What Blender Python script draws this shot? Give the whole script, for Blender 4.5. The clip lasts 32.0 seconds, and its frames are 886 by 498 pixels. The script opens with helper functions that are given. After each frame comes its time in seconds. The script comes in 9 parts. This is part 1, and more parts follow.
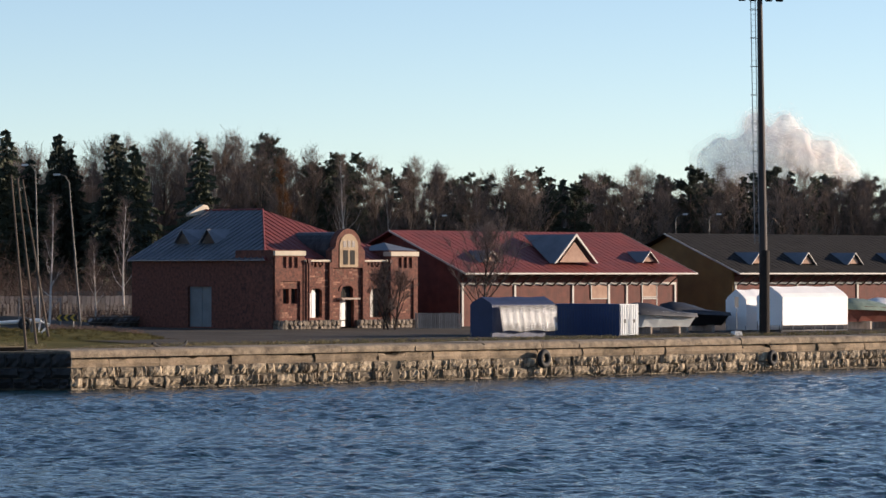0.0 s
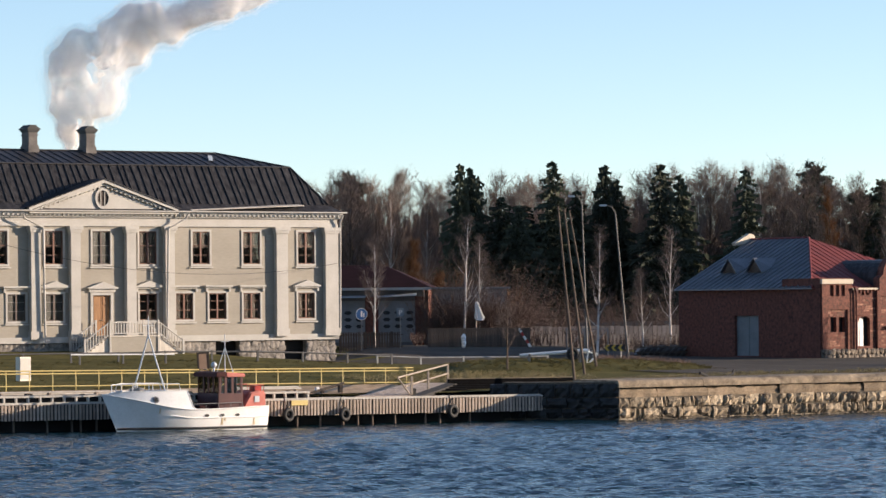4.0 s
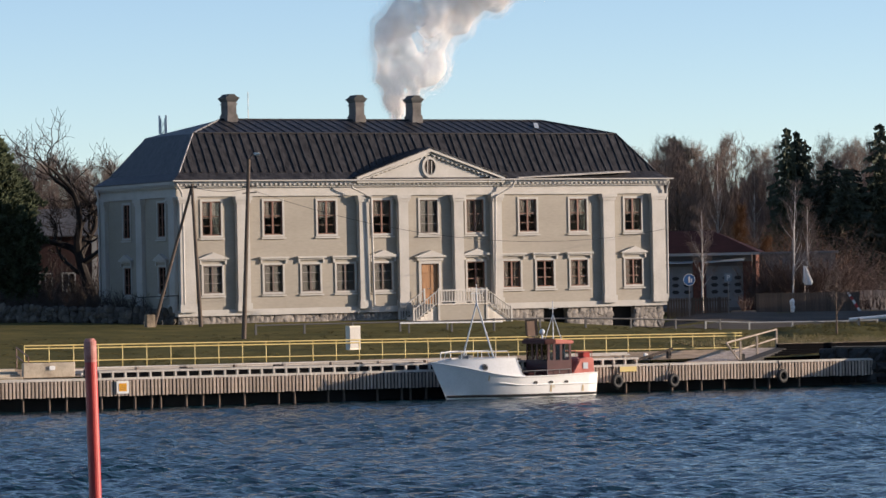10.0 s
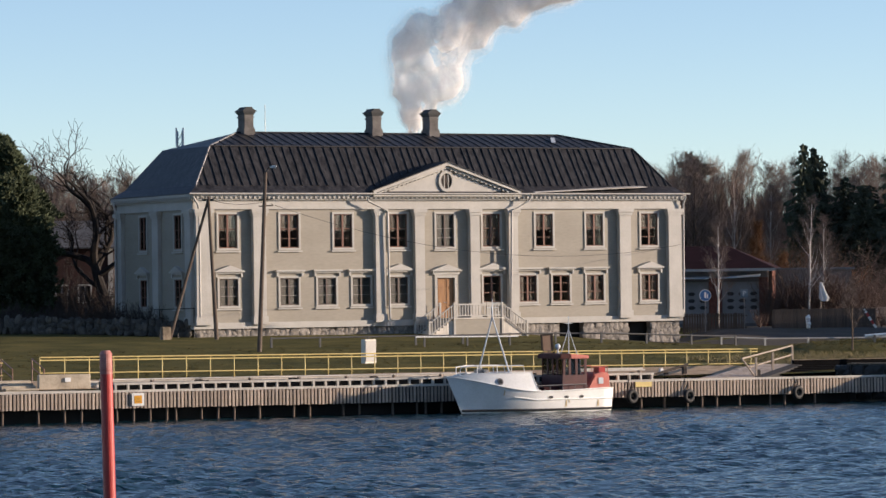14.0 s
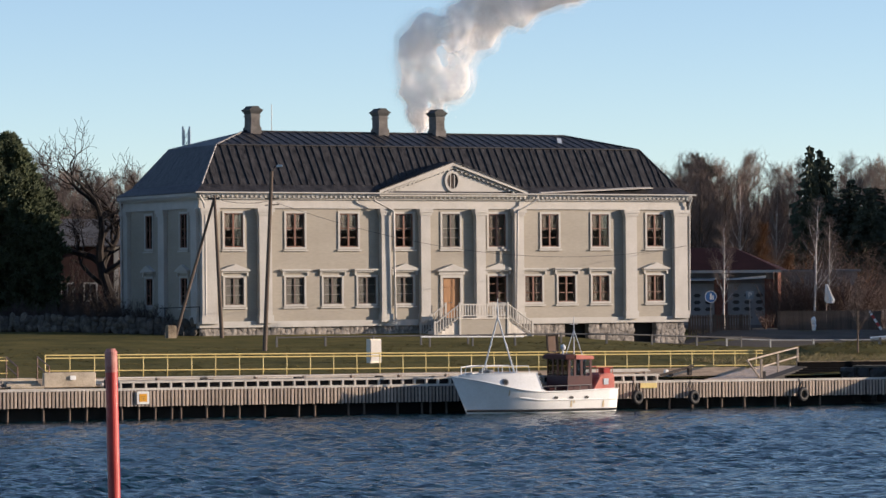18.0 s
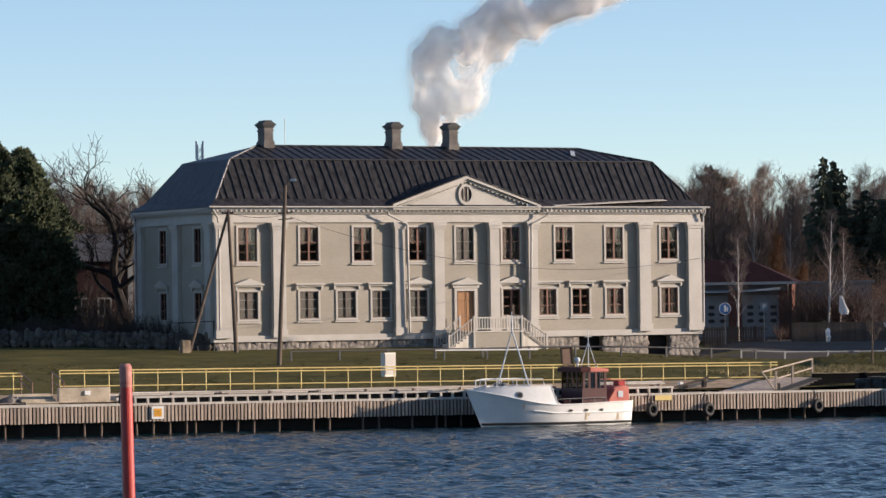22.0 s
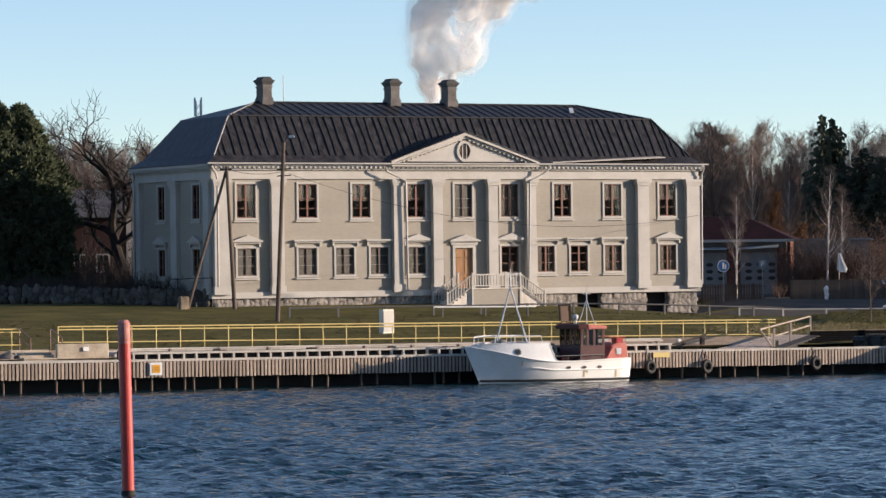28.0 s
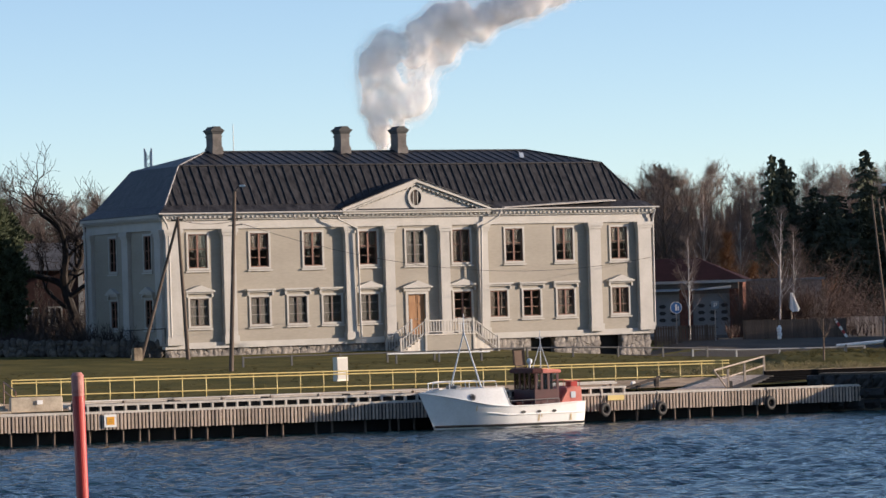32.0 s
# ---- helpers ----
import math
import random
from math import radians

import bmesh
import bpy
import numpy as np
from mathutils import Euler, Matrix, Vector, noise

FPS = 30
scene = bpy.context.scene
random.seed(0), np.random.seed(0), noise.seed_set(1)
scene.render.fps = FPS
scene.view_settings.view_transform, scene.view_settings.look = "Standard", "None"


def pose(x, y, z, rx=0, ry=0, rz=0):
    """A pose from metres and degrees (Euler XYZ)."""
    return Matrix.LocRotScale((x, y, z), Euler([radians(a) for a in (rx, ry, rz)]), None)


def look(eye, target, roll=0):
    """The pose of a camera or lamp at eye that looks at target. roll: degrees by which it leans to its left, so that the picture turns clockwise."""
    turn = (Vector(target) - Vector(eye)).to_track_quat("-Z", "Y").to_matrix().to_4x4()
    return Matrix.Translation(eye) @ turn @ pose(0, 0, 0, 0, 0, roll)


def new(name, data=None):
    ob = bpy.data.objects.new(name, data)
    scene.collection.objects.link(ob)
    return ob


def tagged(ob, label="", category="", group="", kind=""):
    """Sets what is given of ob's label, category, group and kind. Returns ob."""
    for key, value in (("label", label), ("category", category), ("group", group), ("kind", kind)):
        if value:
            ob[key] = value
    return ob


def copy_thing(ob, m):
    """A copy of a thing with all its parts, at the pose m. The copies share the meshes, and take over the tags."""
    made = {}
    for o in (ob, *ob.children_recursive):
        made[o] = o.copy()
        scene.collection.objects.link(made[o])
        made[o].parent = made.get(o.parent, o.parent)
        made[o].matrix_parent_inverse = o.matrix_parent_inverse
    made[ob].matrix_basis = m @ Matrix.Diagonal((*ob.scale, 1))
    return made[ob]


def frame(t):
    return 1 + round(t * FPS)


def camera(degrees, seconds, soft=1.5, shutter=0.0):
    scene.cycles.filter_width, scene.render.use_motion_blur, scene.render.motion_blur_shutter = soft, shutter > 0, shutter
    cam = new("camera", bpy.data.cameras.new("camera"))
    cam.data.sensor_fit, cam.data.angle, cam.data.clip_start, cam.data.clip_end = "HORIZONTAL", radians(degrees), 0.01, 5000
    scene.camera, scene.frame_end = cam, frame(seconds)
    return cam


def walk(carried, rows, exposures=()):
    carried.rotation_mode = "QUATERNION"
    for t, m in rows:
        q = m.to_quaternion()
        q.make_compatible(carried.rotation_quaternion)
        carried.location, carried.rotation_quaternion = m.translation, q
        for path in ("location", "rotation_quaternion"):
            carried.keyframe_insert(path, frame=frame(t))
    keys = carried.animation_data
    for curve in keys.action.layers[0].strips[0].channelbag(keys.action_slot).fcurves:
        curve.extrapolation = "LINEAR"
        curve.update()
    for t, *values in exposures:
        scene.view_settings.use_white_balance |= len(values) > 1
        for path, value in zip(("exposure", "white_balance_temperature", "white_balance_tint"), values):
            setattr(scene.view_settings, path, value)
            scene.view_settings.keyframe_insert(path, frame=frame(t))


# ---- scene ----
cam = camera(13.782, 32.0)
EYE = (0.0, 0.0, 6.5)


def aim(yaw, pitch, roll):
    """The hand-held camera's pose where it stands: degrees to the left, up, and leaning left."""
    return Matrix.Translation(EYE) @ pose(0, 0, 0, 0, 0, yaw) @ pose(0, 0, 0, 90 + pitch) @ pose(0, 0, 0, 0, 0, roll)


EXPOSURES = [(0.0, 0.72, 6980, 15), (2.0, 0.80, 6980, 15), (3.0, 0.99, 6980, 14), (4.5, 0.94, 6930, 14), (7.0, 0.72, 6780, 15), (20.0, 0.73, 6780, 15), (28.0, 0.80, 6780, 15), (32.0, 0.80, 6780, 15)]
ROWS = [
    (0.0, -13.891, 0.399, -0.016), (0.5, -12.939, 0.684, -0.144), (1.0, -11.966, 0.805, -0.599), (1.5, -11.374, 1.105, -0.245),
    (2.0, -10.893, 0.849, -0.174), (2.5, -9.890, 0.275, -0.144), (3.0, -9.119, 0.380, -0.108), (3.5, -6.661, 0.485, -0.948),
    (4.0, -5.369, 0.897, -0.514), (4.5, -3.622, 1.056, -0.676), (6.5, 0.182, 0.783, -1.767), (7.0, 0.095, 0.722, -1.505),
    (7.5, 0.082, 0.846, -1.260), (8.0, 0.128, 0.441, -1.326), (8.5, 0.038, 0.386, -1.755), (9.0, -0.068, 0.501, -1.404),
    (9.5, -0.072, 0.458, -1.224), (10.0, -0.255, 0.446, -1.129), (10.5, -0.222, 0.623, -0.955), (11.0, -0.004, 0.633, -1.024),
    (11.5, 0.040, 0.602, -1.065), (12.0, 0.209, 0.523, -1.080), (12.5, 0.133, 0.777, -0.854), (13.0, -0.000, 0.751, -0.617),
    (13.5, -0.026, 0.694, -0.768), (15.5, 0.035, 0.640, -0.773), (16.0, 0.102, 0.510, -0.609), (16.5, 0.061, 0.493, -0.622),
    (17.0, -0.045, 0.467, -0.638), (17.5, 0.053, 0.496, -0.600), (18.0, 0.084, 0.671, -0.478), (18.5, 0.346, 0.588, -0.463),
    (19.0, 0.327, 0.641, -0.228), (19.5, 0.275, 0.623, -0.271), (20.0, 0.275, 0.640, -0.175), (20.5, 0.241, 0.696, -0.199),
    (21.0, 0.218, 0.602, -0.530), (21.5, 0.326, 1.153, -0.701), (22.0, 0.298, 0.882, -0.771), (22.5, 0.336, 0.561, -0.965),
    (23.0, 0.269, 0.525, -0.591), (23.5, 0.208, 0.332, -0.585), (24.0, 0.252, 0.383, -0.537), (24.5, 0.170, 0.514, -0.659),
    (25.0, 0.175, 0.368, -0.556), (25.5, 0.081, 0.309, -0.791), (27.5, 0.215, 0.239, -0.526), (28.0, 0.282, 0.207, -0.670),
    (28.5, 0.263, 0.009, -0.644), (29.0, 0.176, 0.115, -0.726), (29.5, 0.038, 0.375, -0.704), (30.0, 0.105, 0.299, -0.616),
    (30.5, 0.148, 0.260, -0.943), (31.0, 0.116, 0.339, -1.065), (31.5, 0.149, 0.312, -1.115), (32.0, -0.479, 0.914, -1.699),
]
walk(cam, [(t, aim(*a)) for t, *a in ROWS], EXPOSURES)


# ---- light ----
SUN_AZ, SUN_EL = 1.5, 11.0   # degrees from +x towards +y, and above the horizon
world = bpy.data.worlds.new("sky")
scene.world = world
world.use_nodes = True
wn = world.node_tree.nodes
sky = wn.new("ShaderNodeTexSky")
sky.sky_type, sky.sun_disc = "NISHITA", False
sky.sun_elevation, sky.sun_rotation = radians(SUN_EL), radians(90 - SUN_AZ)
sky.air_density, sky.dust_density, sky.ozone_density = 0.6, 0.12, 1.75
world.node_tree.links.new(sky.outputs[0], wn["Background"].inputs[0])
wn["Background"].inputs[1].default_value = 0.116
sun_data = bpy.data.lights.new("sun", "SUN")
sun_data.energy, sun_data.angle, sun_data.color = 4.4, radians(0.5), (1.0, 0.86, 0.71)
sun = new("sun", sun_data)
SUN_WAY = Vector((math.cos(radians(SUN_EL)) * math.cos(radians(SUN_AZ)), math.cos(radians(SUN_EL)) * math.sin(radians(SUN_AZ)), math.sin(radians(SUN_EL))))
sun.matrix_world = look(SUN_WAY * 600, (0, 0, 0))


# ---- helpers of this place ----
def mat(name, c1, c2=None, scale=1.5, rough=0.8, metal=0.0, bump=0.0, bscale=30.0, random_tint=0.0, fine=12.0, stretch=(1, 1, 1), spec=0.5):
    """A surface whose colour wanders between c1 and c2 at two scales, with fine relief."""
    m = bpy.data.materials.new(name)
    m.use_nodes = True
    n, l = m.node_tree.nodes, m.node_tree.links
    b = n["Principled BSDF"]
    b.inputs["Roughness"].default_value, b.inputs["Metallic"].default_value = rough, metal
    b.inputs["Specular IOR Level"].default_value = spec
    c2 = c2 or tuple(v * 0.75 for v in c1)
    co = n.new("ShaderNodeTexCoord")
    mp = n.new("ShaderNodeMapping")
    mp.inputs["Scale"].default_value = stretch
    l.new(co.outputs["Object"], mp.inputs[0])
    big, small = n.new("ShaderNodeTexNoise"), n.new("ShaderNodeTexNoise")
    big.inputs["Scale"].default_value, big.inputs["Detail"].default_value = scale, 6.0
    small.inputs["Scale"].default_value, small.inputs["Detail"].default_value = scale * fine, 4.0
    for t in (big, small):
        l.new(mp.outputs[0], t.inputs["Vector"])
    add = n.new("ShaderNodeMath")
    add.operation = "MULTIPLY_ADD"
    add.inputs[1].default_value = 0.45
    l.new(small.outputs["Fac"], add.inputs[0])
    half = n.new("ShaderNodeMath")
    half.operation = "MULTIPLY"
    half.inputs[1].default_value = 0.6
    l.new(big.outputs["Fac"], half.inputs[0])
    l.new(half.outputs[0], add.inputs[2])
    ramp = n.new("ShaderNodeValToRGB")
    ramp.color_ramp.elements[0].position, ramp.color_ramp.elements[1].position = 0.36, 0.68
    ramp.color_ramp.elements[0].color, ramp.color_ramp.elements[1].color = (*c2, 1), (*c1, 1)
    l.new(add.outputs[0], ramp.inputs[0])
    out = ramp.outputs[0]
    if random_tint:
        oi, hs = n.new("ShaderNodeObjectInfo"), n.new("ShaderNodeHueSaturation")
        rg = n.new("ShaderNodeMapRange")
        rg.inputs["To Min"].default_value, rg.inputs["To Max"].default_value = 1 - random_tint, 1 + random_tint
        l.new(oi.outputs["Random"], rg.inputs["Value"])
        l.new(rg.outputs[0], hs.inputs["Value"])
        l.new(out, hs.inputs["Color"])
        out = hs.outputs[0]
    l.new(out, b.inputs["Base Color"])
    if bump:
        t, bp = n.new("ShaderNodeTexNoise"), n.new("ShaderNodeBump")
        t.inputs["Scale"].default_value, t.inputs["Detail"].default_value = bscale, 5.0
        bp.inputs["Strength"].default_value, bp.inputs["Distance"].default_value = bump, 0.05
        l.new(mp.outputs[0], t.inputs["Vector"])
        l.new(t.outputs["Fac"], bp.inputs["Height"])
        l.new(bp.outputs[0], b.inputs["Normal"])
    return m


def lined(m, pitch, axis=2, depth=0.02, strength=0.6, dark=0.0):
    """Adds to a material the relief of boards or courses, one every pitch metres along an axis."""
    n, l = m.node_tree.nodes, m.node_tree.links
    b = n["Principled BSDF"]
    co, sp, mo = n.new("ShaderNodeTexCoord"), n.new("ShaderNodeSeparateXYZ"), n.new("ShaderNodeMath")
    l.new(co.outputs["Object"], sp.inputs[0])
    mo.operation = "FRACT"
    dv = n.new("ShaderNodeMath")
    dv.operation, dv.inputs[1].default_value = "DIVIDE", pitch
    l.new(sp.outputs[axis], dv.inputs[0])
    l.new(dv.outputs[0], mo.inputs[0])
    rp = n.new("ShaderNodeValToRGB")
    rp.color_ramp.elements[0].color, rp.color_ramp.elements[0].position = (0, 0, 0, 1), 0.0
    rp.color_ramp.elements[1].position = 0.16
    rp.color_ramp.elements.new(0.97)
    l.new(mo.outputs[0], rp.inputs[0])
    bp = n.new("ShaderNodeBump")
    bp.inputs["Strength"].default_value, bp.inputs["Distance"].default_value = strength, depth
    l.new(rp.outputs[0], bp.inputs["Height"])
    if b.inputs["Normal"].is_linked:
        l.new(b.inputs["Normal"].links[0].from_socket, bp.inputs["Normal"])
    l.new(bp.outputs[0], b.inputs["Normal"])
    if dark:
        mx = n.new("ShaderNodeMix")
        mx.data_type, mx.blend_type = "RGBA", "MULTIPLY"
        mx.inputs[0].default_value = dark
        l.new(b.inputs["Base Color"].links[0].from_socket, mx.inputs[6])
        l.new(rp.outputs[0], mx.inputs[7])
        l.new(mx.outputs[2], b.inputs["Base Color"])
    return m


def mesh_of(bm, material, smooth=False):
    me = bpy.data.meshes.new("mesh")
    bmesh.ops.recalc_face_normals(bm, faces=bm.faces)
    bm.to_mesh(me)
    bm.free()
    if smooth:
        me.polygons.foreach_set("use_smooth", [True] * len(me.polygons))
    for mm in material if isinstance(material, (list, tuple)) else [material]:
        me.materials.append(mm)
    return me


def part(name, bm, material, parent=None, label="", smooth=False, at=None):
    """Links a bmesh as one mesh object under a thing or a part."""
    me = bm if isinstance(bm, bpy.types.Mesh) else mesh_of(bm, material, smooth)
    ob = new(name, me)
    ob.parent = parent
    if at is not None:
        ob.matrix_basis = at
    return tagged(ob, label)


def thing(name, m, label, category, group="", kind=""):
    ob = new(name)
    ob.empty_display_size = 0.3
    ob.matrix_basis = m
    return tagged(ob, label, category, group, kind)


def box(bm, x0, x1, y0, y1, z0, z1, m=None):
    v = [bm.verts.new((x, y, z)) for z in (z0, z1) for y in (y0, y1) for x in (x0, x1)]
    if m is not None:
        for w in v:
            w.co = m @ w.co
    for f in ((0, 2, 3, 1), (4, 5, 7, 6), (0, 1, 5, 4), (2, 6, 7, 3), (0, 4, 6, 2), (1, 3, 7, 5)):
        bm.faces.new([v[i] for i in f])
    return v


def prism(bm, outline, y0, y1, m=None):
    """Solid with an outline in x and z, from depth y0 to y1."""
    a = [bm.verts.new((x, y0, z)) for x, z in outline]
    b = [bm.verts.new((x, y1, z)) for x, z in outline]
    if m is not None:
        for w in a + b:
            w.co = m @ w.co
    bm.faces.new(a)
    bm.faces.new(b[::-1])
    k = len(a)
    for i in range(k):
        bm.faces.new([a[i], b[i], b[(i + 1) % k], a[(i + 1) % k]])


def tube(bm, p, q, r, r2=None, sides=8, caps=True):
    p, q = Vector(p), Vector(q)
    d = (q - p).normalized()
    s = d.orthogonal().normalized()
    t = d.cross(s)
    r2 = r if r2 is None else r2
    rings = []
    for c, rad in ((p, r), (q, r2)):
        rings.append([bm.verts.new(c + rad * (math.cos(6.28319 * i / sides) * s + math.sin(6.28319 * i / sides) * t)) for i in range(sides)])
    for i in range(sides):
        bm.faces.new([rings[0][i], rings[0][(i + 1) % sides], rings[1][(i + 1) % sides], rings[1][i]])
    if caps:
        bm.faces.new(rings[0][::-1])
        bm.faces.new(rings[1])


def pipe(bm, points, r, sides=8):
    """One bent round bar through the points."""
    pts = [Vector(p) for p in points]
    rings = []
    for i, p in enumerate(pts):
        way = (pts[min(i + 1, len(pts) - 1)] - pts[max(i - 1, 0)]).normalized()
        u = way.cross(Vector((0, 0, 1)) if abs(way.z) < 0.9 else Vector((0, 1, 0))).normalized()
        if rings and u.dot(last) < 0:
            u = -u
        v = way.cross(u)
        last = u
        rings.append([bm.verts.new(p + (u * math.cos(6.28319 * k / sides) + v * math.sin(6.28319 * k / sides)) * r) for k in range(sides)])
    for a, b in zip(rings, rings[1:]):
        for k in range(sides):
            bm.faces.new([a[k], a[(k + 1) % sides], b[(k + 1) % sides], b[k]])
    bm.faces.new(rings[0][::-1])
    bm.faces.new(rings[-1])


def poly(bm, *points):
    return bm.faces.new([bm.verts.new(p) for p in points])


def slab(bm, points, thick):
    """A flat polygon given thickness downwards."""
    a = [bm.verts.new(p) for p in points]
    b = [bm.verts.new((p[0], p[1], p[2] - thick)) for p in points]
    bm.faces.new(a)
    bm.faces.new(b[::-1])
    for i in range(len(a)):
        j = (i + 1) % len(a)
        bm.faces.new([a[i], b[i], b[j], a[j]])


def holed(bm, x0, x1, z0, z1, holes, y0=0.0, y1=0.35):
    """A wall in the x-z plane, y0 (outside) to y1 (inside), with rectangular holes (x0, x1, z0, z1)."""
    xs = sorted({x0, x1, *(h[0] for h in holes), *(h[1] for h in holes)})
    zs = sorted({z0, z1, *(h[2] for h in holes), *(h[3] for h in holes)})
    for a, b in zip(xs, xs[1:]):
        for c, d in zip(zs, zs[1:]):
            if any(h[0] < (a + b) / 2 < h[1] and h[2] < (c + d) / 2 < h[3] for h in holes):
                continue
            for y in (y0, y1):
                poly(bm, (a, y, c), (b, y, c), (b, y, d), (a, y, d))
    for a, b, c, d in [*holes, (x0, x1, z0, z1)]:
        poly(bm, (a, y0, c), (a, y1, c), (a, y1, d), (a, y0, d))
        poly(bm, (b, y0, c), (b, y1, c), (b, y1, d), (b, y0, d))
        poly(bm, (a, y0, c), (a, y1, c), (b, y1, c), (b, y0, c))
        poly(bm, (a, y0, d), (a, y1, d), (b, y1, d), (b, y0, d))


def frame_bars(bm, x0, x1, z0, z1, w, y0, y1):
    """Four bars round an opening, outside the given rectangle."""
    box(bm, x0 - w, x0, y0, y1, z0 - w, z1 + w)
    box(bm, x1, x1 + w, y0, y1, z0 - w, z1 + w)
    box(bm, x0, x1, y0, y1, z1, z1 + w)
    box(bm, x0, x1, y0, y1, z0 - w, z0)


def smooth_step(a, b, x):
    k = min(1.0, max(0.0, (x - a) / (b - a)))
    return k * k * (3 - 2 * k)


# ---- materials ----
M_SIDING = lined(mat("painted siding", (0.325, 0.292, 0.238), (0.262, 0.233, 0.188), 0.35, 0.65, bump=0.15, bscale=20, stretch=(0.6, 1, 2)), 0.20, 2, 0.008, 0.12, 0.015)
M_TRIM = mat("white trim paint", (0.47, 0.445, 0.405), (0.37, 0.348, 0.312), 0.8, 0.55, bump=0.08)
M_ROOF = mat("black roof metal", (0.058, 0.055, 0.057), (0.006, 0.006, 0.007), 1.5, 0.42, bump=1.0, bscale=3.2, stretch=(1.8, 1.8, 0.7), spec=0.22)
M_SEAM = mat("roof seam", (0.030, 0.028, 0.028), (0.016, 0.015, 0.016), 1.0, 0.5)
# Darker than M_FIELDSTONE, as the shade on the field wall is in it.
M_DARKSTONE = mat("fieldstone darkened for shade", (0.115, 0.10, 0.082), (0.022, 0.020, 0.016), 1.3, 0.9, bump=0.6, bscale=6, random_tint=0.4)
M_WETSHADE = mat("wet granite darkened for shade", (0.028, 0.026, 0.023), (0.012, 0.011, 0.010), 1.0, 0.6, bump=0.6, bscale=5)
M_LAWNTUFT = mat("short lawn tufts", (0.155, 0.125, 0.050), (0.075, 0.068, 0.028), 1.5, 0.95, spec=0.05)
M_STRAW = mat("dry grass", (0.34, 0.27, 0.13), (0.18, 0.14, 0.06), 1.5, 0.95, random_tint=0.2)
M_DARKTWIG = mat("dark twigs", (0.24, 0.155, 0.115), (0.13, 0.084, 0.063), 0.4, 0.95)
M_FIELDSTONE = mat("fieldstone", (0.20, 0.18, 0.16), (0.10, 0.09, 0.08), 1.3, 0.9, bump=0.6, bscale=6, random_tint=0.35)
M_CELLARSTONE = mat("pale rough cellar stone", (0.33, 0.295, 0.26), (0.07, 0.062, 0.053), 2.4, 0.9, bump=0.8, bscale=7, random_tint=0.25)
M_SASH = mat("brown window sash", (0.21, 0.10, 0.065), (0.14, 0.06, 0.04), 3, 0.5)
M_SASH_GREY = mat("grey brown sash", (0.13, 0.095, 0.075), (0.085, 0.06, 0.05), 3, 0.5)
M_DARK = mat("dark interior", (0.02, 0.018, 0.016), (0.012, 0.011, 0.01), 1, 0.9)
M_ROOM = mat("dim papered room wall", (0.30, 0.25, 0.22), (0.22, 0.18, 0.16), 1, 0.9)
M_CURTAIN = mat("curtain cloth", (0.66, 0.58, 0.52), (0.45, 0.39, 0.35), 2, 0.9, stretch=(6, 6, 1))
M_PANEGREY = mat("grey of reflecting panes", (0.30, 0.285, 0.27), (0.24, 0.225, 0.21), 1.5, 0.9)
M_DOOR = mat("oak door", (0.36, 0.18, 0.07), (0.24, 0.11, 0.04), 2, 0.45, stretch=(4, 4, 0.6))
M_CHIMNEY = mat("rendered chimney", (0.20, 0.18, 0.165), (0.075, 0.068, 0.062), 1.5, 0.9, bump=0.4, bscale=12)
M_REDPAINT = lined(mat("red painted boards", (0.16, 0.040, 0.027), (0.07, 0.020, 0.014), 1.3, 0.8, bump=0.1), 0.25, 0, 0.02, 0.5)
M_REDROOF = mat("red roof metal", (0.25, 0.050, 0.040), (0.15, 0.034, 0.029), 0.6, 0.6, bump=0.1, bscale=5)
M_BLACKROOF = mat("black felt roof", (0.032, 0.029, 0.027), (0.017, 0.016, 0.015), 0.8, 0.85, bump=0.2, spec=0.15)
M_OCHRE = lined(mat("ochre boards", (0.25, 0.15, 0.05), (0.17, 0.10, 0.035), 0.8, 0.8), 0.25, 0, 0.02, 0.5)
M_CONCRETE = mat("weathered concrete", (0.37, 0.29, 0.20), (0.08, 0.06, 0.042), 1.7, 0.9, bump=0.6, bscale=8)
M_PALECONC = mat("pale stained concrete", (0.58, 0.49, 0.37), (0.30, 0.245, 0.18), 1.6, 0.9, bump=0.4, bscale=8)
M_BLOCK = mat("granite block", (0.45, 0.355, 0.24), (0.05, 0.038, 0.027), 1.9, 0.9, bump=1.0, bscale=9, random_tint=0.45, stretch=(2.2, 2.2, 0.8))
M_JOINT = mat("dark joint", (0.13, 0.105, 0.075), (0.06, 0.048, 0.035), 1, 0.95)
M_PLANK = mat("grey weathered plank", (0.56, 0.455, 0.37), (0.26, 0.20, 0.155), 1.2, 0.85, bump=0.3, bscale=18, random_tint=0.25, stretch=(3, 3, 0.6))
M_DECK = mat("pale deck timber", (0.70, 0.64, 0.56), (0.46, 0.42, 0.36), 1.0, 0.85, bump=0.2, bscale=20, random_tint=0.15)
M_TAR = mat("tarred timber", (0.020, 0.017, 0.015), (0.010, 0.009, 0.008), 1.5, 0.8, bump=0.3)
# Near black, so that the shade over the slip is in the colour.
M_SLIPSHADE = mat("timber blackened for shade", (0.007, 0.007, 0.008), (0.004, 0.004, 0.004), 1.5, 0.9, bump=0.3, spec=0.04)
M_GREYWOOD = mat("weathered rail timber", (0.40, 0.33, 0.265), (0.20, 0.16, 0.125), 1.4, 0.85, bump=0.3, bscale=20)
M_DARKSTAIN = mat("dark damp timber", (0.075, 0.058, 0.046), (0.035, 0.028, 0.023), 1.5, 0.9, bump=0.3)
M_YELLOW = mat("yellow rail paint", (0.80, 0.62, 0.24), (0.68, 0.52, 0.20), 2, 0.5)
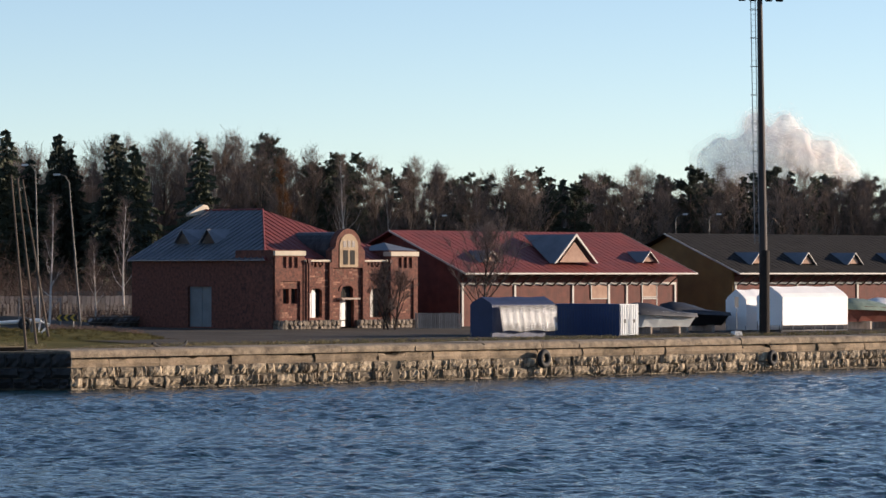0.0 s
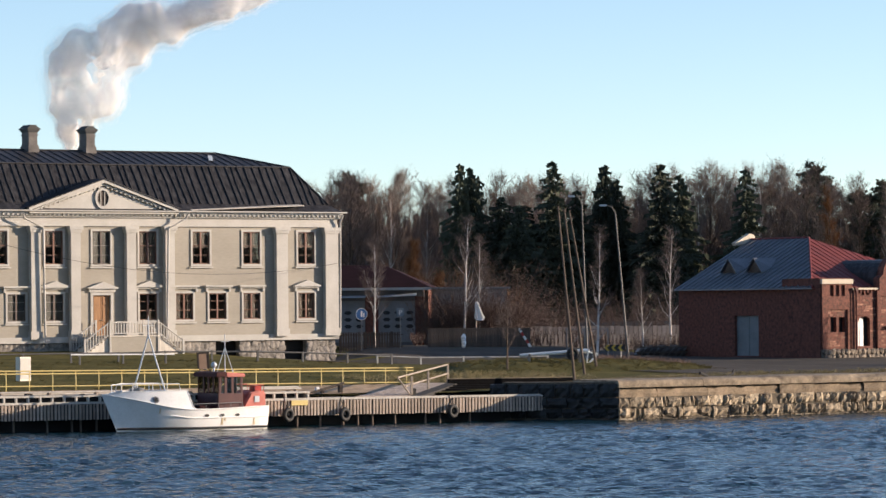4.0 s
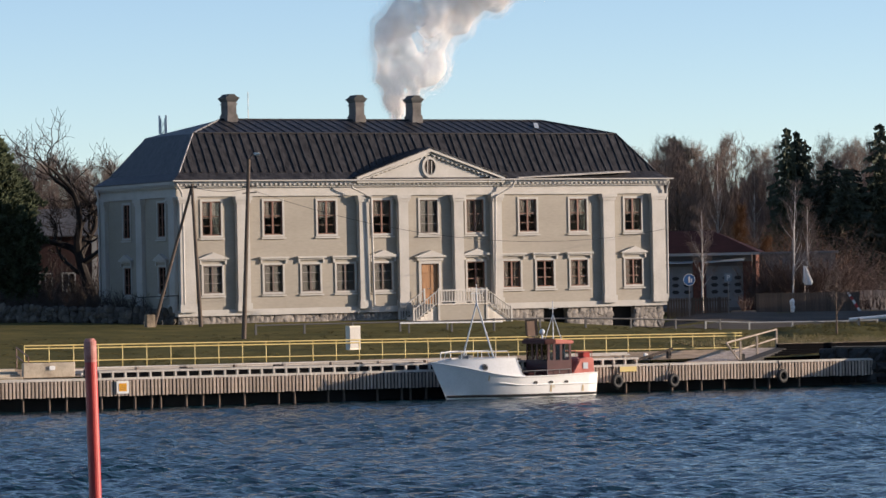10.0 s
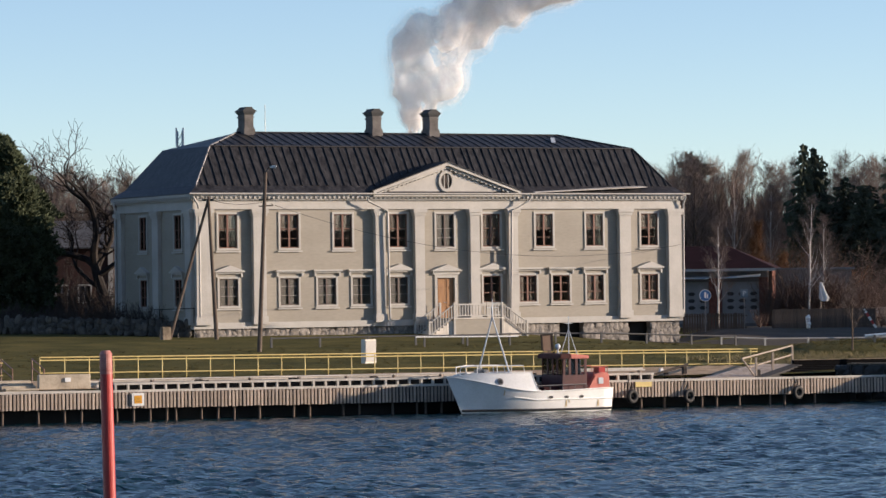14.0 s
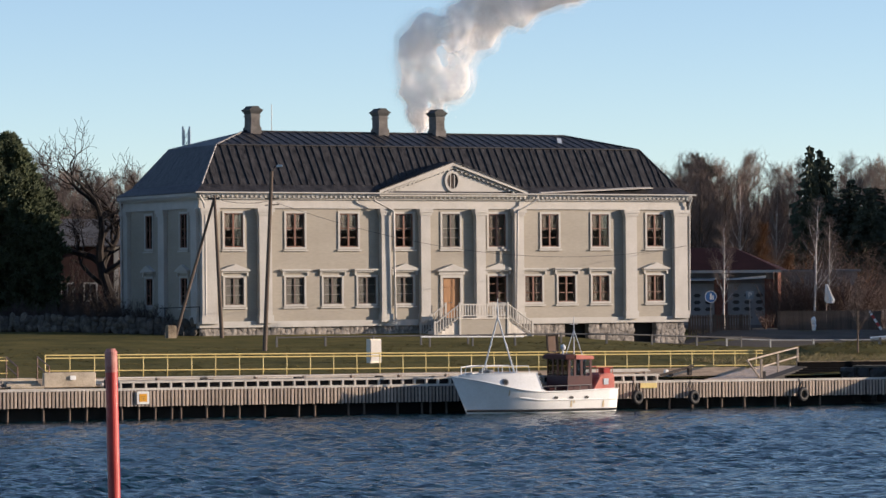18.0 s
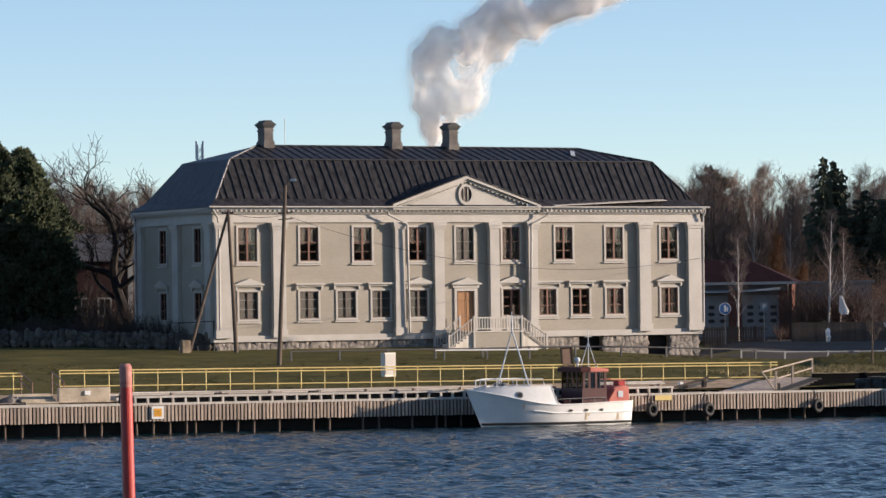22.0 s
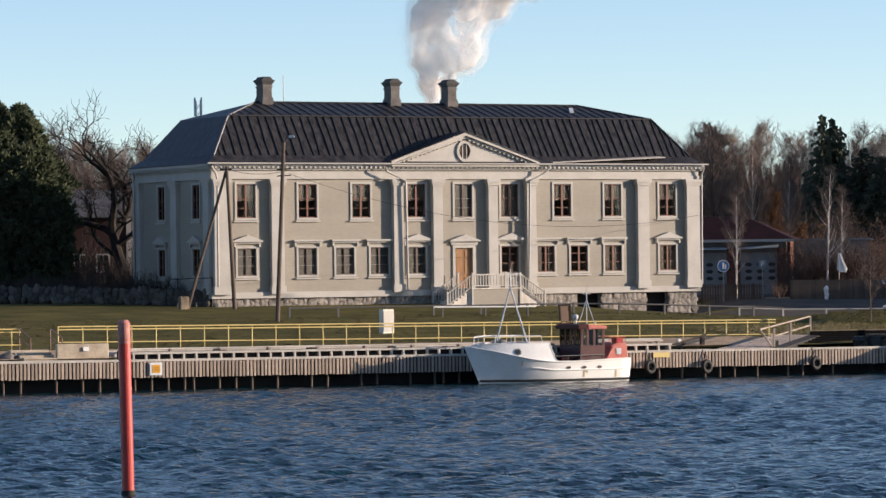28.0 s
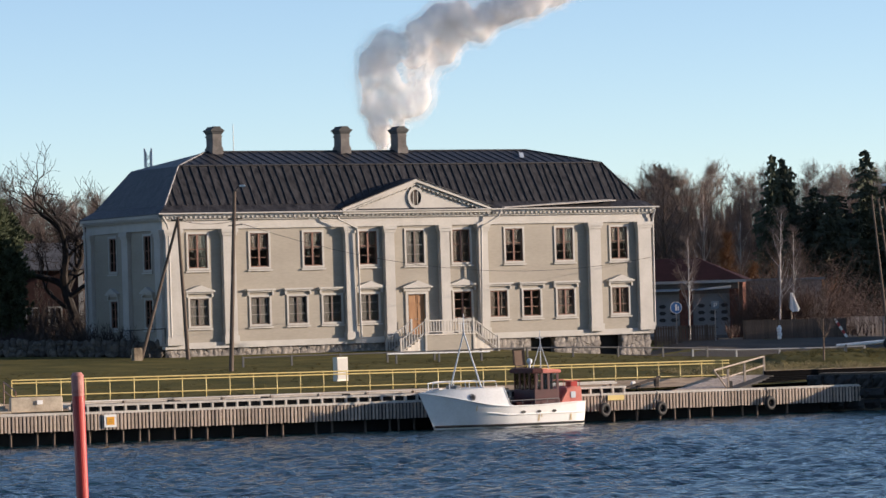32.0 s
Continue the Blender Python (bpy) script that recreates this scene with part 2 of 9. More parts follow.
M_GREYRAIL = mat("galvanised rail", (0.34, 0.34, 0.33), (0.22, 0.22, 0.21), 2, 0.5, 0.5)
M_RUBBER = mat("tyre rubber", (0.022, 0.022, 0.023), (0.012, 0.012, 0.012), 4, 0.75, bump=0.2)
M_GRASS = mat("autumn grass", (0.160, 0.130, 0.048), (0.060, 0.064, 0.024), 0.35, 0.95, bump=0.8, bscale=10, fine=18, spec=0.05)
M_ASPHALT = mat("old asphalt", (0.125, 0.108, 0.09), (0.07, 0.06, 0.05), 0.25, 0.92, bump=0.3, bscale=20, spec=0.08)
M_SAND = mat("sandy bank", (0.60, 0.44, 0.30), (0.29, 0.21, 0.13), 1.2, 0.95, bump=0.7, bscale=9, spec=0.1)
M_GRAVEL = mat("dry verge", (0.26, 0.20, 0.135), (0.10, 0.08, 0.05), 0.6, 0.95, bump=0.6, bscale=12, spec=0.08)
M_LAMPGREY = mat("dull grey lamp paint", (0.13, 0.125, 0.12), (0.09, 0.085, 0.08), 2, 0.6, 0.3)
M_GALV = mat("grey mast steel", (0.30, 0.29, 0.28), (0.20, 0.19, 0.185), 2, 0.5, 0.6)
M_WOODPOLE = mat("tarred wooden pole", (0.13, 0.095, 0.07), (0.07, 0.05, 0.038), 2, 0.85, stretch=(4, 4, 0.4))
M_WHITEPAINT = mat("white boat paint", (0.86, 0.85, 0.82), (0.74, 0.73, 0.69), 0.8, 0.35)
M_REDGLOSS = mat("red gloss paint", (0.50, 0.055, 0.042), (0.36, 0.035, 0.028), 1.0, 0.38)
M_MAROON = mat("dark red paint", (0.075, 0.016, 0.014), (0.04, 0.009, 0.009), 1.2, 0.6, spec=0.2)
M_BLACK = mat("black fitting", (0.02, 0.02, 0.02), (0.012, 0.012, 0.012), 2, 0.6)
M_BLUE = mat("blue tarpaulin", (0.016, 0.034, 0.095), (0.010, 0.022, 0.065), 0.8, 0.6, bump=0.4, bscale=3)
M_WHITETARP = mat("white tarpaulin", (0.90, 0.89, 0.87), (0.82, 0.81, 0.79), 0.6, 0.55, bump=0.4, bscale=2.5)
M_STEELWHITE = mat("pale corrugated steel", (0.58, 0.62, 0.64), (0.45, 0.49, 0.52), 1.5, 0.5)
M_BARK = mat("brown bark", (0.15, 0.105, 0.075), (0.07, 0.05, 0.037), 1.5, 0.95, random_tint=0.3)
# Dark brown that also holds the shade the oak stands in.
M_DARKBARK = mat("dark brown bark deepened for shade", (0.032, 0.024, 0.019), (0.016, 0.012, 0.010), 1.5, 0.95)
M_DEADSTEM = mat("dead brown stems", (0.06, 0.042, 0.032), (0.03, 0.022, 0.018), 0.6, 0.95)
M_BRUSH = mat("dull brown brush", (0.14, 0.088, 0.065), (0.075, 0.046, 0.035), 0.4, 0.95)
M_TWIG = mat("bare twigs", (0.228, 0.170, 0.140), (0.115, 0.084, 0.069), 0.3, 0.95, random_tint=0.35)
M_BIRCH = mat("birch bark", (0.86, 0.83, 0.77), (0.34, 0.29, 0.25), 2.2, 0.85, stretch=(1, 1, 2.5))
M_NEEDLE = mat("spruce needles", (0.060, 0.070, 0.042), (0.026, 0.032, 0.020), 0.8, 0.9, random_tint=0.3)
M_PINE = mat("pine needles", (0.064, 0.080, 0.034), (0.026, 0.036, 0.016), 0.8, 0.9, random_tint=0.2)
M_RUST_LEAF = mat("rust leaves", (0.20, 0.085, 0.025), (0.11, 0.045, 0.015), 0.8, 0.9, random_tint=0.3)


def glass_material():
    m = bpy.data.materials.new("window glass")
    m.use_nodes = True
    n, l = m.node_tree.nodes, m.node_tree.links
    n.remove(n["Principled BSDF"])
    tr, gl, mx, fr = n.new("ShaderNodeBsdfTransparent"), n.new("ShaderNodeBsdfGlossy"), n.new("ShaderNodeMixShader"), n.new("ShaderNodeFresnel")
    tr.inputs[0].default_value = (0.75, 0.76, 0.76, 1)
    gl.inputs["Roughness"].default_value = 0.03
    fr.inputs["IOR"].default_value = 1.6
    l.new(fr.outputs[0], mx.inputs[0])
    l.new(tr.outputs[0], mx.inputs[1])
    l.new(gl.outputs[0], mx.inputs[2])
    l.new(mx.outputs[0], n["Material Output"].inputs[0])
    return m


M_GLASS = glass_material()


def water_material():
    m = bpy.data.materials.new("harbour water")
    m.use_nodes = True
    n, l = m.node_tree.nodes, m.node_tree.links
    b = n["Principled BSDF"]
    b.inputs["Base Color"].default_value = (0.006, 0.029, 0.042, 1)
    b.inputs["Roughness"].default_value = 0.11
    b.inputs["IOR"].default_value = 1.33
    co = n.new("ShaderNodeTexCoord")
    last = None
    for scale, strength, dist, stretch in ((2.4, 1.0, 0.16, (1, 1, 1)), (6.0, 1.0, 0.05, (1, 1, 1))):
        mp, t, bp = n.new("ShaderNodeMapping"), n.new("ShaderNodeTexNoise"), n.new("ShaderNodeBump")
        mp.inputs["Scale"].default_value = stretch
        mp.inputs["Rotation"].default_value = (0, 0, 0.25)
        t.inputs["Scale"].default_value, t.inputs["Detail"].default_value = scale, 1.5
        bp.inputs["Strength"].default_value, bp.inputs["Distance"].default_value = strength, dist
        l.new(co.outputs["Object"], mp.inputs[0])
        l.new(mp.outputs[0], t.inputs["Vector"])
        l.new(t.outputs["Fac"], bp.inputs["Height"])
        if last:
            l.new(last.outputs[0], bp.inputs["Normal"])
        last = bp
    l.new(last.outputs[0], b.inputs["Normal"])
    return m


M_WATER = water_material()


# ---- the lie of the land ----
QUAY = pose(-23.0, 187.0, 0.06, 0, 0.2, 22.0)   # the timber quay, settled a little towards the slip: x along it, y inland
STONE = pose(29.8, 209.3, 0, 0, 0, 30.2)        # the granite quay
HOUSE = pose(-16.96, 250.0, 0, 0, 0, 28.5)      # the white mansion, its street corner
STONE_Z = 2.15
INLAND = Vector((-math.sin(radians(26)), math.cos(radians(26))))


def ground_z(x, y):
    q = (x + 23) * -math.sin(radians(22)) + (y - 187) * math.cos(radians(22))
    s = (x - 29.8) * -math.sin(radians(30.2)) + (y - 209.3) * math.cos(radians(30.2))
    lawn = 1.62 + 0.36 * smooth_step(2.5, 8, q) + 1.32 * smooth_step(8, 54, q)
    lawn += 0.24 * smooth_step(40, 56, q) * (1 - smooth_step(-22, 15, x)) + 0.5 * smooth_step(52, 66, q)
    yard = STONE_Z + 0.05 + 0.25 * smooth_step(0, 45, s) + 0.9 * smooth_step(40, 64, s) * (1 - smooth_step(33, 47, x)) * smooth_step(17, 21, x)
    k = smooth_step(18, 42, x - (y - 209) * -0.35)
    z = lawn * (1 - k) + yard * k
    return z + 1.6 * smooth_step(330, 480, y - 0.3 * x) + 0.04 * noise.noise((x * 0.25, y * 0.25, 0))


def on_ground(x, y, rz=0.0):
    return pose(x, y, ground_z(x, y), 0, 0, rz)


def sheet(name, rows, material, label, kind="structure", category="ground"):
    """A sheet over rows of points; all rows are of one length."""
    bm = bmesh.new()
    grid = [[bm.verts.new(p) for p in r] for r in rows]
    for a, b in zip(grid, grid[1:]):
        for i in range(len(a) - 1):
            bm.faces.new([a[i], a[i + 1], b[i + 1], b[i]])
    ob = part(name, bm, material, None, label, smooth=True)
    return tagged(ob, label, category, "", kind)


def shore_points():
    pts = [QUAY @ Vector((x, 2.3, 0)) for x in np.arange(-400, 52.1, 4)]
    pts += [STONE @ Vector((-2.5, 2.0, 0))]
    pts += [STONE @ Vector((x, 0.5, 0)) for x in np.arange(1, 600, 4)]
    return pts


def build_ground():
    rows = []
    for q in (0, 1, 2, 3.5, 5, 7, 9, 12, 16, 20, 25, 30, 36, 42, 48, 54, 60, 70, 80, 95, 115, 140, 180, 240, 350, 600, 1200, 4200):
        row = []
        for p in shore_points():
            x, y = p.x + INLAND.x * q, p.y + INLAND.y * q
            row.append((x, y, ground_z(x, y)))
        rows.append(row)
    sheet("ground", rows, M_GRASS, "rough autumn grass on the harbour shore")


build_ground()


def drape(name, corners, material, label, lift=0.02, nu=24, nv=6):
    """A strip laid over the ground between four corners (two along the near edge, two along the far)."""
    a, b, c, d = [Vector(p) for p in corners]
    rows = []
    for j in range(nv + 1):
        row = []
        for i in range(nu + 1):
            u, v = i / nu, j / nv
            p = a.lerp(b, u).lerp(d.lerp(c, u), v)
            row.append((p.x, p.y, ground_z(p.x, p.y) + lift))
        rows.append(row)
    return sheet(name, rows, material, label, category="road")


def on(m, x, y):
    p = m @ Vector((x, y, 0))
    return (p.x, p.y)


drape("road", (on(QUAY, 58, 43), on(QUAY, 130, 44), on(QUAY, 130, 84), on(QUAY, 70.5, 84)), M_ASPHALT, "grey asphalt road behind the lawn", 0.03, 60, 4)
drape("road", (on(STONE, 12, 6), on(STONE, 130, 4), on(STONE, 130, 60), on(STONE, 22, 60)), M_ASPHALT, "worn grey asphalt yard on the quay", 0.045, 40, 20)
drape("verge", (on(STONE, 0.5, 0.6), on(STONE, 130, 0.6), on(STONE, 130, 4), on(STONE, 0, 6)), M_GRAVEL, "dry gravelly verge along the quay edge", 0.03, 50, 4)
drape("verge", (on(QUAY, -40, 2.6), on(QUAY, 46, 2.6), on(QUAY, 46, 7.4), on(QUAY, -40, 7.4)), M_SAND, "bare sandy strip behind the boardwalk", 0.07, 50, 4)


def build_water():
    """One sheet of short wind waves, fine where the harbour lies open and flat far away."""
    rs = np.random.RandomState(12)
    n = 54
    length = np.exp(rs.uniform(math.log(0.48), math.log(2.3), n))
    way = np.radians(-72 + 38 * rs.randn(n))
    k = 2 * math.pi / length
    high = 0.23 * math.sqrt(2 / n) / k
    shift = rs.uniform(0, 6.28, n)
    ys = [96.0]
    while ys[-1] < 268:
        ys.append(ys[-1] + 0.17 + 0.0022 * (ys[-1] - 96))
    ys = np.array([-3000, -300, 40, 80] + ys + [300, 420])
    fan = np.concatenate(([-9.0, -1.0, -0.35], np.linspace(-0.17, 0.43, 460), [0.7, 1.5, 9.0]))
    reach = np.clip(ys, 90, 270)
    X = reach[:, None] * fan[None, :]
    X[:, [0, -1]] *= 6
    Y = np.repeat(ys[:, None], len(fan), 1)
    Z = np.zeros_like(X)
    for i in range(n):
        Z += high[i] * np.sin(k[i] * (X * math.cos(way[i]) + Y * math.sin(way[i])) + shift[i])
    gust = 0.85 + 0.3 * np.sin(X * 0.11 + 1.3 * np.sin(Y * 0.05)) * np.sin(Y * 0.09 + X * 0.03)
    calm = np.clip((ys - 84) / 12, 0, 1) * np.clip((285 - ys) / 15, 0, 1)
    side = (np.abs(np.arange(len(fan)) - len(fan) / 2) < len(fan) / 2 - 5).astype(float)
    lee_timber = np.clip((-(-(X + 23) * math.sin(radians(22)) + (Y - 187) * math.cos(radians(22))) - 1) / 9, 0, 1)
    lee_stone = np.clip((-(-(X - 29.8) * math.sin(radians(30.2)) + (Y - 206) * math.cos(radians(30.2))) - 1) / 6, 0, 1)
    Z *= 0.6 + 0.4 * np.where(X < 29, lee_timber, lee_stone)
    Z *= gust * calm[:, None] * side[None, :]
    verts = np.stack((X, Y, Z), -1).reshape(-1, 3)
    a, b = np.meshgrid(np.arange(len(ys) - 1), np.arange(len(fan) - 1), indexing="ij")
    c = (a * len(fan) + b).reshape(-1)
    faces = np.stack((c, c + 1, c + 1 + len(fan), c + len(fan)), -1)
    me = bpy.data.meshes.new("water")
    me.from_pydata(verts.tolist(), [], faces.tolist())
    me.polygons.foreach_set("use_smooth", np.ones(len(faces), dtype=bool))
    me.materials.append(M_WATER)
    tagged(new("water", me), "rippled dark blue harbour water", "water", "", "structure")


build_water()


# ---- the granite quay ----
def stone_block(seed, w, h, d):
    """One roughly split granite block: an uneven front with softened corners."""
    rnd = random.Random(seed)
    bm = bmesh.new()
    nx, nz = 4, 3
    front = [[None] * (nz + 1) for _ in range(nx + 1)]
    back = [[None] * (nz + 1) for _ in range(nx + 1)]
    for i in range(nx + 1):
        for k in range(nz + 1):
            edge = i in (0, nx) or k in (0, nz)
            front[i][k] = bm.verts.new((w * i / nx + rnd.uniform(-.04, .04), (0.07 if edge else -0.03) + rnd.uniform(-.085, .085), h * k / nz + rnd.uniform(-.045, .03)))
            if edge:
                back[i][k] = bm.verts.new((w * i / nx, d, h * k / nz))
    for i in range(nx):
        for k in range(nz):
            bm.faces.new([front[i][k], front[i + 1][k], front[i + 1][k + 1], front[i][k + 1]])
    loop = [(i, 0) for i in range(nx)] + [(nx, k) for k in range(nz)] + [(i, nz) for i in range(nx, 0, -1)] + [(0, k) for k in range(nz, 0, -1)]
    for (a, b), (c, e) in zip(loop, loop[1:] + loop[:1]):
        bm.faces.new([front[a][b], back[a][b], back[c][e], front[c][e]])
    return mesh_of(bm, M_BLOCK)


def rough_slab(bm, x0, x1, y0, y1, z0, z1, wear, seed):
    """A long slab with a worn, uneven front and a chipped upper edge."""
    nx = max(4, int((x1 - x0) / 0.45))
    rows = []
    for i in range(nx + 1):
        x = x0 + (x1 - x0) * i / nx
        a, b = noise.noise((x * 1.3, seed, 0.3)), noise.noise((x * 2.9, seed, 5.1))
        chip = max(0, noise.noise((x * 0.9, seed, 9.7)) - 0.25) * wear * 8
        front = [(y0 + 0.05 * b, z0), (y0 - wear * 0.4 + wear * a, (z0 * 2 + z1) / 3), (y0 + wear * b, (z0 + z1 * 2) / 3 - chip * 0.2), (y0 + 0.05 + chip, z1 - 0.07 - chip * 0.3), (y0 + 0.16 + chip * 1.4, z1 + wear * 0.5 * a), (y1, z1), (y1, z0)]
        rows.append([bm.verts.new((x, y, z)) for y, z in front])
    for p, q in zip(rows, rows[1:]):
        for k in range(6):
            bm.faces.new([p[k], q[k], q[k + 1], p[k + 1]])
    bm.faces.new(rows[0])
    bm.faces.new(rows[-1])


M_LEDGE = mat("eroded brown ledge", (0.36, 0.27, 0.18), (0.10, 0.075, 0.05), 1.1, 0.92, bump=0.6, bscale=6, random_tint=0.25)
OUT = Matrix.Translation(EYE) @ Matrix.Scale(0.978, 4) @ Matrix.Translation(-Vector(EYE))   # the wall's face stands a little out from the yard


def build_stone_quay():
    quay = thing("stone_quay", OUT @ STONE, "granite block quay wall with a worn concrete cap", "quay", kind="structure")
    bm = bmesh.new()
    box(bm, 0.25, 150, 0.18, 1.4, -2, 1.15)
    part("core", bm, M_JOINT, quay, "dark wall core behind the blocks")
    rnd = random.Random(4)
    x = 0.0
    while x < 150:
        w = rnd.uniform(5.5, 9.0)
        bm = bmesh.new()
        rough_slab(bm, x, x + w - 0.04, 0.04 + rnd.uniform(0, 0.07), 4.4, 1.72, STONE_Z + rnd.uniform(-0.04, 0.03), 0.05, x)
        part("cap_slab", bm, M_CONCRETE, quay, "cracked pale concrete cap")
        x += w
    x = 0.0
    while x < 150:
        w = rnd.uniform(1.6, 4.2)
        bm = bmesh.new()
        rough_slab(bm, x, x + w - 0.03, 0.24 + rnd.uniform(-0.04, 0.10), 0.7, 1.15, 1.72 - rnd.choice((0, 0.01, 0.02, 0.06)), 0.10, x + 70)
        part("ledge_slab", bm, M_LEDGE, quay, "eroded brown ledge slab")
        x += w
    shapes, rest = {}, []
    for row, (z, h) in enumerate(((-0.02, 0.58), (0.57, 0.60), (-0.55, 0.52))):
        x = 0.0
        k = 0
        while x < 112:
            w = rnd.choice((0.34, 0.46, 0.6, 0.82, 1.1))
            key = (w, row, k % 3)
            if key not in shapes:
                shapes[key] = stone_block(int(w * 100) * 31 + row * 7 + k % 3, w - 0.05, h - 0.05, 0.5)
            at = pose(x, rnd.uniform(-0.10, 0.14), z + rnd.uniform(-0.03, 0.03), 0, rnd.uniform(-2, 2), rnd.uniform(-5, 5))
            if rnd.random() > 0.03:
                if row < 2 and x < 95:
                    part("block", shapes[key], None, quay, at=at)
                else:
                    rest.append((shapes[key], at))
            x += w
            k += 1
    bm = bmesh.new()
    for me, at in rest:
        seen = len(bm.verts)
        bm.from_mesh(me)
        bm.verts.ensure_lookup_table()
        for v in bm.verts[seen:]:
            v.co = at @ v.co
    tagged(part("blockwork", bm, M_BLOCK, quay, "low and far granite blockwork"), kind="stuff")
    # Return blocks are wet granite with the face's shade put into the colour.
    dark = {}
    back = thing("stone_quay", OUT @ pose(29.8, 209.3, 0, 0, 0, 160), "shaded return face of the granite quay", "quay", kind="structure")
    bm = bmesh.new()
    box(bm, 0.3, 7.0, -1.6, -0.2, -2, STONE_Z - 0.1)
    part("core", bm, M_JOINT, back)
    for row, (z, h) in enumerate(((-0.02, 0.58), (0.57, 0.62), (1.2, 0.8))):
        x = 0.0
        while x < 6.8:
            w = rnd.choice((0.75, 0.95, 1.2))
            key = (w, row, 0)
            if key not in dark:
                dark[key] = stone_block(int(w * 100) + row, w - 0.05, h - 0.05, 0.5)
                dark[key].materials[0] = M_WETSHADE
            part("block", dark[key], None, back, at=pose(x + w, rnd.uniform(-0.06, 0.06), z, 0, 0, 180))
            x += w


build_stone_quay()


# ---- the timber quay ----
def build_timber_quay():
    quay = thing("timber_quay", QUAY, "grey timber quay with upright planks over dark piles", "quay", kind="structure")
    # Black colour stands for the shade behind and below the planks.
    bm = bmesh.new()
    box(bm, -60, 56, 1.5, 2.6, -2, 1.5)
    part("backing", bm, M_TAR, quay, "black backing standing for the shade behind the planks")
    bm = bmesh.new()
    box(bm, -60, 54.3, 0.02, 0.16, 1.34, 1.52)
    box(bm, -60, 54.3, 0.02, 0.16, 0.72, 0.88)
    part("waling", bm, M_TAR, quay)
    bm = bmesh.new()
    box(bm, -60, 54.3, -0.10, 0.10, 1.50, 1.62)
    part("edge_beam", bm, M_DECK, quay, "pale sun-bleached edge beam")
    # plank face
    plank = bmesh.new()
    box(plank, 0, 0.128, -0.07, 0.0, 0.66, 1.49)
    bmesh.ops.bevel(plank, geom=plank.edges[:], offset=0.012, segments=1, affect="EDGES")
    plank = mesh_of(plank, M_PLANK)
    rnd = random.Random(8)
    for i in range(296):
        x = -5 + i * 0.2
        part("plank", plank, None, quay, at=pose(x, rnd.uniform(-0.03, 0.01), rnd.uniform(-0.02, 0.02), 0, 0, rnd.uniform(-1, 1)))
    bm = bmesh.new()
    for i in range(275):
        box(bm, -60 + i * 0.2, -59.872 + i * 0.2, -0.06, 0, 0.66, 1.49)
    tagged(part("planking", bm, M_PLANK, quay), kind="stuff")
    pile = bmesh.new()
    tube(pile, (0, 0, -2), (0, 0, 1.4), 0.065, 0.065, 10)
    pile = mesh_of(pile, M_WOODPOLE, True)
    x = -8.0
    while x < 48:
        part("pile", pile, None, quay, at=pose(x, 0.22, 0, 0, rnd.uniform(-1.5, 1.5), 0))
        x += rnd.choice((0.5, 0.9, 1.4, 1.9))
    # boardwalk
    board = bmesh.new()
    box(board, -2.98, 2.98, 0, 0.19, 1.53, 1.58)
    # Black copies of the boards, for the deck in shade by the slip.
    blackened = bmesh.new()
    blackened.from_mesh(board := mesh_of(board, M_DECK))
    blackened = mesh_of(blackened, M_SLIPSHADE)
    for i in range(-9, 9):
        for j in range(12):
            part("board", board if i < 7 else blackened, None, quay, at=pose(i * 6 + 2, 0.12 + j * 0.205, rnd.uniform(-0.008, 0.008)))
    # raised kerb timbers on blocks
    kerb = thing("kerb_rail", QUAY, "low pale timber kerb on short blocks along the quay edge", "kerb")
    bm = bmesh.new()
    box(bm, 6.4, 37.2, 0.0, 0.24, 1.88, 1.99)
    part("rail", bm, M_DECK, kerb)
    # Added black board puts the shade of the slots into colour.
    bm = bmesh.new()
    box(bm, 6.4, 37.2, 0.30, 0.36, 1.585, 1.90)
    part("backboard", bm, M_TAR, kerb, "added black board standing for shade in the slots")
    blk = bmesh.new()
    box(blk, -0.05, 0.05, 0.02, 0.22, 1.58, 1.88)
    blk = mesh_of(blk, M_DECK)
    x = 6.5
    while x < 37.1:
        part("block", blk, None, kerb, at=pose(x, 0, 0))
        x += 0.68
    for x in (-3.6, 6.0, 11.2, 16.4, 21.0, 27.3, 30.2):
        b = thing("bollard", QUAY @ pose(x, 0.62, 1.58), "short square tarred mooring post", "bollard", "mooring posts")
        bm = bmesh.new()
        box(bm, -0.2, 0.2, -0.16, 0.16, 0, 0.5)
        bmesh.ops.bevel(bm, geom=bm.edges[:], offset=0.03, segments=2, affect="EDGES")
        part("post", bm, M_TAR, b)


build_timber_quay()


# ---- the white mansion ----
LEN, DEP, BASE, EAVE, BREAK, RIDGE = 39.0, 12.8, 4.25, 13.45, 16.8, 17.95
MID = LEN / 2
UP_Z, LO_Z = (9.68, 12.02), (5.72, 7.6)
UP_X = [-16.95, -12.25, -8.1, -3.75, 0.0, 3.75, 8.1, 12.3, 16.95]
LO_X = [-16.93, -12.3, -9.4, -6.7, -3.75, 3.75, 6.7, 9.45, 12.3, 16.93]
HALF_W = 0.71


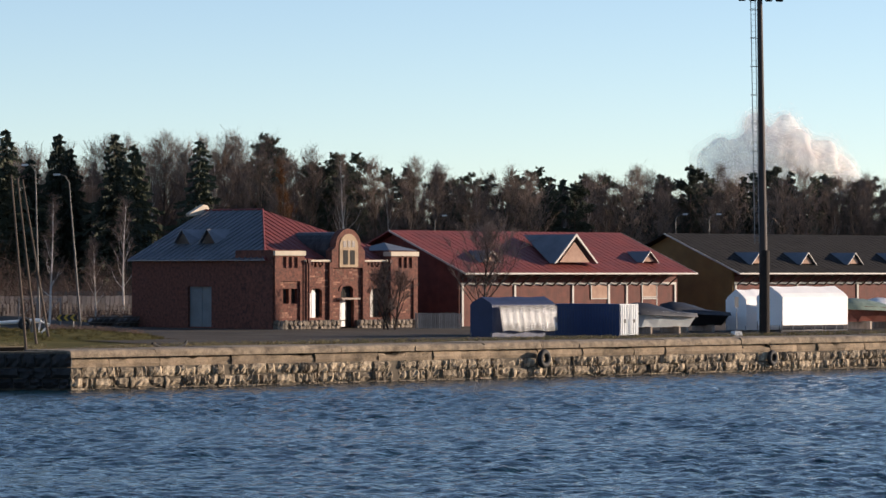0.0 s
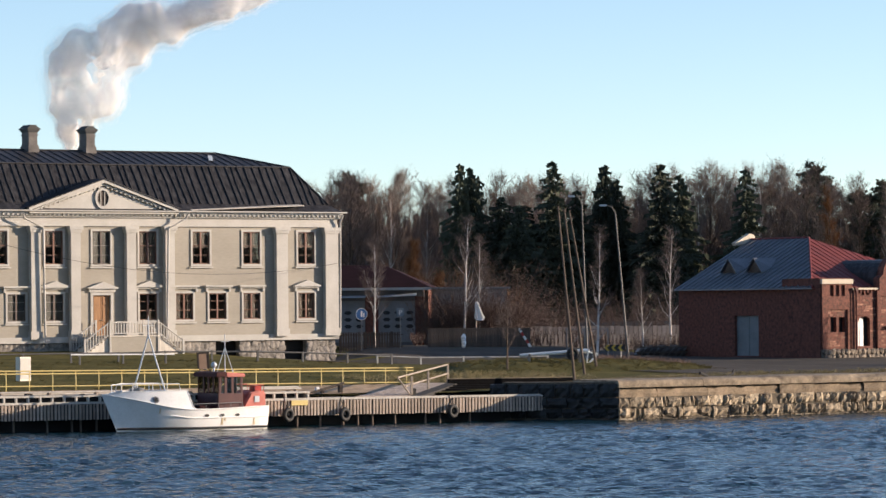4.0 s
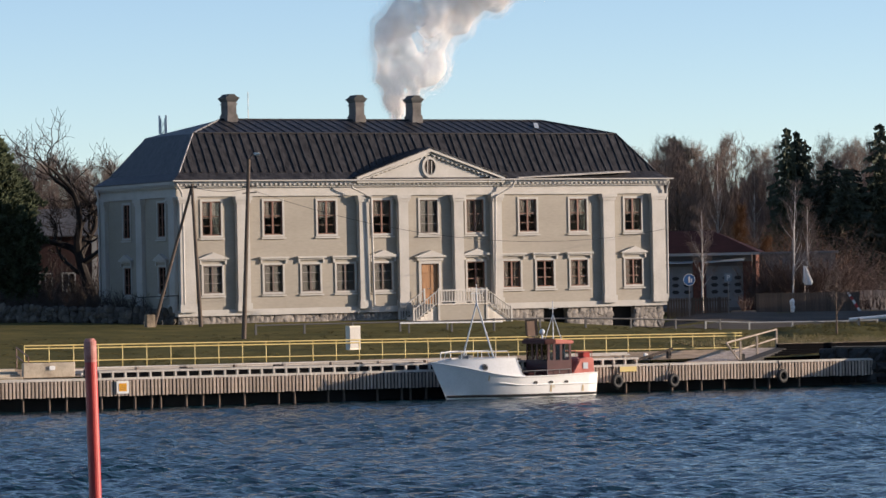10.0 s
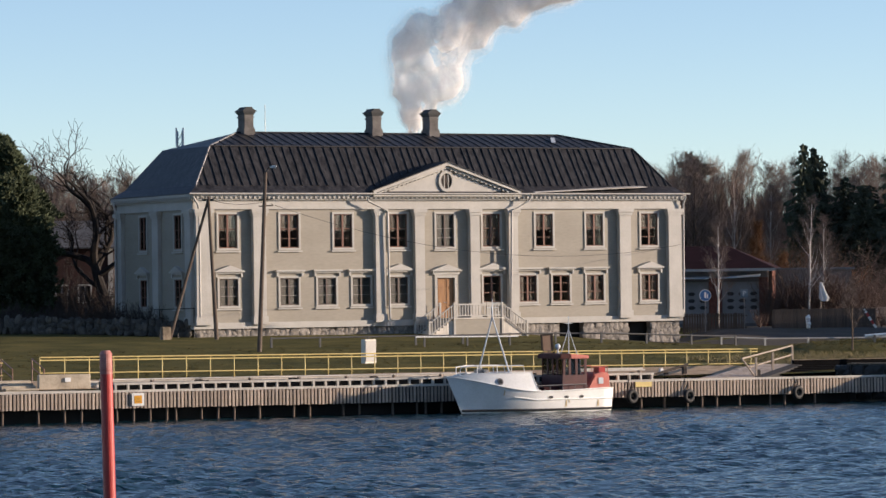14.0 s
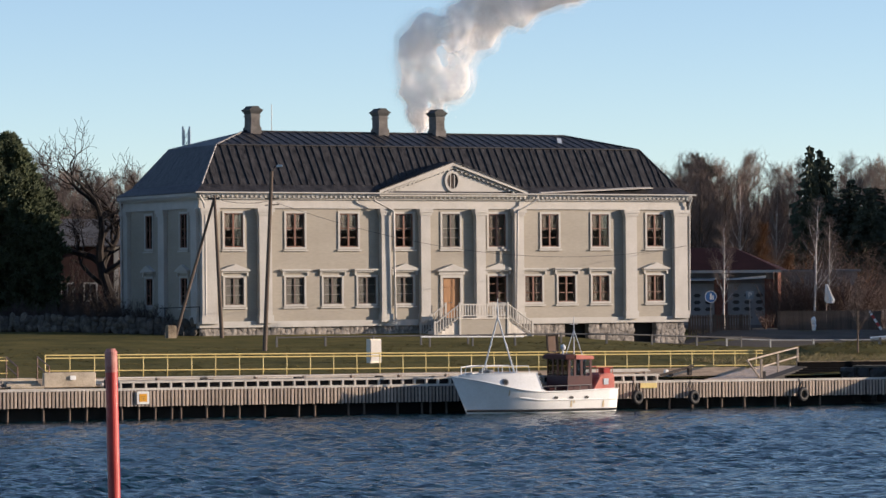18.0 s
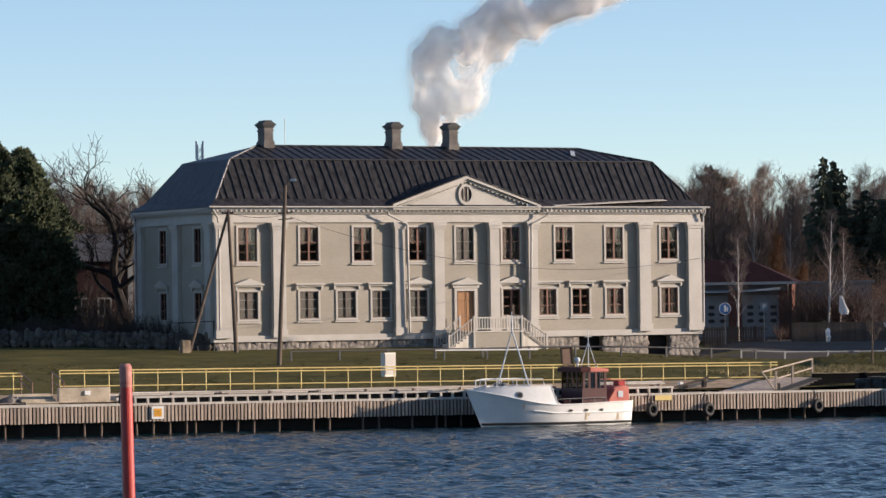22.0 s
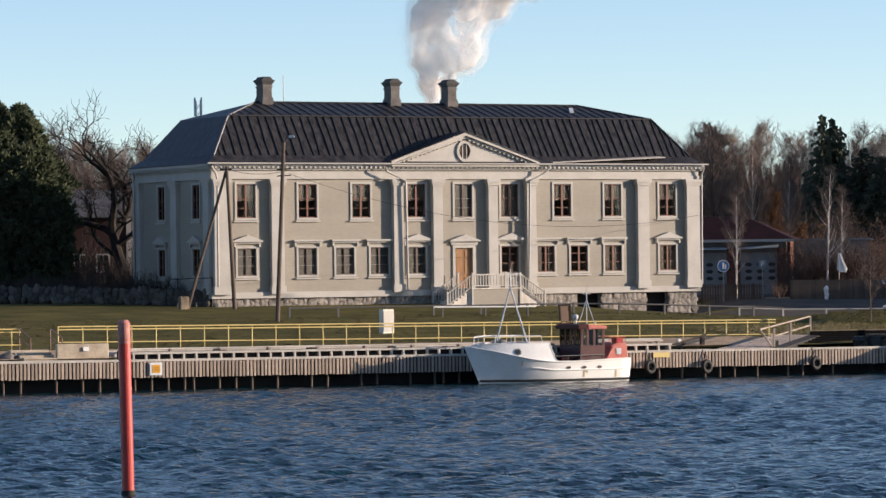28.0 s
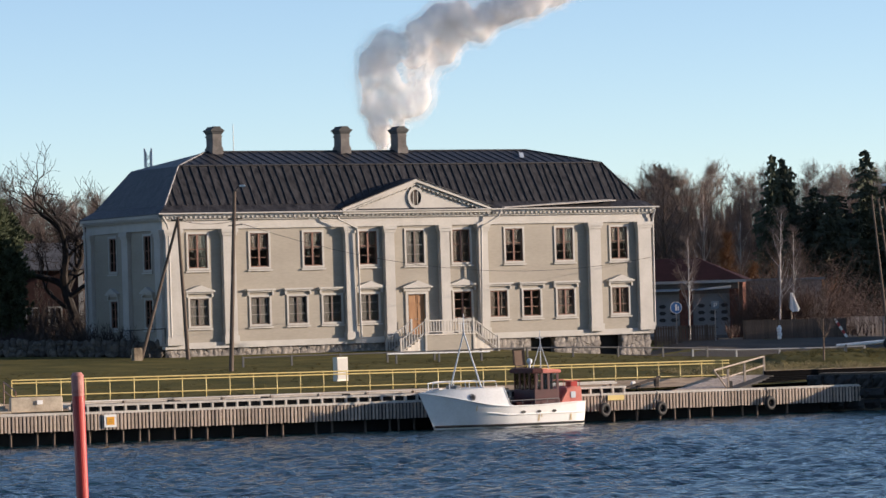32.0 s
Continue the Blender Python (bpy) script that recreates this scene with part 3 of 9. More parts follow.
def house_window(parent, m, half, h, hood, grey, curtain):
    """A casement in its white surround: m stands at the sill's middle, on the wall's face."""
    bm = bmesh.new()
    frame_bars(bm, -half, half, 0, h, 0.14, -0.07, 0.02)
    box(bm, -half - 0.24, half + 0.24, -0.14, 0.02, -0.28, -0.18)
    win = part("window", bm, M_TRIM, parent, "tall casement window in a white surround", at=m)
    if hood:
        bm = bmesh.new()
        if hood == "gable":
            prism(bm, [(-half - 0.42, h + 0.44), (half + 0.42, h + 0.44), (half + 0.42, h + 0.52), (0, h + 0.92), (-half - 0.42, h + 0.52)], -0.30, 0.0)
        else:
            box(bm, -half - 0.40, half + 0.40, -0.30, 0.0, h + 0.44, h + 0.56)
        box(bm, -half - 0.3, half + 0.3, -0.16, 0.0, h + 0.33, h + 0.435)
        for s in (-1, 1):
            box(bm, s * (half + 0.24) - 0.07, s * (half + 0.24) + 0.07, -0.18, 0.0, h + 0.1, h + 0.325)
        part("hood", bm, M_TRIM, win, "white moulded window hood")
    sash = M_SASH_GREY if grey else M_SASH
    bm = bmesh.new()
    cross = h * 0.56
    bars = (h * 0.36, h * 0.70) if h < 2.2 else (cross, h * 0.28)
    frame_bars(bm, -half + 0.07, half - 0.07, 0.07, h - 0.07, 0.08, 0.022, 0.09)
    box(bm, -0.065, 0.065, 0.012, 0.095, 0.07, h - 0.07)
    part("sash", bm, sash, win, "brown painted sash frame")
    for k, z in enumerate(bars):
        w = 0.03 if not grey and k == 0 else 0.018
        for s in (-1, 1):
            bm = bmesh.new()
            box(bm, min(s * 0.066, s * (half - 0.07)), max(s * 0.066, s * (half - 0.07)), 0.03, 0.085, z - w, z + w)
            part("glazing_bar", bm, sash if not grey else M_PANEGREY, win)
    levels = sorted([0.07, *bars, h - 0.07])
    for a, b in zip(levels, levels[1:]):
        for s in (-1, 1):
            bm = bmesh.new()
            box(bm, min(s * 0.05, s * (half - 0.06)), max(s * 0.05, s * (half - 0.06)), 0.054, 0.06, a, b)
            pane = part("pane", bm, M_GLASS, win)
            pane.visible_shadow = False
    if grey:
        # Grey panel behind the glass stands for what the panes reflect.
        bm = bmesh.new()
        box(bm, -half + 0.07, half - 0.07, 0.096, 0.104, 0.03, h - 0.03)
        part("blind", bm, M_PANEGREY, win, "grey panel standing for the reflection in the panes")
    elif curtain:
        bm = bmesh.new()
        z0 = h * (0.5 if curtain == 1 else 0.05)
        n = 14
        grid = [[bm.verts.new((-half + 0.08 + (2 * half - 0.16) * i / n, 0.11 + 0.014 * (i % 2), z)) for i in range(n + 1)] for z in (z0, h - 0.08)]
        for i in range(n):
            if curtain == 2 and 4 <= i <= 9:
                continue
            bm.faces.new([grid[0][i], grid[0][i + 1], grid[1][i + 1], grid[1][i]])
        bmesh.ops.solidify(bm, geom=bm.faces[:], thickness=0.01)
        part("curtain", bm, M_CURTAIN, win, "pale cloth curtain")


def pilaster(parent, x, z0, z1, w, y0, y1, m=None):
    bm = bmesh.new()
    box(bm, x - w / 2, x + w / 2, y0, y1, z0 + 0.55, z1 - 0.45)
    box(bm, x - w / 2 - 0.08, x + w / 2 + 0.08, y0 - 0.08, y1, z0, z0 + 0.55)
    box(bm, x - w / 2 - 0.08, x + w / 2 + 0.08, y0 - 0.07, y1, z1 - 0.45, z1 - 0.25)
    box(bm, x - w / 2 - 0.16, x + w / 2 + 0.16, y0 - 0.14, y1, z1 - 0.25, z1)
    part("pilaster", bm, M_TRIM, parent, "flat white pilaster with a plain capital", at=m)


def build_house():
    bm = bmesh.new()
    box(bm, 0, 0.16, -0.44, -0.1, 13.085, 13.235)
    dentil = mesh_of(bm, M_TRIM)
    house = thing("mansion", HOUSE, "cream two-storey wooden mansion with white pilasters and black mansard roof", "house")
    holes = [(MID + x - HALF_W, MID + x + HALF_W, *UP_Z) for x in UP_X] + [(MID + x - HALF_W, MID + x + HALF_W, *LO_Z) for x in LO_X]
    door = (MID - 0.7, MID + 0.7, 4.62, 7.5)
    bm = bmesh.new()
    holed(bm, 0, LEN, BASE, EAVE, [*holes, door])
    part("front_wall", bm, M_SIDING, house, "cream weatherboarded front wall")
    side = pose(0, DEP, 0, 0, 0, -90)
    sw = [(2.55, "near"), (8.45, "far")]
    side_x = [DEP - v for v, _ in sw]
    bm = bmesh.new()
    sh = [(x - 0.6, x + 0.6, *UP_Z) for x in side_x] + [(x - 0.6, x + 0.6, *LO_Z) for x in side_x]
    holed(bm, 0, DEP - 0.36, BASE, EAVE, sh)
    part("side_wall", bm, M_SIDING, house, "cream weatherboarded gable-end wall", at=side)
    bm = bmesh.new()
    box(bm, LEN - 0.35, LEN, 0.36, DEP, BASE, EAVE)
    box(bm, 0, LEN - 0.36, DEP + 0.01, DEP + 0.3, BASE, EAVE)
    part("back_wall", bm, M_SIDING, house)
    bm = bmesh.new()
    box(bm, 0.4, LEN - 0.4, 2.4, 2.5, BASE, EAVE - 0.1)
    box(bm, 0.4, LEN - 0.4, 0.4, DEP - 0.3, 8.3, 8.5)
    part("inner_wall", bm, M_ROOM, house, "dim interior partition")
    for i, x in enumerate(UP_X):
        house_window(house, pose(MID + x, 0, UP_Z[0]), HALF_W, UP_Z[1] - UP_Z[0], "", i == 4, (1, 1, 1, 1, 3, 3, 1, 1, 1)[i])
    for i, x in enumerate(LO_X):
        house_window(house, pose(MID + x, 0, LO_Z[0]), HALF_W, LO_Z[1] - LO_Z[0], "gable" if abs(x) > 16 or abs(x) < 5 else "flat", i < 5, (2, 3, 3, 3, 3, 0, 2, 0, 3, 2)[i])
    for v in side_x:
        house_window(house, side @ pose(v, 0, UP_Z[0]), 0.6, UP_Z[1] - UP_Z[0], "", False, 0)
        house_window(house, side @ pose(v, 0, LO_Z[0]), 0.6, LO_Z[1] - LO_Z[0], "gable", False, 0)
    # door
    bm = bmesh.new()
    frame_bars(bm, door[0], door[1], door[2] - 0.01, door[3], 0.2, -0.09, 0.02)
    surround = part("door_surround", bm, M_TRIM, house, "white moulded door surround")
    bm = bmesh.new()
    prism(bm, [(MID - 1.2, 7.95), (MID + 1.2, 7.95), (MID + 1.2, 8.03), (MID, 8.45), (MID - 1.2, 8.03)], -0.34, 0.0)
    box(bm, MID - 1.05, MID + 1.05, -0.16, 0, 7.72, 7.945)
    part("hood", bm, M_TRIM, surround, "small white pediment over the door")
    for s in (-1, 1):
        bm = bmesh.new()
        x0, x1 = sorted((MID + s * 0.01, MID + s * 0.69))
        box(bm, x0, x1, 0.12, 0.17, 4.63, 7.49)
        for z0, z1 in ((4.8, 5.5), (5.62, 6.7), (6.82, 7.38)):
            box(bm, x0 + 0.13, x1 - 0.13, 0.09, 0.125, z0, z1)
        leaf = part("door_leaf", bm, M_DOOR, house, "varnished oak door leaf with raised panels")
        bm = bmesh.new()
        tube(bm, (MID + s * 0.08, 0.05, 5.75), (MID + s * 0.08, 0.13, 5.75), 0.03)
        part("door_knob", bm, M_GALV, leaf)
    # pilasters
    for x in (-14.7, 14.7):
        pilaster(house, MID + x, BASE + 0.2, 12.35, 0.95, -0.40, 0.01)
    for x in (-5.35, -2.22, 2.22, 5.35):
        pilaster(house, MID + x, BASE + 0.2, 12.35, 0.75, -0.42, 0.01)
    for x in (-18.95, 18.95):
        pilaster(house, MID + x, BASE + 0.2, 12.35, 1.1, -0.40, 0.01)
    pilaster(house, 0.55, BASE + 0.2, 12.35, 1.0, -0.28, 0.01, side)
    pilaster(house, 6.9, BASE + 0.2, 12.35, 1.0, -0.28, 0.01, side)
    pilaster(house, DEP - 0.45, BASE + 0.2, 12.35, 0.9, -0.28, 0.01, side)
    # skirt, entablature, cornice
    for m, n in ((None, LEN), (side, DEP)):
        bm = bmesh.new()
        prism(bm, [(-0.16, BASE - 0.08), (n + 0.16, BASE - 0.08), (n + 0.10, BASE + 0.34), (-0.10, BASE + 0.34)], -0.20, 0.0)
        part("skirt_board", bm, M_TRIM, house, "flared white skirt board", at=m)
        for nm, o1, za, zb in (("architrave", 0.14, 12.36, 12.62), ("frieze", 0.10, 12.62, 12.98), ("bed_mould", 0.28, 12.98, 13.08), ("dentil_bed", 0.35, 13.08, 13.24), ("cornice", 0.42, 13.24, 13.40)):
            bm = bmesh.new()
            box(bm, -o1, n + o1, -o1, 0.0, za, zb)
            part(nm, bm, M_TRIM, house, "white moulded " + nm.replace("_", " "), at=m)
        x = -0.3
        while x < n + 0.25:
            part("dentil", dentil, None, house, at=(m or Matrix()) @ pose(x, 0, 0))
            x += 0.36
    # roof
    o, a = 0.45, 2.4
    e = [(-o, -o), (LEN + o, -o), (LEN + o, DEP + o), (-o, DEP + o)]
    b = [(a, a), (LEN - a, a), (LEN - a, DEP - a), (a, DEP - a)]
    r = [(DEP / 2, DEP / 2), (LEN - DEP / 2, DEP / 2)]
    bm = bmesh.new()
    E4, B4 = [(*p, EAVE) for p in e], [(*p, BREAK) for p in b]
    R2 = [(*p, RIDGE) for p in r]
    flare = [(0.35, 0.35), (LEN - 0.35, 0.35), (LEN - 0.35, DEP - 0.35), (0.35, DEP - 0.35)]
    F4 = [(*p, EAVE + 0.55) for p in flare]
    for i in range(4):
        j = (i + 1) % 4
        poly(bm, E4[i], E4[j], F4[j], F4[i])
        poly(bm, F4[i], F4[j], B4[j], B4[i])
    poly(bm, B4[0], B4[1], R2[1], R2[0])
    poly(bm, B4[2], B4[3], R2[0], R2[1])
    poly(bm, B4[1], B4[2], R2[1])
    poly(bm, B4[3], B4[0], R2[0])
    poly(bm, *[(x, y, EAVE - 0.04) for x, y, _ in E4])
    for i in range(4):
        j = (i + 1) % 4
        poly(bm, E4[i], E4[j], (E4[j][0], E4[j][1], EAVE - 0.04), (E4[i][0], E4[i][1], EAVE - 0.04))
    bmesh.ops.remove_doubles(bm, verts=bm.verts[:], dist=0.001)
    roof = part("roof", bm, M_ROOF, house, "black sheet-metal mansard roof, weathered in patches")
    rnd = random.Random(3)
    x = 0.3
    while x < LEN - 0.2:
        k = min(1.0, (x - 0.3) / 2.1, (LEN - 0.3 - x) / 2.1)
        if k > 0.05:
            t = (k * 2.05) / 2.05
            top = Vector((x, 0.35 + 2.05 * t, EAVE + 0.55 + (BREAK - EAVE - 0.55) * t))
            low = Vector((x, 0.35, EAVE + 0.55))
            bm = bmesh.new()
            mid = low.lerp(top, rnd.uniform(0.35, 0.65)) + Vector((rnd.uniform(-0.07, 0.07), -0.02, 0.03))
            pipe(bm, [low + Vector((rnd.uniform(-0.06, 0.06), -0.02, 0.03)), mid, top + Vector((rnd.uniform(-0.06, 0.06), -0.02, 0.03))], rnd.uniform(0.042, 0.06), 6)
            part("seam", bm, M_SEAM, roof)
        x += 0.62 + rnd.uniform(-0.12, 0.12)
    x = 3.0
    while x < LEN - 2.6:
        k = min(1.0, (x - 2.4) / 4.0, (LEN - 2.4 - x) / 4.0)
        top = Vector((x, a + 4.0 * k, BREAK + (RIDGE - BREAK) * k))
        bm = bmesh.new()
        tube(bm, (x, a, BREAK + 0.02), top + Vector((0, 0, 0.02)), 0.034, 0.034, 6)
        part("seam", bm, M_SEAM, roof)
        x += 0.75
    bm = bmesh.new()
    for p, q in ((F4[0], B4[0]), (B4[0], R2[0])):
        tube(bm, Vector(p) + Vector((0, 0, 0.03)), Vector(q) + Vector((0, 0, 0.03)), 0.06)
    part("hip_flashing", bm, M_GALV, roof, "thin pale hip flashing")
    bm = bmesh.new()
    for p, q in ((F4[1], B4[1]), (B4[1], R2[1]), (R2[0], R2[1]), (B4[0], B4[1])):
        tube(bm, Vector(p) + Vector((0, 0, 0.02)), Vector(q) + Vector((0, 0, 0.02)), 0.07)
    part("ridge_cap", bm, M_SEAM, roof)
    # pediment
    w, z0, z1, y = 5.95, 13.40, 15.55, -0.42
    bm = bmesh.new()
    prism(bm, [(MID - w + 0.5, z0), (MID + w - 0.5, z0), (MID, z1 - 0.2)], y + 0.18, 0.6)
    part("tympanum", bm, M_TRIM, house, "white boarded pediment face")
    bm = bmesh.new()
    for s in (-1, 1):
        prism(bm, [(MID + s * w, z0 + 0.02), (MID + s * w, z0 + 0.22), (MID, z1 + 0.12), (MID, z1 - 0.14)], y - 0.18, y + 0.2)
        prism(bm, [(MID + s * (w - 0.35), z0 + 0.06), (MID + s * (w - 0.6), z0 + 0.06), (MID, z1 - 0.32), (MID, z1 - 0.14)], y - 0.02, y + 0.19)
    box(bm, MID - w, MID + w, y - 0.18, y + 0.24, z0 - 0.17, z0)
    part("raking_cornice", bm, M_TRIM, house, "white raking cornice of the pediment")
    for s in (-1, 1):
        for k in range(1, 15):
            t = k / 15
            x, z = MID + s * (w - 0.7) * (1 - t), z0 + 0.10 + (z1 - 0.42 - z0) * t
            bm = bmesh.new()
            box(bm, x - 0.07, x + 0.07, y - 0.03, y + 0.17, z - 0.09, z + 0.06)
            part("rake_dentil", bm, M_TRIM, house)
    for s in (-1, 1):
        bm = bmesh.new()
        A, B = (MID + s * (w + 0.15), y - 0.25, z0 + 0.24), (MID, y - 0.25, z1 + 0.17)
        C, D = (MID, 2.0, z1 + 0.17), (MID + s * (w + 0.15), 0.3, z0 + 0.24)
        slab(bm, [A, B, C, D] if s < 0 else [A, D, C, B], 0.06)
        part("pediment_roof", bm, M_ROOF, roof, "black sheet roof of the pediment")
    bm = bmesh.new()
    n = 28
    ring = []
    for rr, yy in ((0.0, 0), (0.52, 0), (0.52, -0.1), (0.72, -0.1), (0.72, 0.05)):
        ring.append([bm.verts.new((MID + rr * 0.86 * math.cos(6.28319 * i / n), y + 0.16 + yy, 14.33 + rr * 1.05 * math.sin(6.28319 * i / n))) for i in range(n)])
    for p, q in zip(ring[1:], ring[2:]):
        for i in range(n):
            bm.faces.new([p[i], p[(i + 1) % n], q[(i + 1) % n], q[i]])
    oval = part("oval_window", bm, M_TRIM, house, "oval window in a white ring")
    bm = bmesh.new()
    bm.faces.new([bm.verts.new((MID + 0.53 * 0.86 * math.cos(6.28319 * i / n), y + 0.15, 14.33 + 0.53 * 1.05 * math.sin(6.28319 * i / n))) for i in range(n)])
    bmesh.ops.solidify(bm, geom=bm.faces[:], thickness=-0.02)
    part("pane", bm, M_SASH_GREY, oval, "dull grey oval panes")
    bm = bmesh.new()
    for dx in (-0.16, 0.16):
        box(bm, MID + dx - 0.03, MID + dx + 0.03, y + 0.11, y + 0.149, 13.84, 14.82)
    part("glazing_bar", bm, M_TRIM, oval)
    # chimneys
    for x in (7.08, 17.25, 21.9):
        bm = bmesh.new()
        box(bm, x - 0.34, x + 0.34, DEP / 2 - 0.55, DEP / 2 + 0.55, RIDGE - 0.5, 19.2)
        box(bm, x - 0.42, x + 0.42, DEP / 2 - 0.64, DEP / 2 + 0.64, RIDGE - 0.4, RIDGE + 0.26)
        box(bm, x - 0.38, x + 0.38, DEP / 2 - 0.60, DEP / 2 + 0.60, RIDGE + 0.262, RIDGE + 0.36)
        box(bm, x - 0.39, x + 0.39, DEP / 2 - 0.60, DEP / 2 + 0.60, 18.98, 19.08)
        ch = part("chimney", bm, M_CHIMNEY, roof, "grey rendered chimney stack")
        bm = bmesh.new()
        for k, zz in ((0.40, 19.2), (0.46, 19.30), (0.52, 19.40)):
            box(bm, x - k, x + k, DEP / 2 - k - 0.18, DEP / 2 + k + 0.18, zz, zz + 0.098)
        prism(bm, [(x - 0.50, 19.5), (x + 0.50, 19.5), (x + 0.26, 19.66), (x + 0.24, 19.74), (x - 0.24, 19.74), (x - 0.26, 19.66)], DEP / 2 - 0.6, DEP / 2 + 0.6)
        part("cap", bm, M_BLACK, ch, "dark stepped chimney cap")
    # rainwater pipes
    for pts in ([(-0.25, -0.5, 13.25), (0.15, -0.4, 12.7), (0.25, -0.36, 12.3), (0.25, -0.36, 4.7)],
                [(-0.5, DEP - 0.2, 13.2), (-0.4, DEP - 0.3, 12.7), (-0.4, DEP - 0.3, 4.7)],
                [(13.0, -0.75, 13.2), (13.1, -0.68, 12.9), (14.6, -0.64, 12.2), (14.72, -0.62, 4.6)],
                [(26.2, -0.75, 13.35), (26.0, -0.68, 12.9), (24.6, -0.64, 12.2), (24.45, -0.62, 4.6)],
                [(LEN + 0.35, -0.5, 13.25), (LEN + 0.2, -0.36, 12.7), (LEN + 0.14, -0.34, 4.7)]):
        bm = bmesh.new()
        pipe(bm, pts, 0.08)
        part("downpipe", bm, M_TRIM, house, "white rainwater downpipe")
    bm = bmesh.new()
    tube(bm, (-0.6, -0.68, 13.42), (LEN + 0.6, -0.68, 13.42), 0.06)
    part("gutter", bm, M_TRIM, house, "thin white gutter")
    bm = bmesh.new()
    slab(bm, [(26.6, -0.55, 13.55), (36.0, -0.55, 13.95), (36.0, 0.3, 14.05), (26.6, 0.3, 13.66)], 0.05)
    part("snow_board", bm, M_DECK, roof, "grey snow guard board lying on the eave")
    bm = bmesh.new()
    slab(bm, [(30.6, 3.9, 17.36), (30.9, 3.8, 17.34), (31.5, 5.0, 17.72), (31.2, 5.1, 17.74)], 0.06)
    part("roof_ladder", bm, M_STEELWHITE, roof, "short pale strip lying on the upper slope")
    bm = bmesh.new()
    tube(bm, (8.6, 6.4, 17.9), (8.6, 6.4, 19.9), 0.025)
    part("aerial", bm, M_GALV, roof, "thin metal aerial rod")
    # fieldstone plinth
    bm = bmesh.new()
    box(bm, 0.15, LEN - 14.2, 0.1, 0.5, 2.4, BASE - 0.1)
    for x0, x1 in ((24.9, 28.8), (30.8, 34.6), (36.5, 38.95)):
        box(bm, x0, x1, 0.05, 0.6, 2.4, BASE - 0.1)
    box(bm, 0.1, 0.5, 0.5, DEP - 0.1, 2.4, BASE - 0.1)
    plinth = part("plinth", bm, M_CELLARSTONE, house, "grey fieldstone plinth")
    bm = bmesh.new()
    box(bm, 24.6, LEN - 0.3, 0.8, 1.0, 2.4, BASE - 0.1)
    part("cellar_wall", bm, M_DARK, house, "dark cellar openings")
    rnd = random.Random(11)
    shapes = []
    for k in range(6):
        bm = bmesh.new()
        bmesh.ops.create_icosphere(bm, subdivisions=2, radius=0.27)
        seed = Vector((rnd.uniform(0, 50), rnd.uniform(0, 50), 0))
        for v in bm.verts:
            v.co *= 1 + 0.45 * noise.noise(v.co * 3.2 + seed) + 0.2 * noise.noise(v.co * 8 + seed)
            v.co.y *= 0.3
        shapes.append(mesh_of(bm, M_CELLARSTONE, False))
    for x0, x1 in ((0.2, 24.5), (24.9, 28.8), (30.8, 34.6), (36.5, 38.95)):
        x = x0 + 0.2
        while x < x1 - 0.15:
            z = 2.85 + rnd.uniform(-0.1, 0.1)
            while z < BASE - 0.2:
                s = rnd.uniform(0.8, 1.45)
                part("stone", rnd.choice(shapes), None, plinth, at=pose(x + rnd.uniform(-.08, .08), 0.06, z, 0, rnd.uniform(0, 360), 0) @ Matrix.Scale(s, 4))
                z += rnd.uniform(0.26, 0.40)
            x += rnd.uniform(0.30, 0.44)
    # porch
    bm = bmesh.new()
    X0, X1 = MID - 0.75, MID + 3.1
    box(bm, X0, X1, -2.6, -0.32, 3.2, 4.58)
    porch = part("porch", bm, M_SIDING, house, "boxed cream landing of the front steps")
    bm = bmesh.new()
    box(bm, X0 - 0.08, X1 + 0.08, -2.68, -0.32, 4.584, 4.66)
    part("landing", bm, M_DECK, porch, "pale boarded landing")
    for s, xe in ((-1, X0), (1, X1)):
        for k in range(7):
            bm = bmesh.new()
            x = xe + s * (0.28 * k + 0.004)
            box(bm, min(x, x + s * 0.275), max(x, x + s * 0.275), -2.5, -0.45, 3.2, 4.5 - 0.18 * k)
            part("step", bm, M_DECK, porch, "pale wooden step")
        for yy in (-2.6, -0.5):
            A, B = Vector((xe, yy, 5.62)), Vector((xe + s * 2.0, yy, 4.3))
            bm = bmesh.new()
            tube(bm, A, B, 0.05, 0.05, 6)
            tube(bm, A - Vector((0, 0, 0.85)), B - Vector((0, 0, 0.85)), 0.045, 0.045, 6)
            box(bm, B.x - 0.07, B.x + 0.07, yy - 0.07, yy + 0.07, 3.1, 4.45)
            box(bm, xe - 0.07, xe + 0.07, yy - 0.07, yy + 0.07, 3.2, 5.75)
            part("handrail", bm, M_TRIM, porch, "white wooden stair rail")
            for k in range(1, 9):
                p = A.lerp(B, k / 9)
                bm = bmesh.new()
                box(bm, p.x - 0.03, p.x + 0.03, yy - 0.03, yy + 0.03, p.z - 0.85, p.z)
                part("baluster", bm, M_TRIM, porch)
    bm = bmesh.new()
    box(bm, X0, X1, -2.65, -2.55, 5.55, 5.65)
    box(bm, X0, X1, -2.63, -2.57, 4.78, 4.86)
    part("handrail", bm, M_TRIM, porch, "white wooden landing rail")
    k = X0 + 0.22
    while k < X1:
        bm = bmesh.new()
        w = 0.07 if int((k - X0) / 0.22) % 6 == 0 else 0.035
        box(bm, k - w, k + w, -2.63, -2.57, 4.86, 5.55)
        part("baluster", bm, M_TRIM, porch)
        k += 0.22


build_house()


# ---- the brick engine house ----
BRICK_HOUSE = pose(52.5, 264.0, 0, 0, 0, 33.0)


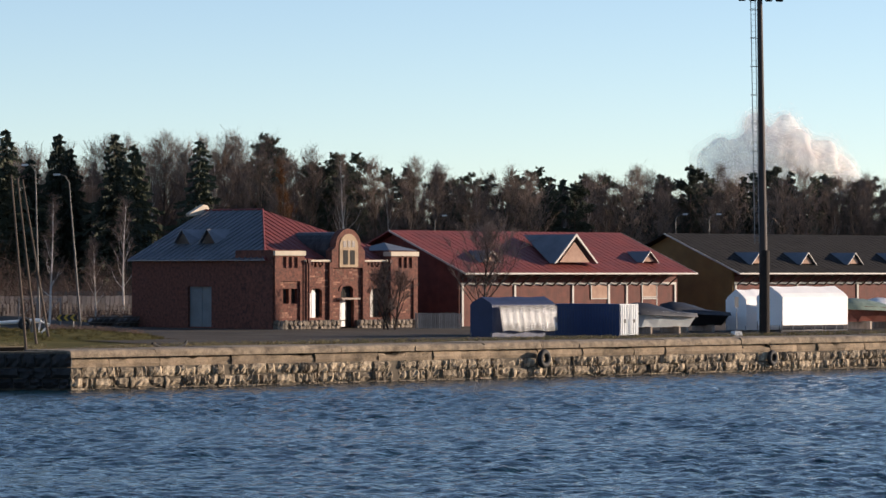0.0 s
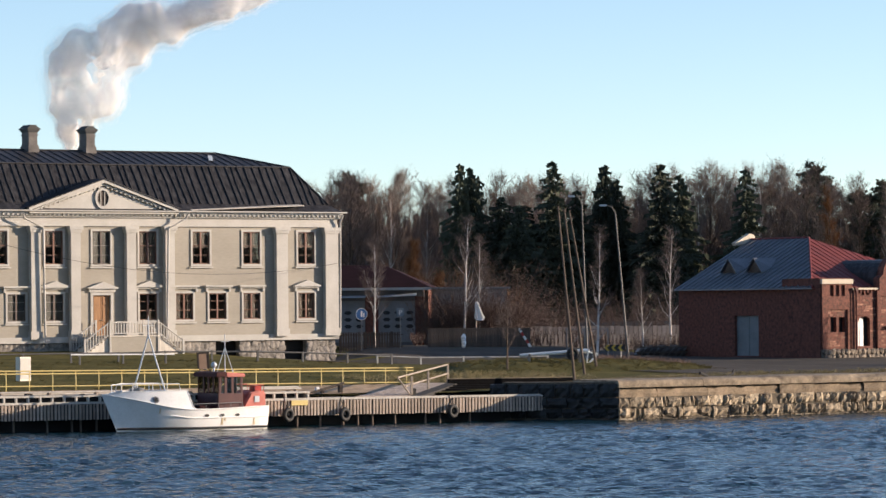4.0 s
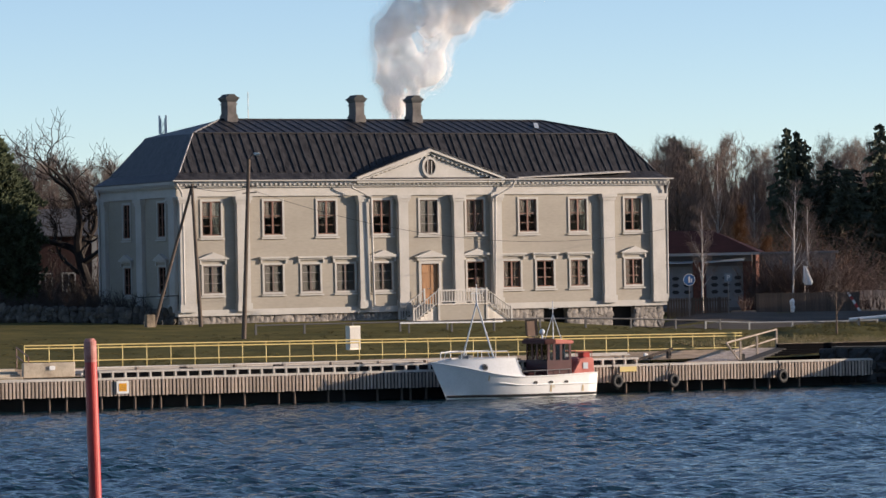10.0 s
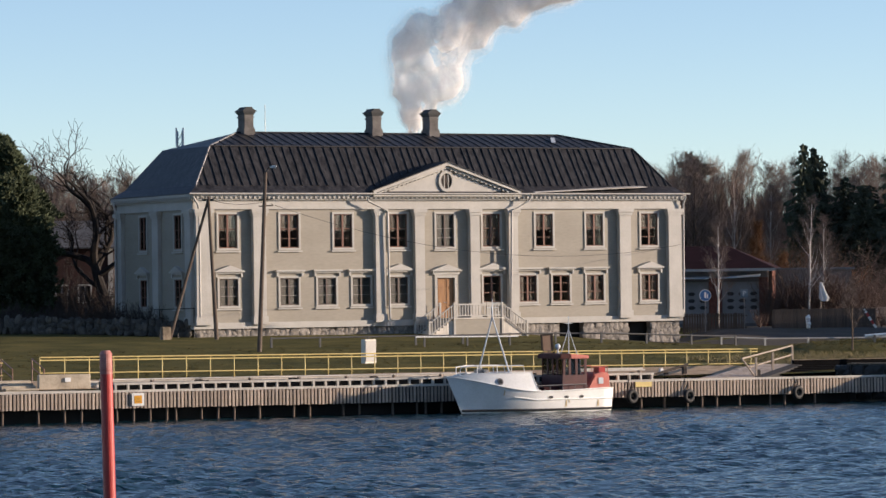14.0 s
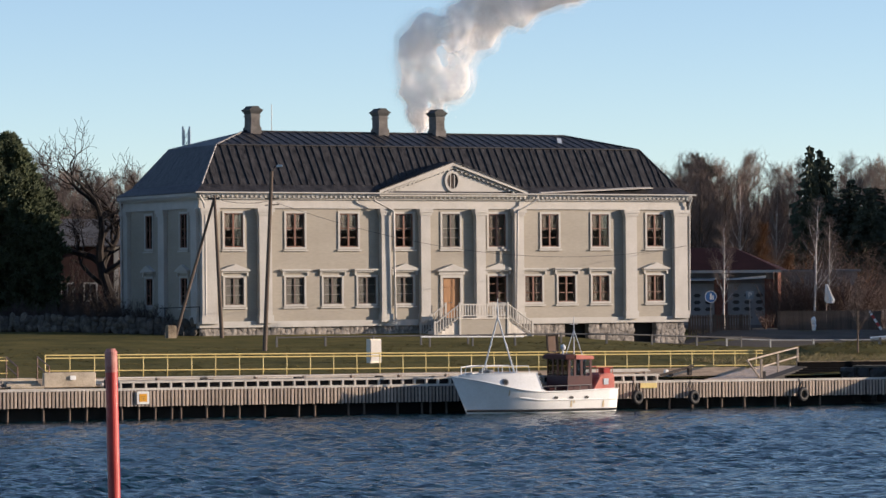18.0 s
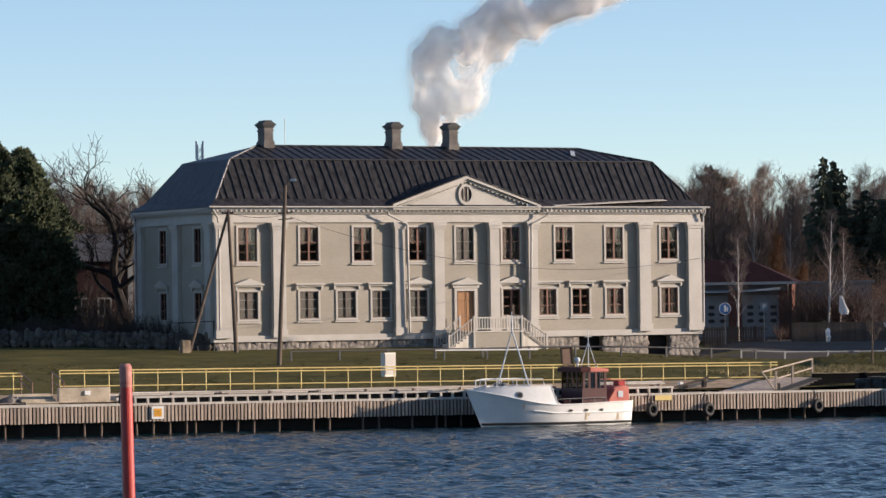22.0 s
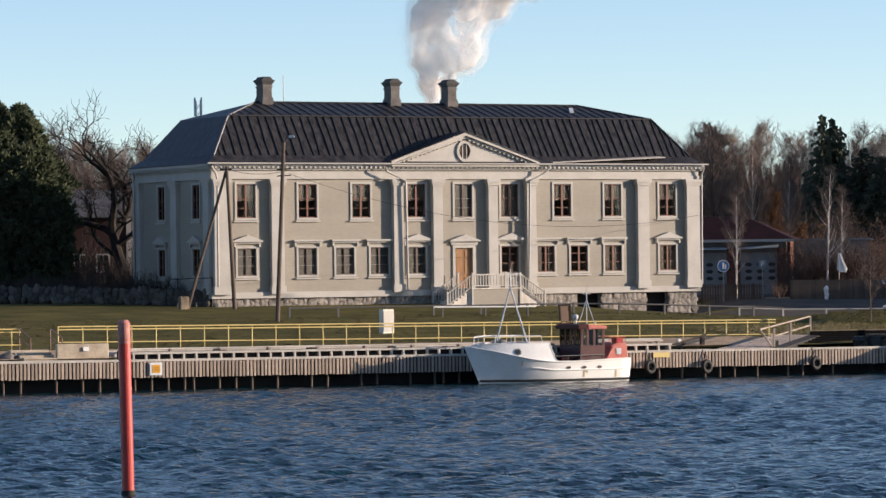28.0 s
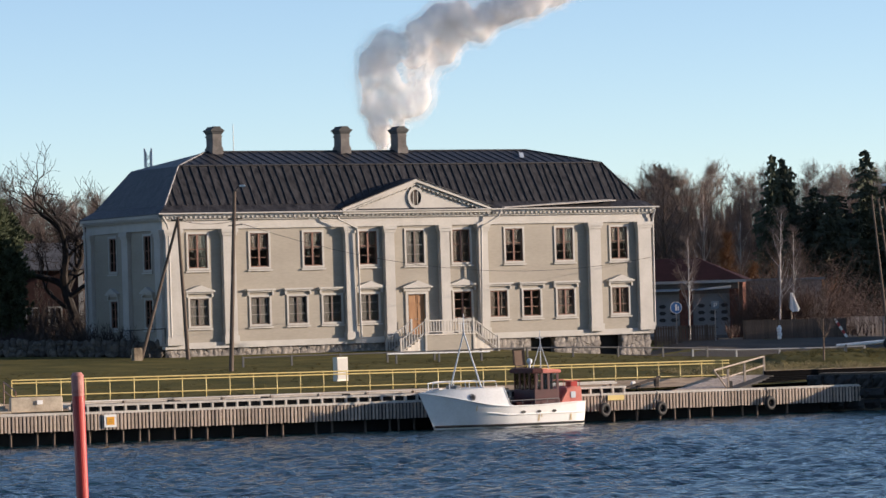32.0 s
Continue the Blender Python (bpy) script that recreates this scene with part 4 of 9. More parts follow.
def arched(x0, x1, z0, z1, n=10):
    """Outline of a round-headed opening."""
    r, c = (x1 - x0) / 2, (x0 + x1) / 2
    return [(x0, z0), (x1, z0), (x1, z1 - r)] + [(c + r * math.cos(math.pi * i / n), z1 - r + r * math.sin(math.pi * i / n)) for i in range(1, n)] + [(x0, z1 - r)]


def brick_courses(parent, x0, x1, z0, z1, holes, m=None, seed=1):
    """Single bricks standing a little proud or back, where the weathering shows them."""
    rnd = random.Random(seed)
    shapes = []
    for w in (0.27, 0.40, 0.55):
        bm = bmesh.new()
        box(bm, 0, w, -0.012, 0.02, 0, 0.13)
        shapes.append((w, mesh_of(bm, M_BRICK_PIECE)))
    for _ in range(290):
        x, z = rnd.uniform(x0 + 0.05, x1 - 0.6), z0 + 0.15 * int(rnd.uniform(0, (z1 - z0) / 0.15 - 1))
        w, me = rnd.choice(shapes)
        if not any(h[0] - w < x < h[1] and h[2] - 0.16 < z < h[3] for h in holes):
            part("brick", me, None, parent, at=(m or Matrix()) @ pose(x, 0, z))


M_BRICK_PIECE = mat("weathered brick", (0.40, 0.19, 0.12), (0.08, 0.035, 0.028), 2.0, 0.85, random_tint=0.6)
M_PLINTH = mat("rough plinth stone", (0.27, 0.22, 0.17), (0.10, 0.08, 0.06), 1.5, 0.9, bump=0.6, bscale=6, random_tint=0.3)
M_LIMEWASH = mat("limewashed plaster", (0.62, 0.55, 0.44), (0.46, 0.38, 0.29), 1.2, 0.85, bump=0.2)
M_TANPLASTER = mat("worn tan plaster", (0.46, 0.34, 0.22), (0.28, 0.19, 0.12), 1.4, 0.85, bump=0.2)
M_PEEL = mat("peeling pinkish boards", (0.46, 0.30, 0.22), (0.30, 0.17, 0.12), 1.6, 0.85, bump=0.2)
M_PALE_DOOR = mat("pale painted boards", (0.62, 0.60, 0.55), (0.46, 0.45, 0.42), 1.2, 0.7)
M_GREYDOOR = lined(mat("grey blue doors", (0.20, 0.235, 0.25), (0.14, 0.165, 0.18), 1.2, 0.7), 0.3, 0, 0.02, 0.5)
M_BRICKWALL = lined(mat("brick wall", (0.215, 0.074, 0.048), (0.045, 0.018, 0.014), 4.5, 0.88, bump=0.5, bscale=12, fine=5), 0.15, 2, 0.012, 0.5, 0.12)
M_GREYROOF = mat("grey zinc roof", (0.20, 0.215, 0.235), (0.12, 0.13, 0.145), 0.6, 0.42, 0.3, bump=0.1, bscale=4)


def build_engine_house():
    L, D = 15.2, 15.1
    hs = thing("brick_building", BRICK_HOUSE, "red brick engine house with corner towers and an arched gable", "house")
    ops = [(3.75, 5.0, 3.3, 5.45), (6.9, 8.4, 2.6, 4.62), (10.1, 11.35, 3.3, 5.45), (7.0, 8.3, 4.78, 5.62),
           (0.95, 1.55, 4.35, 5.45), (1.8, 2.45, 4.35, 5.45), (4.15, 4.45, 7.05, 7.35), (4.65, 4.95, 7.05, 7.35), (10.2, 10.5, 7.05, 7.35), (10.7, 11.0, 7.05, 7.35)]
    bm = bmesh.new()
    holed(bm, 0, L, 3.1, 7.45, ops, 0, 0.5)
    part("front_wall", bm, M_BRICKWALL, hs, "sunlit red brick front wall")
    brick_courses(hs, 0.05, L - 0.05, 3.3, 7.3, ops)
    # towers with pierced friezes
    for x0, x1 in ((0.0, 3.05), (12.25, L)):
        bm = bmesh.new()
        n = [(x0 + 0.80 + k * 0.58, x0 + 1.16 + k * 0.58, 6.98, 7.80) for k in range(3)]
        holed(bm, x0, x1, 6.0, 7.85, n, -0.14, -0.004)
        for a, b in ((x0, x0 + 0.55), (x1 - 0.45, x1)):
            box(bm, a, b, -0.14, -0.004, 2.6, 6.0)
        part("tower_face", bm, M_BRICKWALL, hs, "brick tower face with three slots")
        bm = bmesh.new()
        box(bm, x0 - 0.06, x1 + 0.06, -0.22, 0.6, 7.90, 8.24)
        part("tower_band", bm, M_LIMEWASH, hs, "pale limewashed band")
        bm = bmesh.new()
        box(bm, x0, x1, 0.02, 3.95, 7.46, 8.30)
        part("tower_top", bm, M_BRICKWALL, hs)
        if x0 < 1:
            continue
        bm = bmesh.new()
        cx = (x0 + x1) / 2
        for k in range(4):
            c = [(x0 - 0.1, -0.1), (x1 + 0.1, -0.1), (x1 + 0.1, 4.0), (x0 - 0.1, 4.0)]
            poly(bm, (*c[k], 8.33), (*c[(k + 1) % 4], 8.33), (cx, 2.0, 8.95))
        part("tower_roof", bm, M_GREYROOF, hs, "low sheet-metal tower roof")
    for x0, x1 in ((3.06, 6.0), (9.4, 12.24)):
        bm = bmesh.new()
        box(bm, x0, x1, -0.10, 0.5, 7.46, 7.60)
        part("coping", bm, M_LIMEWASH, hs, "pale coping strip")
        bm = bmesh.new()
        k = x0 + 0.2
        while k < x1 - 0.3:
            box(bm, k, k + 0.14, -0.08, -0.003, 7.2, 7.44)
            k += 0.36
        part("corbel_row", bm, M_BRICKWALL, hs, "row of small brick corbels")
    # pilaster strips
    for x in (3.3, 12.0):
        bm = bmesh.new()
        pipe(bm, [(x, -0.32, 7.35), (x, -0.32, 3.0)], 0.07)
        prism(bm, [(x - 0.2, 7.62), (x + 0.2, 7.62), (x + 0.08, 7.32), (x - 0.08, 7.32)], -0.42, -0.24)
        part("downpipe", bm, M_MAROON, hs, "dark red rainwater pipe with a funnel head")
    for x in (3.05, 5.75, 9.3, 12.2):
        bm = bmesh.new()
        box(bm, x - 0.14, x + 0.22, -0.2, -0.005, 2.6, 7.4)
        part("brick_strip", bm, M_BRICKWALL, hs, "projecting brick strip")
    # arched gable
    cx = 7.62
    out = [(cx - 1.75, 7.0), (cx + 1.75, 7.0), (cx + 1.75, 8.3), (cx + 1.35, 8.55)] + [(cx + 1.35 * math.cos(math.pi * i / 14), 8.6 + 1.32 * math.sin(math.pi * i / 14)) for i in range(1, 14)] + [(cx - 1.35, 8.55), (cx - 1.75, 8.3)]
    bm = bmesh.new()
    prism(bm, out, -0.18, 0.45)
    gable = part("arched_gable", bm, M_BRICKWALL, hs, "round-topped brick gable")
    bm = bmesh.new()
    prism(bm, arched(cx - 0.98, cx + 0.98, 7.05, 9.55, 14), -0.24, -0.185)
    part("plaster_field", bm, M_TANPLASTER, gable, "pale plastered field of the gable")
    bm = bmesh.new()
    for s in (-0.62, 0.12):
        box(bm, cx + s, cx + s + 0.5, -0.262, -0.241, 7.25, 8.32)
    part("slit_window", bm, M_DARK, gable, "pair of dark slit windows")
    bm = bmesh.new()
    for k, w in ((-0.62, 0.32), (-0.15, 0.30), (0.30, 0.32)):
        box(bm, cx + k, cx + k + w, -0.262, -0.241, 8.55, 9.02)
    part("sign_bar", bm, M_SASH_GREY, gable, "three dark bars of a worn painted sign")
    bm = bmesh.new()
    tube(bm, (cx, 0.1, 9.85), (cx, 0.1, 10.6), 0.04, 0.02)
    part("finial", bm, M_BLACK, gable)
    # vault roof behind the gable
    bm = bmesh.new()
    n = 10
    a = [bm.verts.new((cx + 1.5 * math.cos(math.pi * i / n), 0.45, 8.35 + 1.35 * math.sin(math.pi * i / n))) for i in range(n + 1)]
    b = [bm.verts.new((cx + 1.5 * math.cos(math.pi * i / n), 7.4, 8.35 + 1.35 * math.sin(math.pi * i / n))) for i in range(n + 1)]
    for i in range(n):
        bm.faces.new([a[i], a[i + 1], b[i + 1], b[i]])
    bm.faces.new(a)
    for s in (-1, 1):
        poly(bm, (cx + s * 1.5, 0.45, 8.35), (cx + s * 1.5, 7.4, 8.35), (cx + s * 1.5, 7.4, 7.4), (cx + s * 1.5, 0.45, 7.4))
    part("vault_roof", bm, M_ROOF, hs, "dark grey barrel roof behind the gable", smooth=False)
    # openings' fill
    def fill(x0, x1, z0, z1, material, y=0.22, name="shutter", label="pale boarded window shutter"):
        bm = bmesh.new()
        box(bm, x0, x1, y, y + 0.06, z0, z1)
        for k in (0.33, 0.66):
            box(bm, x0, x1, y - 0.025, y - 0.001, z0 + (z1 - z0) * k - 0.03, z0 + (z1 - z0) * k + 0.03)
        box(bm, (x0 + x1) / 2 - 0.03, (x0 + x1) / 2 + 0.03, y - 0.03, y - 0.001, z0, z1)
        part(name, bm, material, hs, label)
    # These openings are pale on the left and near black on the right.
    fill(3.75, 4.52, 3.3, 5.45, M_WHITEPAINT)
    fill(4.53, 5.0, 3.3, 5.45, M_DARK, 0.3, "window", "dark right half of the window")
    fill(10.1, 10.62, 3.3, 5.45, M_PALE_DOOR)
    fill(10.63, 11.35, 3.3, 5.45, M_DARK, 0.3, "window", "dark right half of the window")
    fill(6.9, 7.7, 2.6, 4.62, M_WHITEPAINT, 0.26, "door", "white boarded door leaf")
    fill(7.71, 8.4, 2.6, 4.62, M_DARK, 0.32, "door", "dark right half of the doorway")
    for a in ops[3:]:
        fill(*a, M_DARK, 0.3, "window", "small dark window")
    for x0, x1, z1 in ((3.75, 5.0, 5.45), (10.1, 11.35, 5.45), (7.0, 8.3, 5.62)):
        bm = bmesh.new()
        r, c, n = (x1 - x0) / 2, (x0 + x1) / 2, 10
        for i in range(n):
            p = [(c + rr * math.cos(math.pi * k / n), z1 - r * 0.5 + rr * 0.62 * math.sin(math.pi * k / n)) for k in (i, i + 1) for rr in (r - 0.02, r + 0.24)]
            prism(bm, [p[0], p[1], p[3], p[2]], -0.06, 0.2)
        part("arch", bm, M_BRICKWALL, hs, "brick arch over the opening")
    bm = bmesh.new()
    box(bm, 6.6, 8.6, -0.5, 0.0, 4.63, 4.76)
    part("door_canopy", bm, M_PLANK, hs, "weathered plank canopy over the door")
    bm = bmesh.new()
    for x0, x1 in ((0.0, 6.7), (8.6, L)):
        box(bm, x0 - 0.03, x1 + 0.03, -0.22, 0.5, 2.2, 3.1)
    base = part("plinth", bm, M_PLINTH, hs, "rough fieldstone plinth")
    rnd = random.Random(21)
    shapes = []
    for k in range(4):
        bm = bmesh.new()
        bmesh.ops.create_icosphere(bm, subdivisions=1, radius=0.3)
        for v in bm.verts:
            v.co *= rnd.uniform(0.75, 1.2)
            v.co.y *= 0.5
        shapes.append(mesh_of(bm, M_PLINTH))
    for i in range(34):
        for z in (2.5, 2.88):
            x = 0.2 + i * 0.44
            if not 6.6 < x < 8.6:
                part("stone", rnd.choice(shapes), None, base, at=pose(x + rnd.uniform(-.1, .1), -0.24, z, 0, rnd.uniform(0, 360), 0))
    # shaded long side: x runs from the far end to the street corner
    side = pose(0, D, 0, 0, 0, -90)
    bm = bmesh.new()
    sd = (D - 9.25, D - 6.65, 2.6, 5.6)
    holed(bm, 0, D - 0.52, 2.3, 7.55, [sd], 0, 0.5)
    box(bm, D - 3.95, D - 0.001, -0.12, -0.004, 2.3, 8.28)
    part("side_wall", bm, M_BRICKWALL, hs, "red brick side wall in shade", at=side)
    bm = bmesh.new()
    box(bm, sd[0], sd[1], 0.25, 0.33, sd[2], sd[3])
    for k in range(1, 4):
        box(bm, sd[0], sd[1], 0.215, 0.249, sd[2] + k * 0.75 - 0.04, sd[2] + k * 0.75 + 0.04)
    box(bm, (sd[0] + sd[1]) / 2 - 0.06, (sd[0] + sd[1]) / 2 + 0.06, 0.21, 0.249, sd[2], sd[3])
    part("garage_door", bm, M_GREYDOOR, hs, "grey-blue double door in the side wall", at=side)
    bm = bmesh.new()
    box(bm, L - 0.5, L, 0.52, D, 2.3, 7.5)
    box(bm, 0.01, L - 0.01, D + 0.01, D + 0.4, 2.3, 7.5)
    part("back_wall", bm, M_BRICKWALL, hs)
    # main roof
    E0 = [(-0.4, 0.5, 7.6), (L + 0.4, 0.5, 7.6), (L + 0.4, D + 0.5, 7.6), (-0.4, D + 0.5, 7.6)]
    P, Q = (L / 2, 9.0, 11.45), (L / 2, D + 0.5, 11.45)
    def face(name, pts, material, label):
        bm = bmesh.new()
        slab(bm, pts, 0.08)
        return part(name, bm, material, hs, label)
    west = face("roof_side", [E0[0], P, Q, E0[3]], M_GREYROOF, "grey standing-seam roof slope")
    south = face("roof_front", [E0[0], E0[1], P], M_REDROOF, "red sheet-metal roof slope")
    face("roof_side", [E0[1], E0[2], Q, P], M_REDROOF, "red sheet-metal roof slope")
    bm = bmesh.new()
    poly(bm, (0, D + 0.3, 7.5), (L, D + 0.3, 7.5), (L / 2, D + 0.3, 11.35))
    bmesh.ops.solidify(bm, geom=bm.faces[:], thickness=0.2)
    part("gable_wall", bm, M_BRICKWALL, hs)
    v = 1.0
    while v < D + 0.3:
        k = 1.0 if v > 9.0 else (v - 0.5) / 8.5
        bm = bmesh.new()
        tube(bm, (-0.38, v, 7.64), (-0.4 + (L / 2 + 0.4) * k, v, 7.64 + 3.85 * k), 0.05, 0.05, 6)
        part("seam", bm, M_GREYROOF, west)
        v += 0.62
    u = 0.4
    while u < L:
        k = 1 - abs(u - L / 2) / (L / 2 + 0.4)
        bm = bmesh.new()
        tube(bm, (u, 0.52, 7.62), (u, 0.5 + 8.5 * k, 7.62 + 3.85 * k), 0.03, 0.03, 6)
        part("seam", bm, M_REDROOF, south)
        u += 0.62
    bm = bmesh.new()
    tube(bm, Vector(E0[0]) + Vector((0, 0, .05)), Vector(P) + Vector((0, 0, .05)), 0.08, 0.08, 6)
    tube(bm, Vector(P) + Vector((0, 0, .05)), Vector(Q) + Vector((0, 0, .05)), 0.08, 0.08, 6)
    part("ridge_cap", bm, M_REDROOF, west)
    for v in (12.0, 9.2):
        z = 8.95
        x = (z - 7.6) / 3.85 * (L / 2 + 0.4) - 0.4
        bm = bmesh.new()
        for s in (-1, 1):
            slab(bm, [(x - 0.5, v + s * 0.95, z - 0.1), (x - 0.5, v, z + 1.0), (x + 2.0, v, z + 1.0), (x + 0.5, v + s * 0.95, z + 0.25)][::s], 0.07)
        d = part("dormer", bm, M_GREYROOF, west, "small triangular roof dormer")
        bm = bmesh.new()
        poly(bm, (x - 0.35, v - 0.75, z - 0.12), (x - 0.35, v + 0.75, z - 0.12), (x - 0.35, v, z + 0.82))
        bmesh.ops.solidify(bm, geom=bm.faces[:], thickness=0.06)
        part("louvre", bm, M_SASH_GREY, d, "dull brown triangular louvre")
    bm = bmesh.new()
    prism(bm, [(L / 2 - 1.6, 11.0), (L / 2 + 0.6, 11.35), (L / 2 + 0.3, 11.85), (L / 2 - 0.1, 11.95), (L / 2 - 1.7, 11.2)], D + 0.35, D + 0.75)
    part("gable_crest", bm, M_LIMEWASH, hs, "pale crest on the far gable")


build_engine_house()


# ---- warehouses ----
def small_dormer(parent, x, y, z, half, h, back, side):
    """Triangular dormer looking out of the front slope."""
    bm = bmesh.new()
    for s in (-1, 1):
        slab(bm, [(x + s * half, y - 0.25, z), (x, y - 0.25, z + h), (x, y + back, z + h), (x + s * half, y + 0.3, z)][::s], 0.06)
    d = part("dormer", bm, side, parent, "gabled roof dormer")
    bm = bmesh.new()
    prism(bm, [(x - half * 0.7, z + 0.05), (x + half * 0.7, z + 0.05), (x, z + h * 0.74)], y - 0.05, y + 0.05)
    part("dormer_face", bm, M_PEEL, d, "pale boarded dormer face")
    for s in (-1, 1):
        bm = bmesh.new()
        prism(bm, [(x + s * half * 1.02, z - 0.03), (x + s * half * 0.94, z - 0.03), (x, z + h * 0.92), (x, z + h * 1.02)], y - 0.28, y - 0.2)
        part("bargeboard", bm, M_TRIM, d, "white bargeboard")
    return d


def build_warehouse(name, m, n, roof, wall, gable_wall, label, dormers, posts, eave=6.62, ridge=10.0, half=7.0, ground=2.3):
    hs = thing(name, m, label, "warehouse", "quayside warehouses")
    bm = bmesh.new()
    box(bm, 0, n, 0, 0.25, ground, eave + 0.4)
    part("front_wall", bm, wall, hs, "painted board wall under the eaves")
    bm = bmesh.new()
    prism(bm, [(0, ground), (2 * half, ground), (2 * half, eave + 0.35), (half, ridge - 0.2), (0, eave + 0.35)], 0, 0.22)
    part("gable_wall", bm, gable_wall, hs, "boarded gable wall", at=pose(-0.01, 0, 0, 0, 0, 90))
    part("gable_wall", bpy.data.objects[hs.children[-1].name].data, None, hs, at=pose(n + 0.23, 0, 0, 0, 0, 90))
    bm = bmesh.new()
    box(bm, 0, n, 2 * half - 0.2, 2 * half, ground, eave + 0.3)
    part("back_wall", bm, gable_wall, hs)
    o = 1.5
    rf = []
    for y0, y1 in ((-o, half), (2 * half + o, half)):
        bm = bmesh.new()
        pts = [(-1.0, y0, eave), (n + 1.0, y0, eave), (n + 1.0, y1, ridge), (-1.0, y1, ridge)]
        slab(bm, pts if y0 < 0 else pts[::-1], 0.10)
        rf.append(part("roof", bm, roof, hs, "long pitched roof slope"))
    x = -0.7
    while x < n + 0.9:
        bm = bmesh.new()
        tube(bm, (x, -o, eave + 0.02), (x, half, ridge + 0.02), 0.012, 0.012, 6)
        part("seam", bm, roof, rf[0])
        x += 0.7
    bm = bmesh.new()
    box(bm, -1.05, n + 1.05, -o - 0.06, -o - 0.005, eave - 0.11, eave + 0.02)
    part("fascia", bm, M_TRIM, hs, "white eaves board")
    for xx in (-1.04, n + 1.0):
        bm = bmesh.new()
        prism(bm, [(-o, eave - 0.13), (half, ridge - 0.13), (half, ridge + 0.02), (-o, eave + 0.02)], xx + 0.5, xx + 0.54, Matrix(((0, 1, 0, -0.5), (1, 0, 0, 0), (0, 0, 1, 0), (0, 0, 0, 1))))
        part("bargeboard", bm, M_TRIM, hs, "white bargeboard along the verge")
    # eaves brackets and posts
    k = 0.3
    while k < n:
        bm = bmesh.new()
        tube(bm, (k, -0.02, 5.6), (k, -1.3, 6.45), 0.06, 0.06, 6)
        tube(bm, (k, -0.02, 6.35), (k, -1.35, 6.42), 0.05, 0.05, 6)
        part("eaves_bracket", bm, M_WOODPOLE, hs, "wooden eaves bracket")
        k += 1.25
    bm = bmesh.new()
    box(bm, -0.05, n + 0.05, -0.06, -0.004, 5.68, 5.86)
    part("wall_band", bm, M_TRIM, hs, "white horizontal wall board")
    for x in posts:
        bm = bmesh.new()
        box(bm, x - 0.1, x + 0.1, -0.10, -0.005, ground, 5.67)
        part("wall_post", bm, M_TRIM, hs, "white upright wall board")
    for x, half_w, h, z, y, back in dormers:
        small_dormer(rf[0], x, y, z, half_w, h, back, M_GREYROOF)
    return hs


RED_SHED = build_warehouse("warehouse", pose(69.5, 275.2, 0, 0, 0, 31.0), 25.0, M_REDROOF, M_REDPAINT, M_REDPAINT,
                           "long red wooden warehouse with a red metal roof and gabled dormers",
                           [(12.5, 2.5, 2.3, 7.42, -0.3, 5.6), (22.0, 1.0, 0.9, 7.5, 0.3, 2.4), (3.5, 1.0, 0.9, 7.5, 0.3, 2.4)], (0.1, 5.95, 12.6, 16.85, 19.0, 24.9))
for x0, x1, z0, z1 in ((14.8, 16.7, 4.6, 5.66), (20.9, 22.6, 4.7, 5.66), (20.9, 22.6, 3.4, 4.5)):
    bm = bmesh.new()
    box(bm, x0, x1, -0.05, -0.004, z0, z1)
    pn = part("shutter", bm, M_PEEL if z0 > 4.55 else M_REDPAINT, RED_SHED, "pale boarded loading shutter")
    bm = bmesh.new()
    frame_bars(bm, x0, x1, z0, z1, 0.08, -0.08, -0.004)
    part("shutter_frame", bm, M_TRIM, pn)
SHED_AT = STONE @ Vector((99.4, 37.0, 0))
build_warehouse("warehouse", pose(SHED_AT.x, SHED_AT.y, 0, 0, 0, 30.2), 45.0, M_BLACKROOF, M_REDPAINT, M_OCHRE,
                "long ochre and red warehouse with a black roof and small dormers",
                [(3.3, 1.05, 1.0, 7.38, 0.3, 2.6), (9.6, 1.05, 1.0, 7.38, 0.3, 2.6), (15.9, 1.05, 1.0, 7.38, 0.3, 2.6), (22.2, 1.05, 1.0, 7.38, 0.3, 2.6)], (0.1, 8.0, 16.0, 24.0))


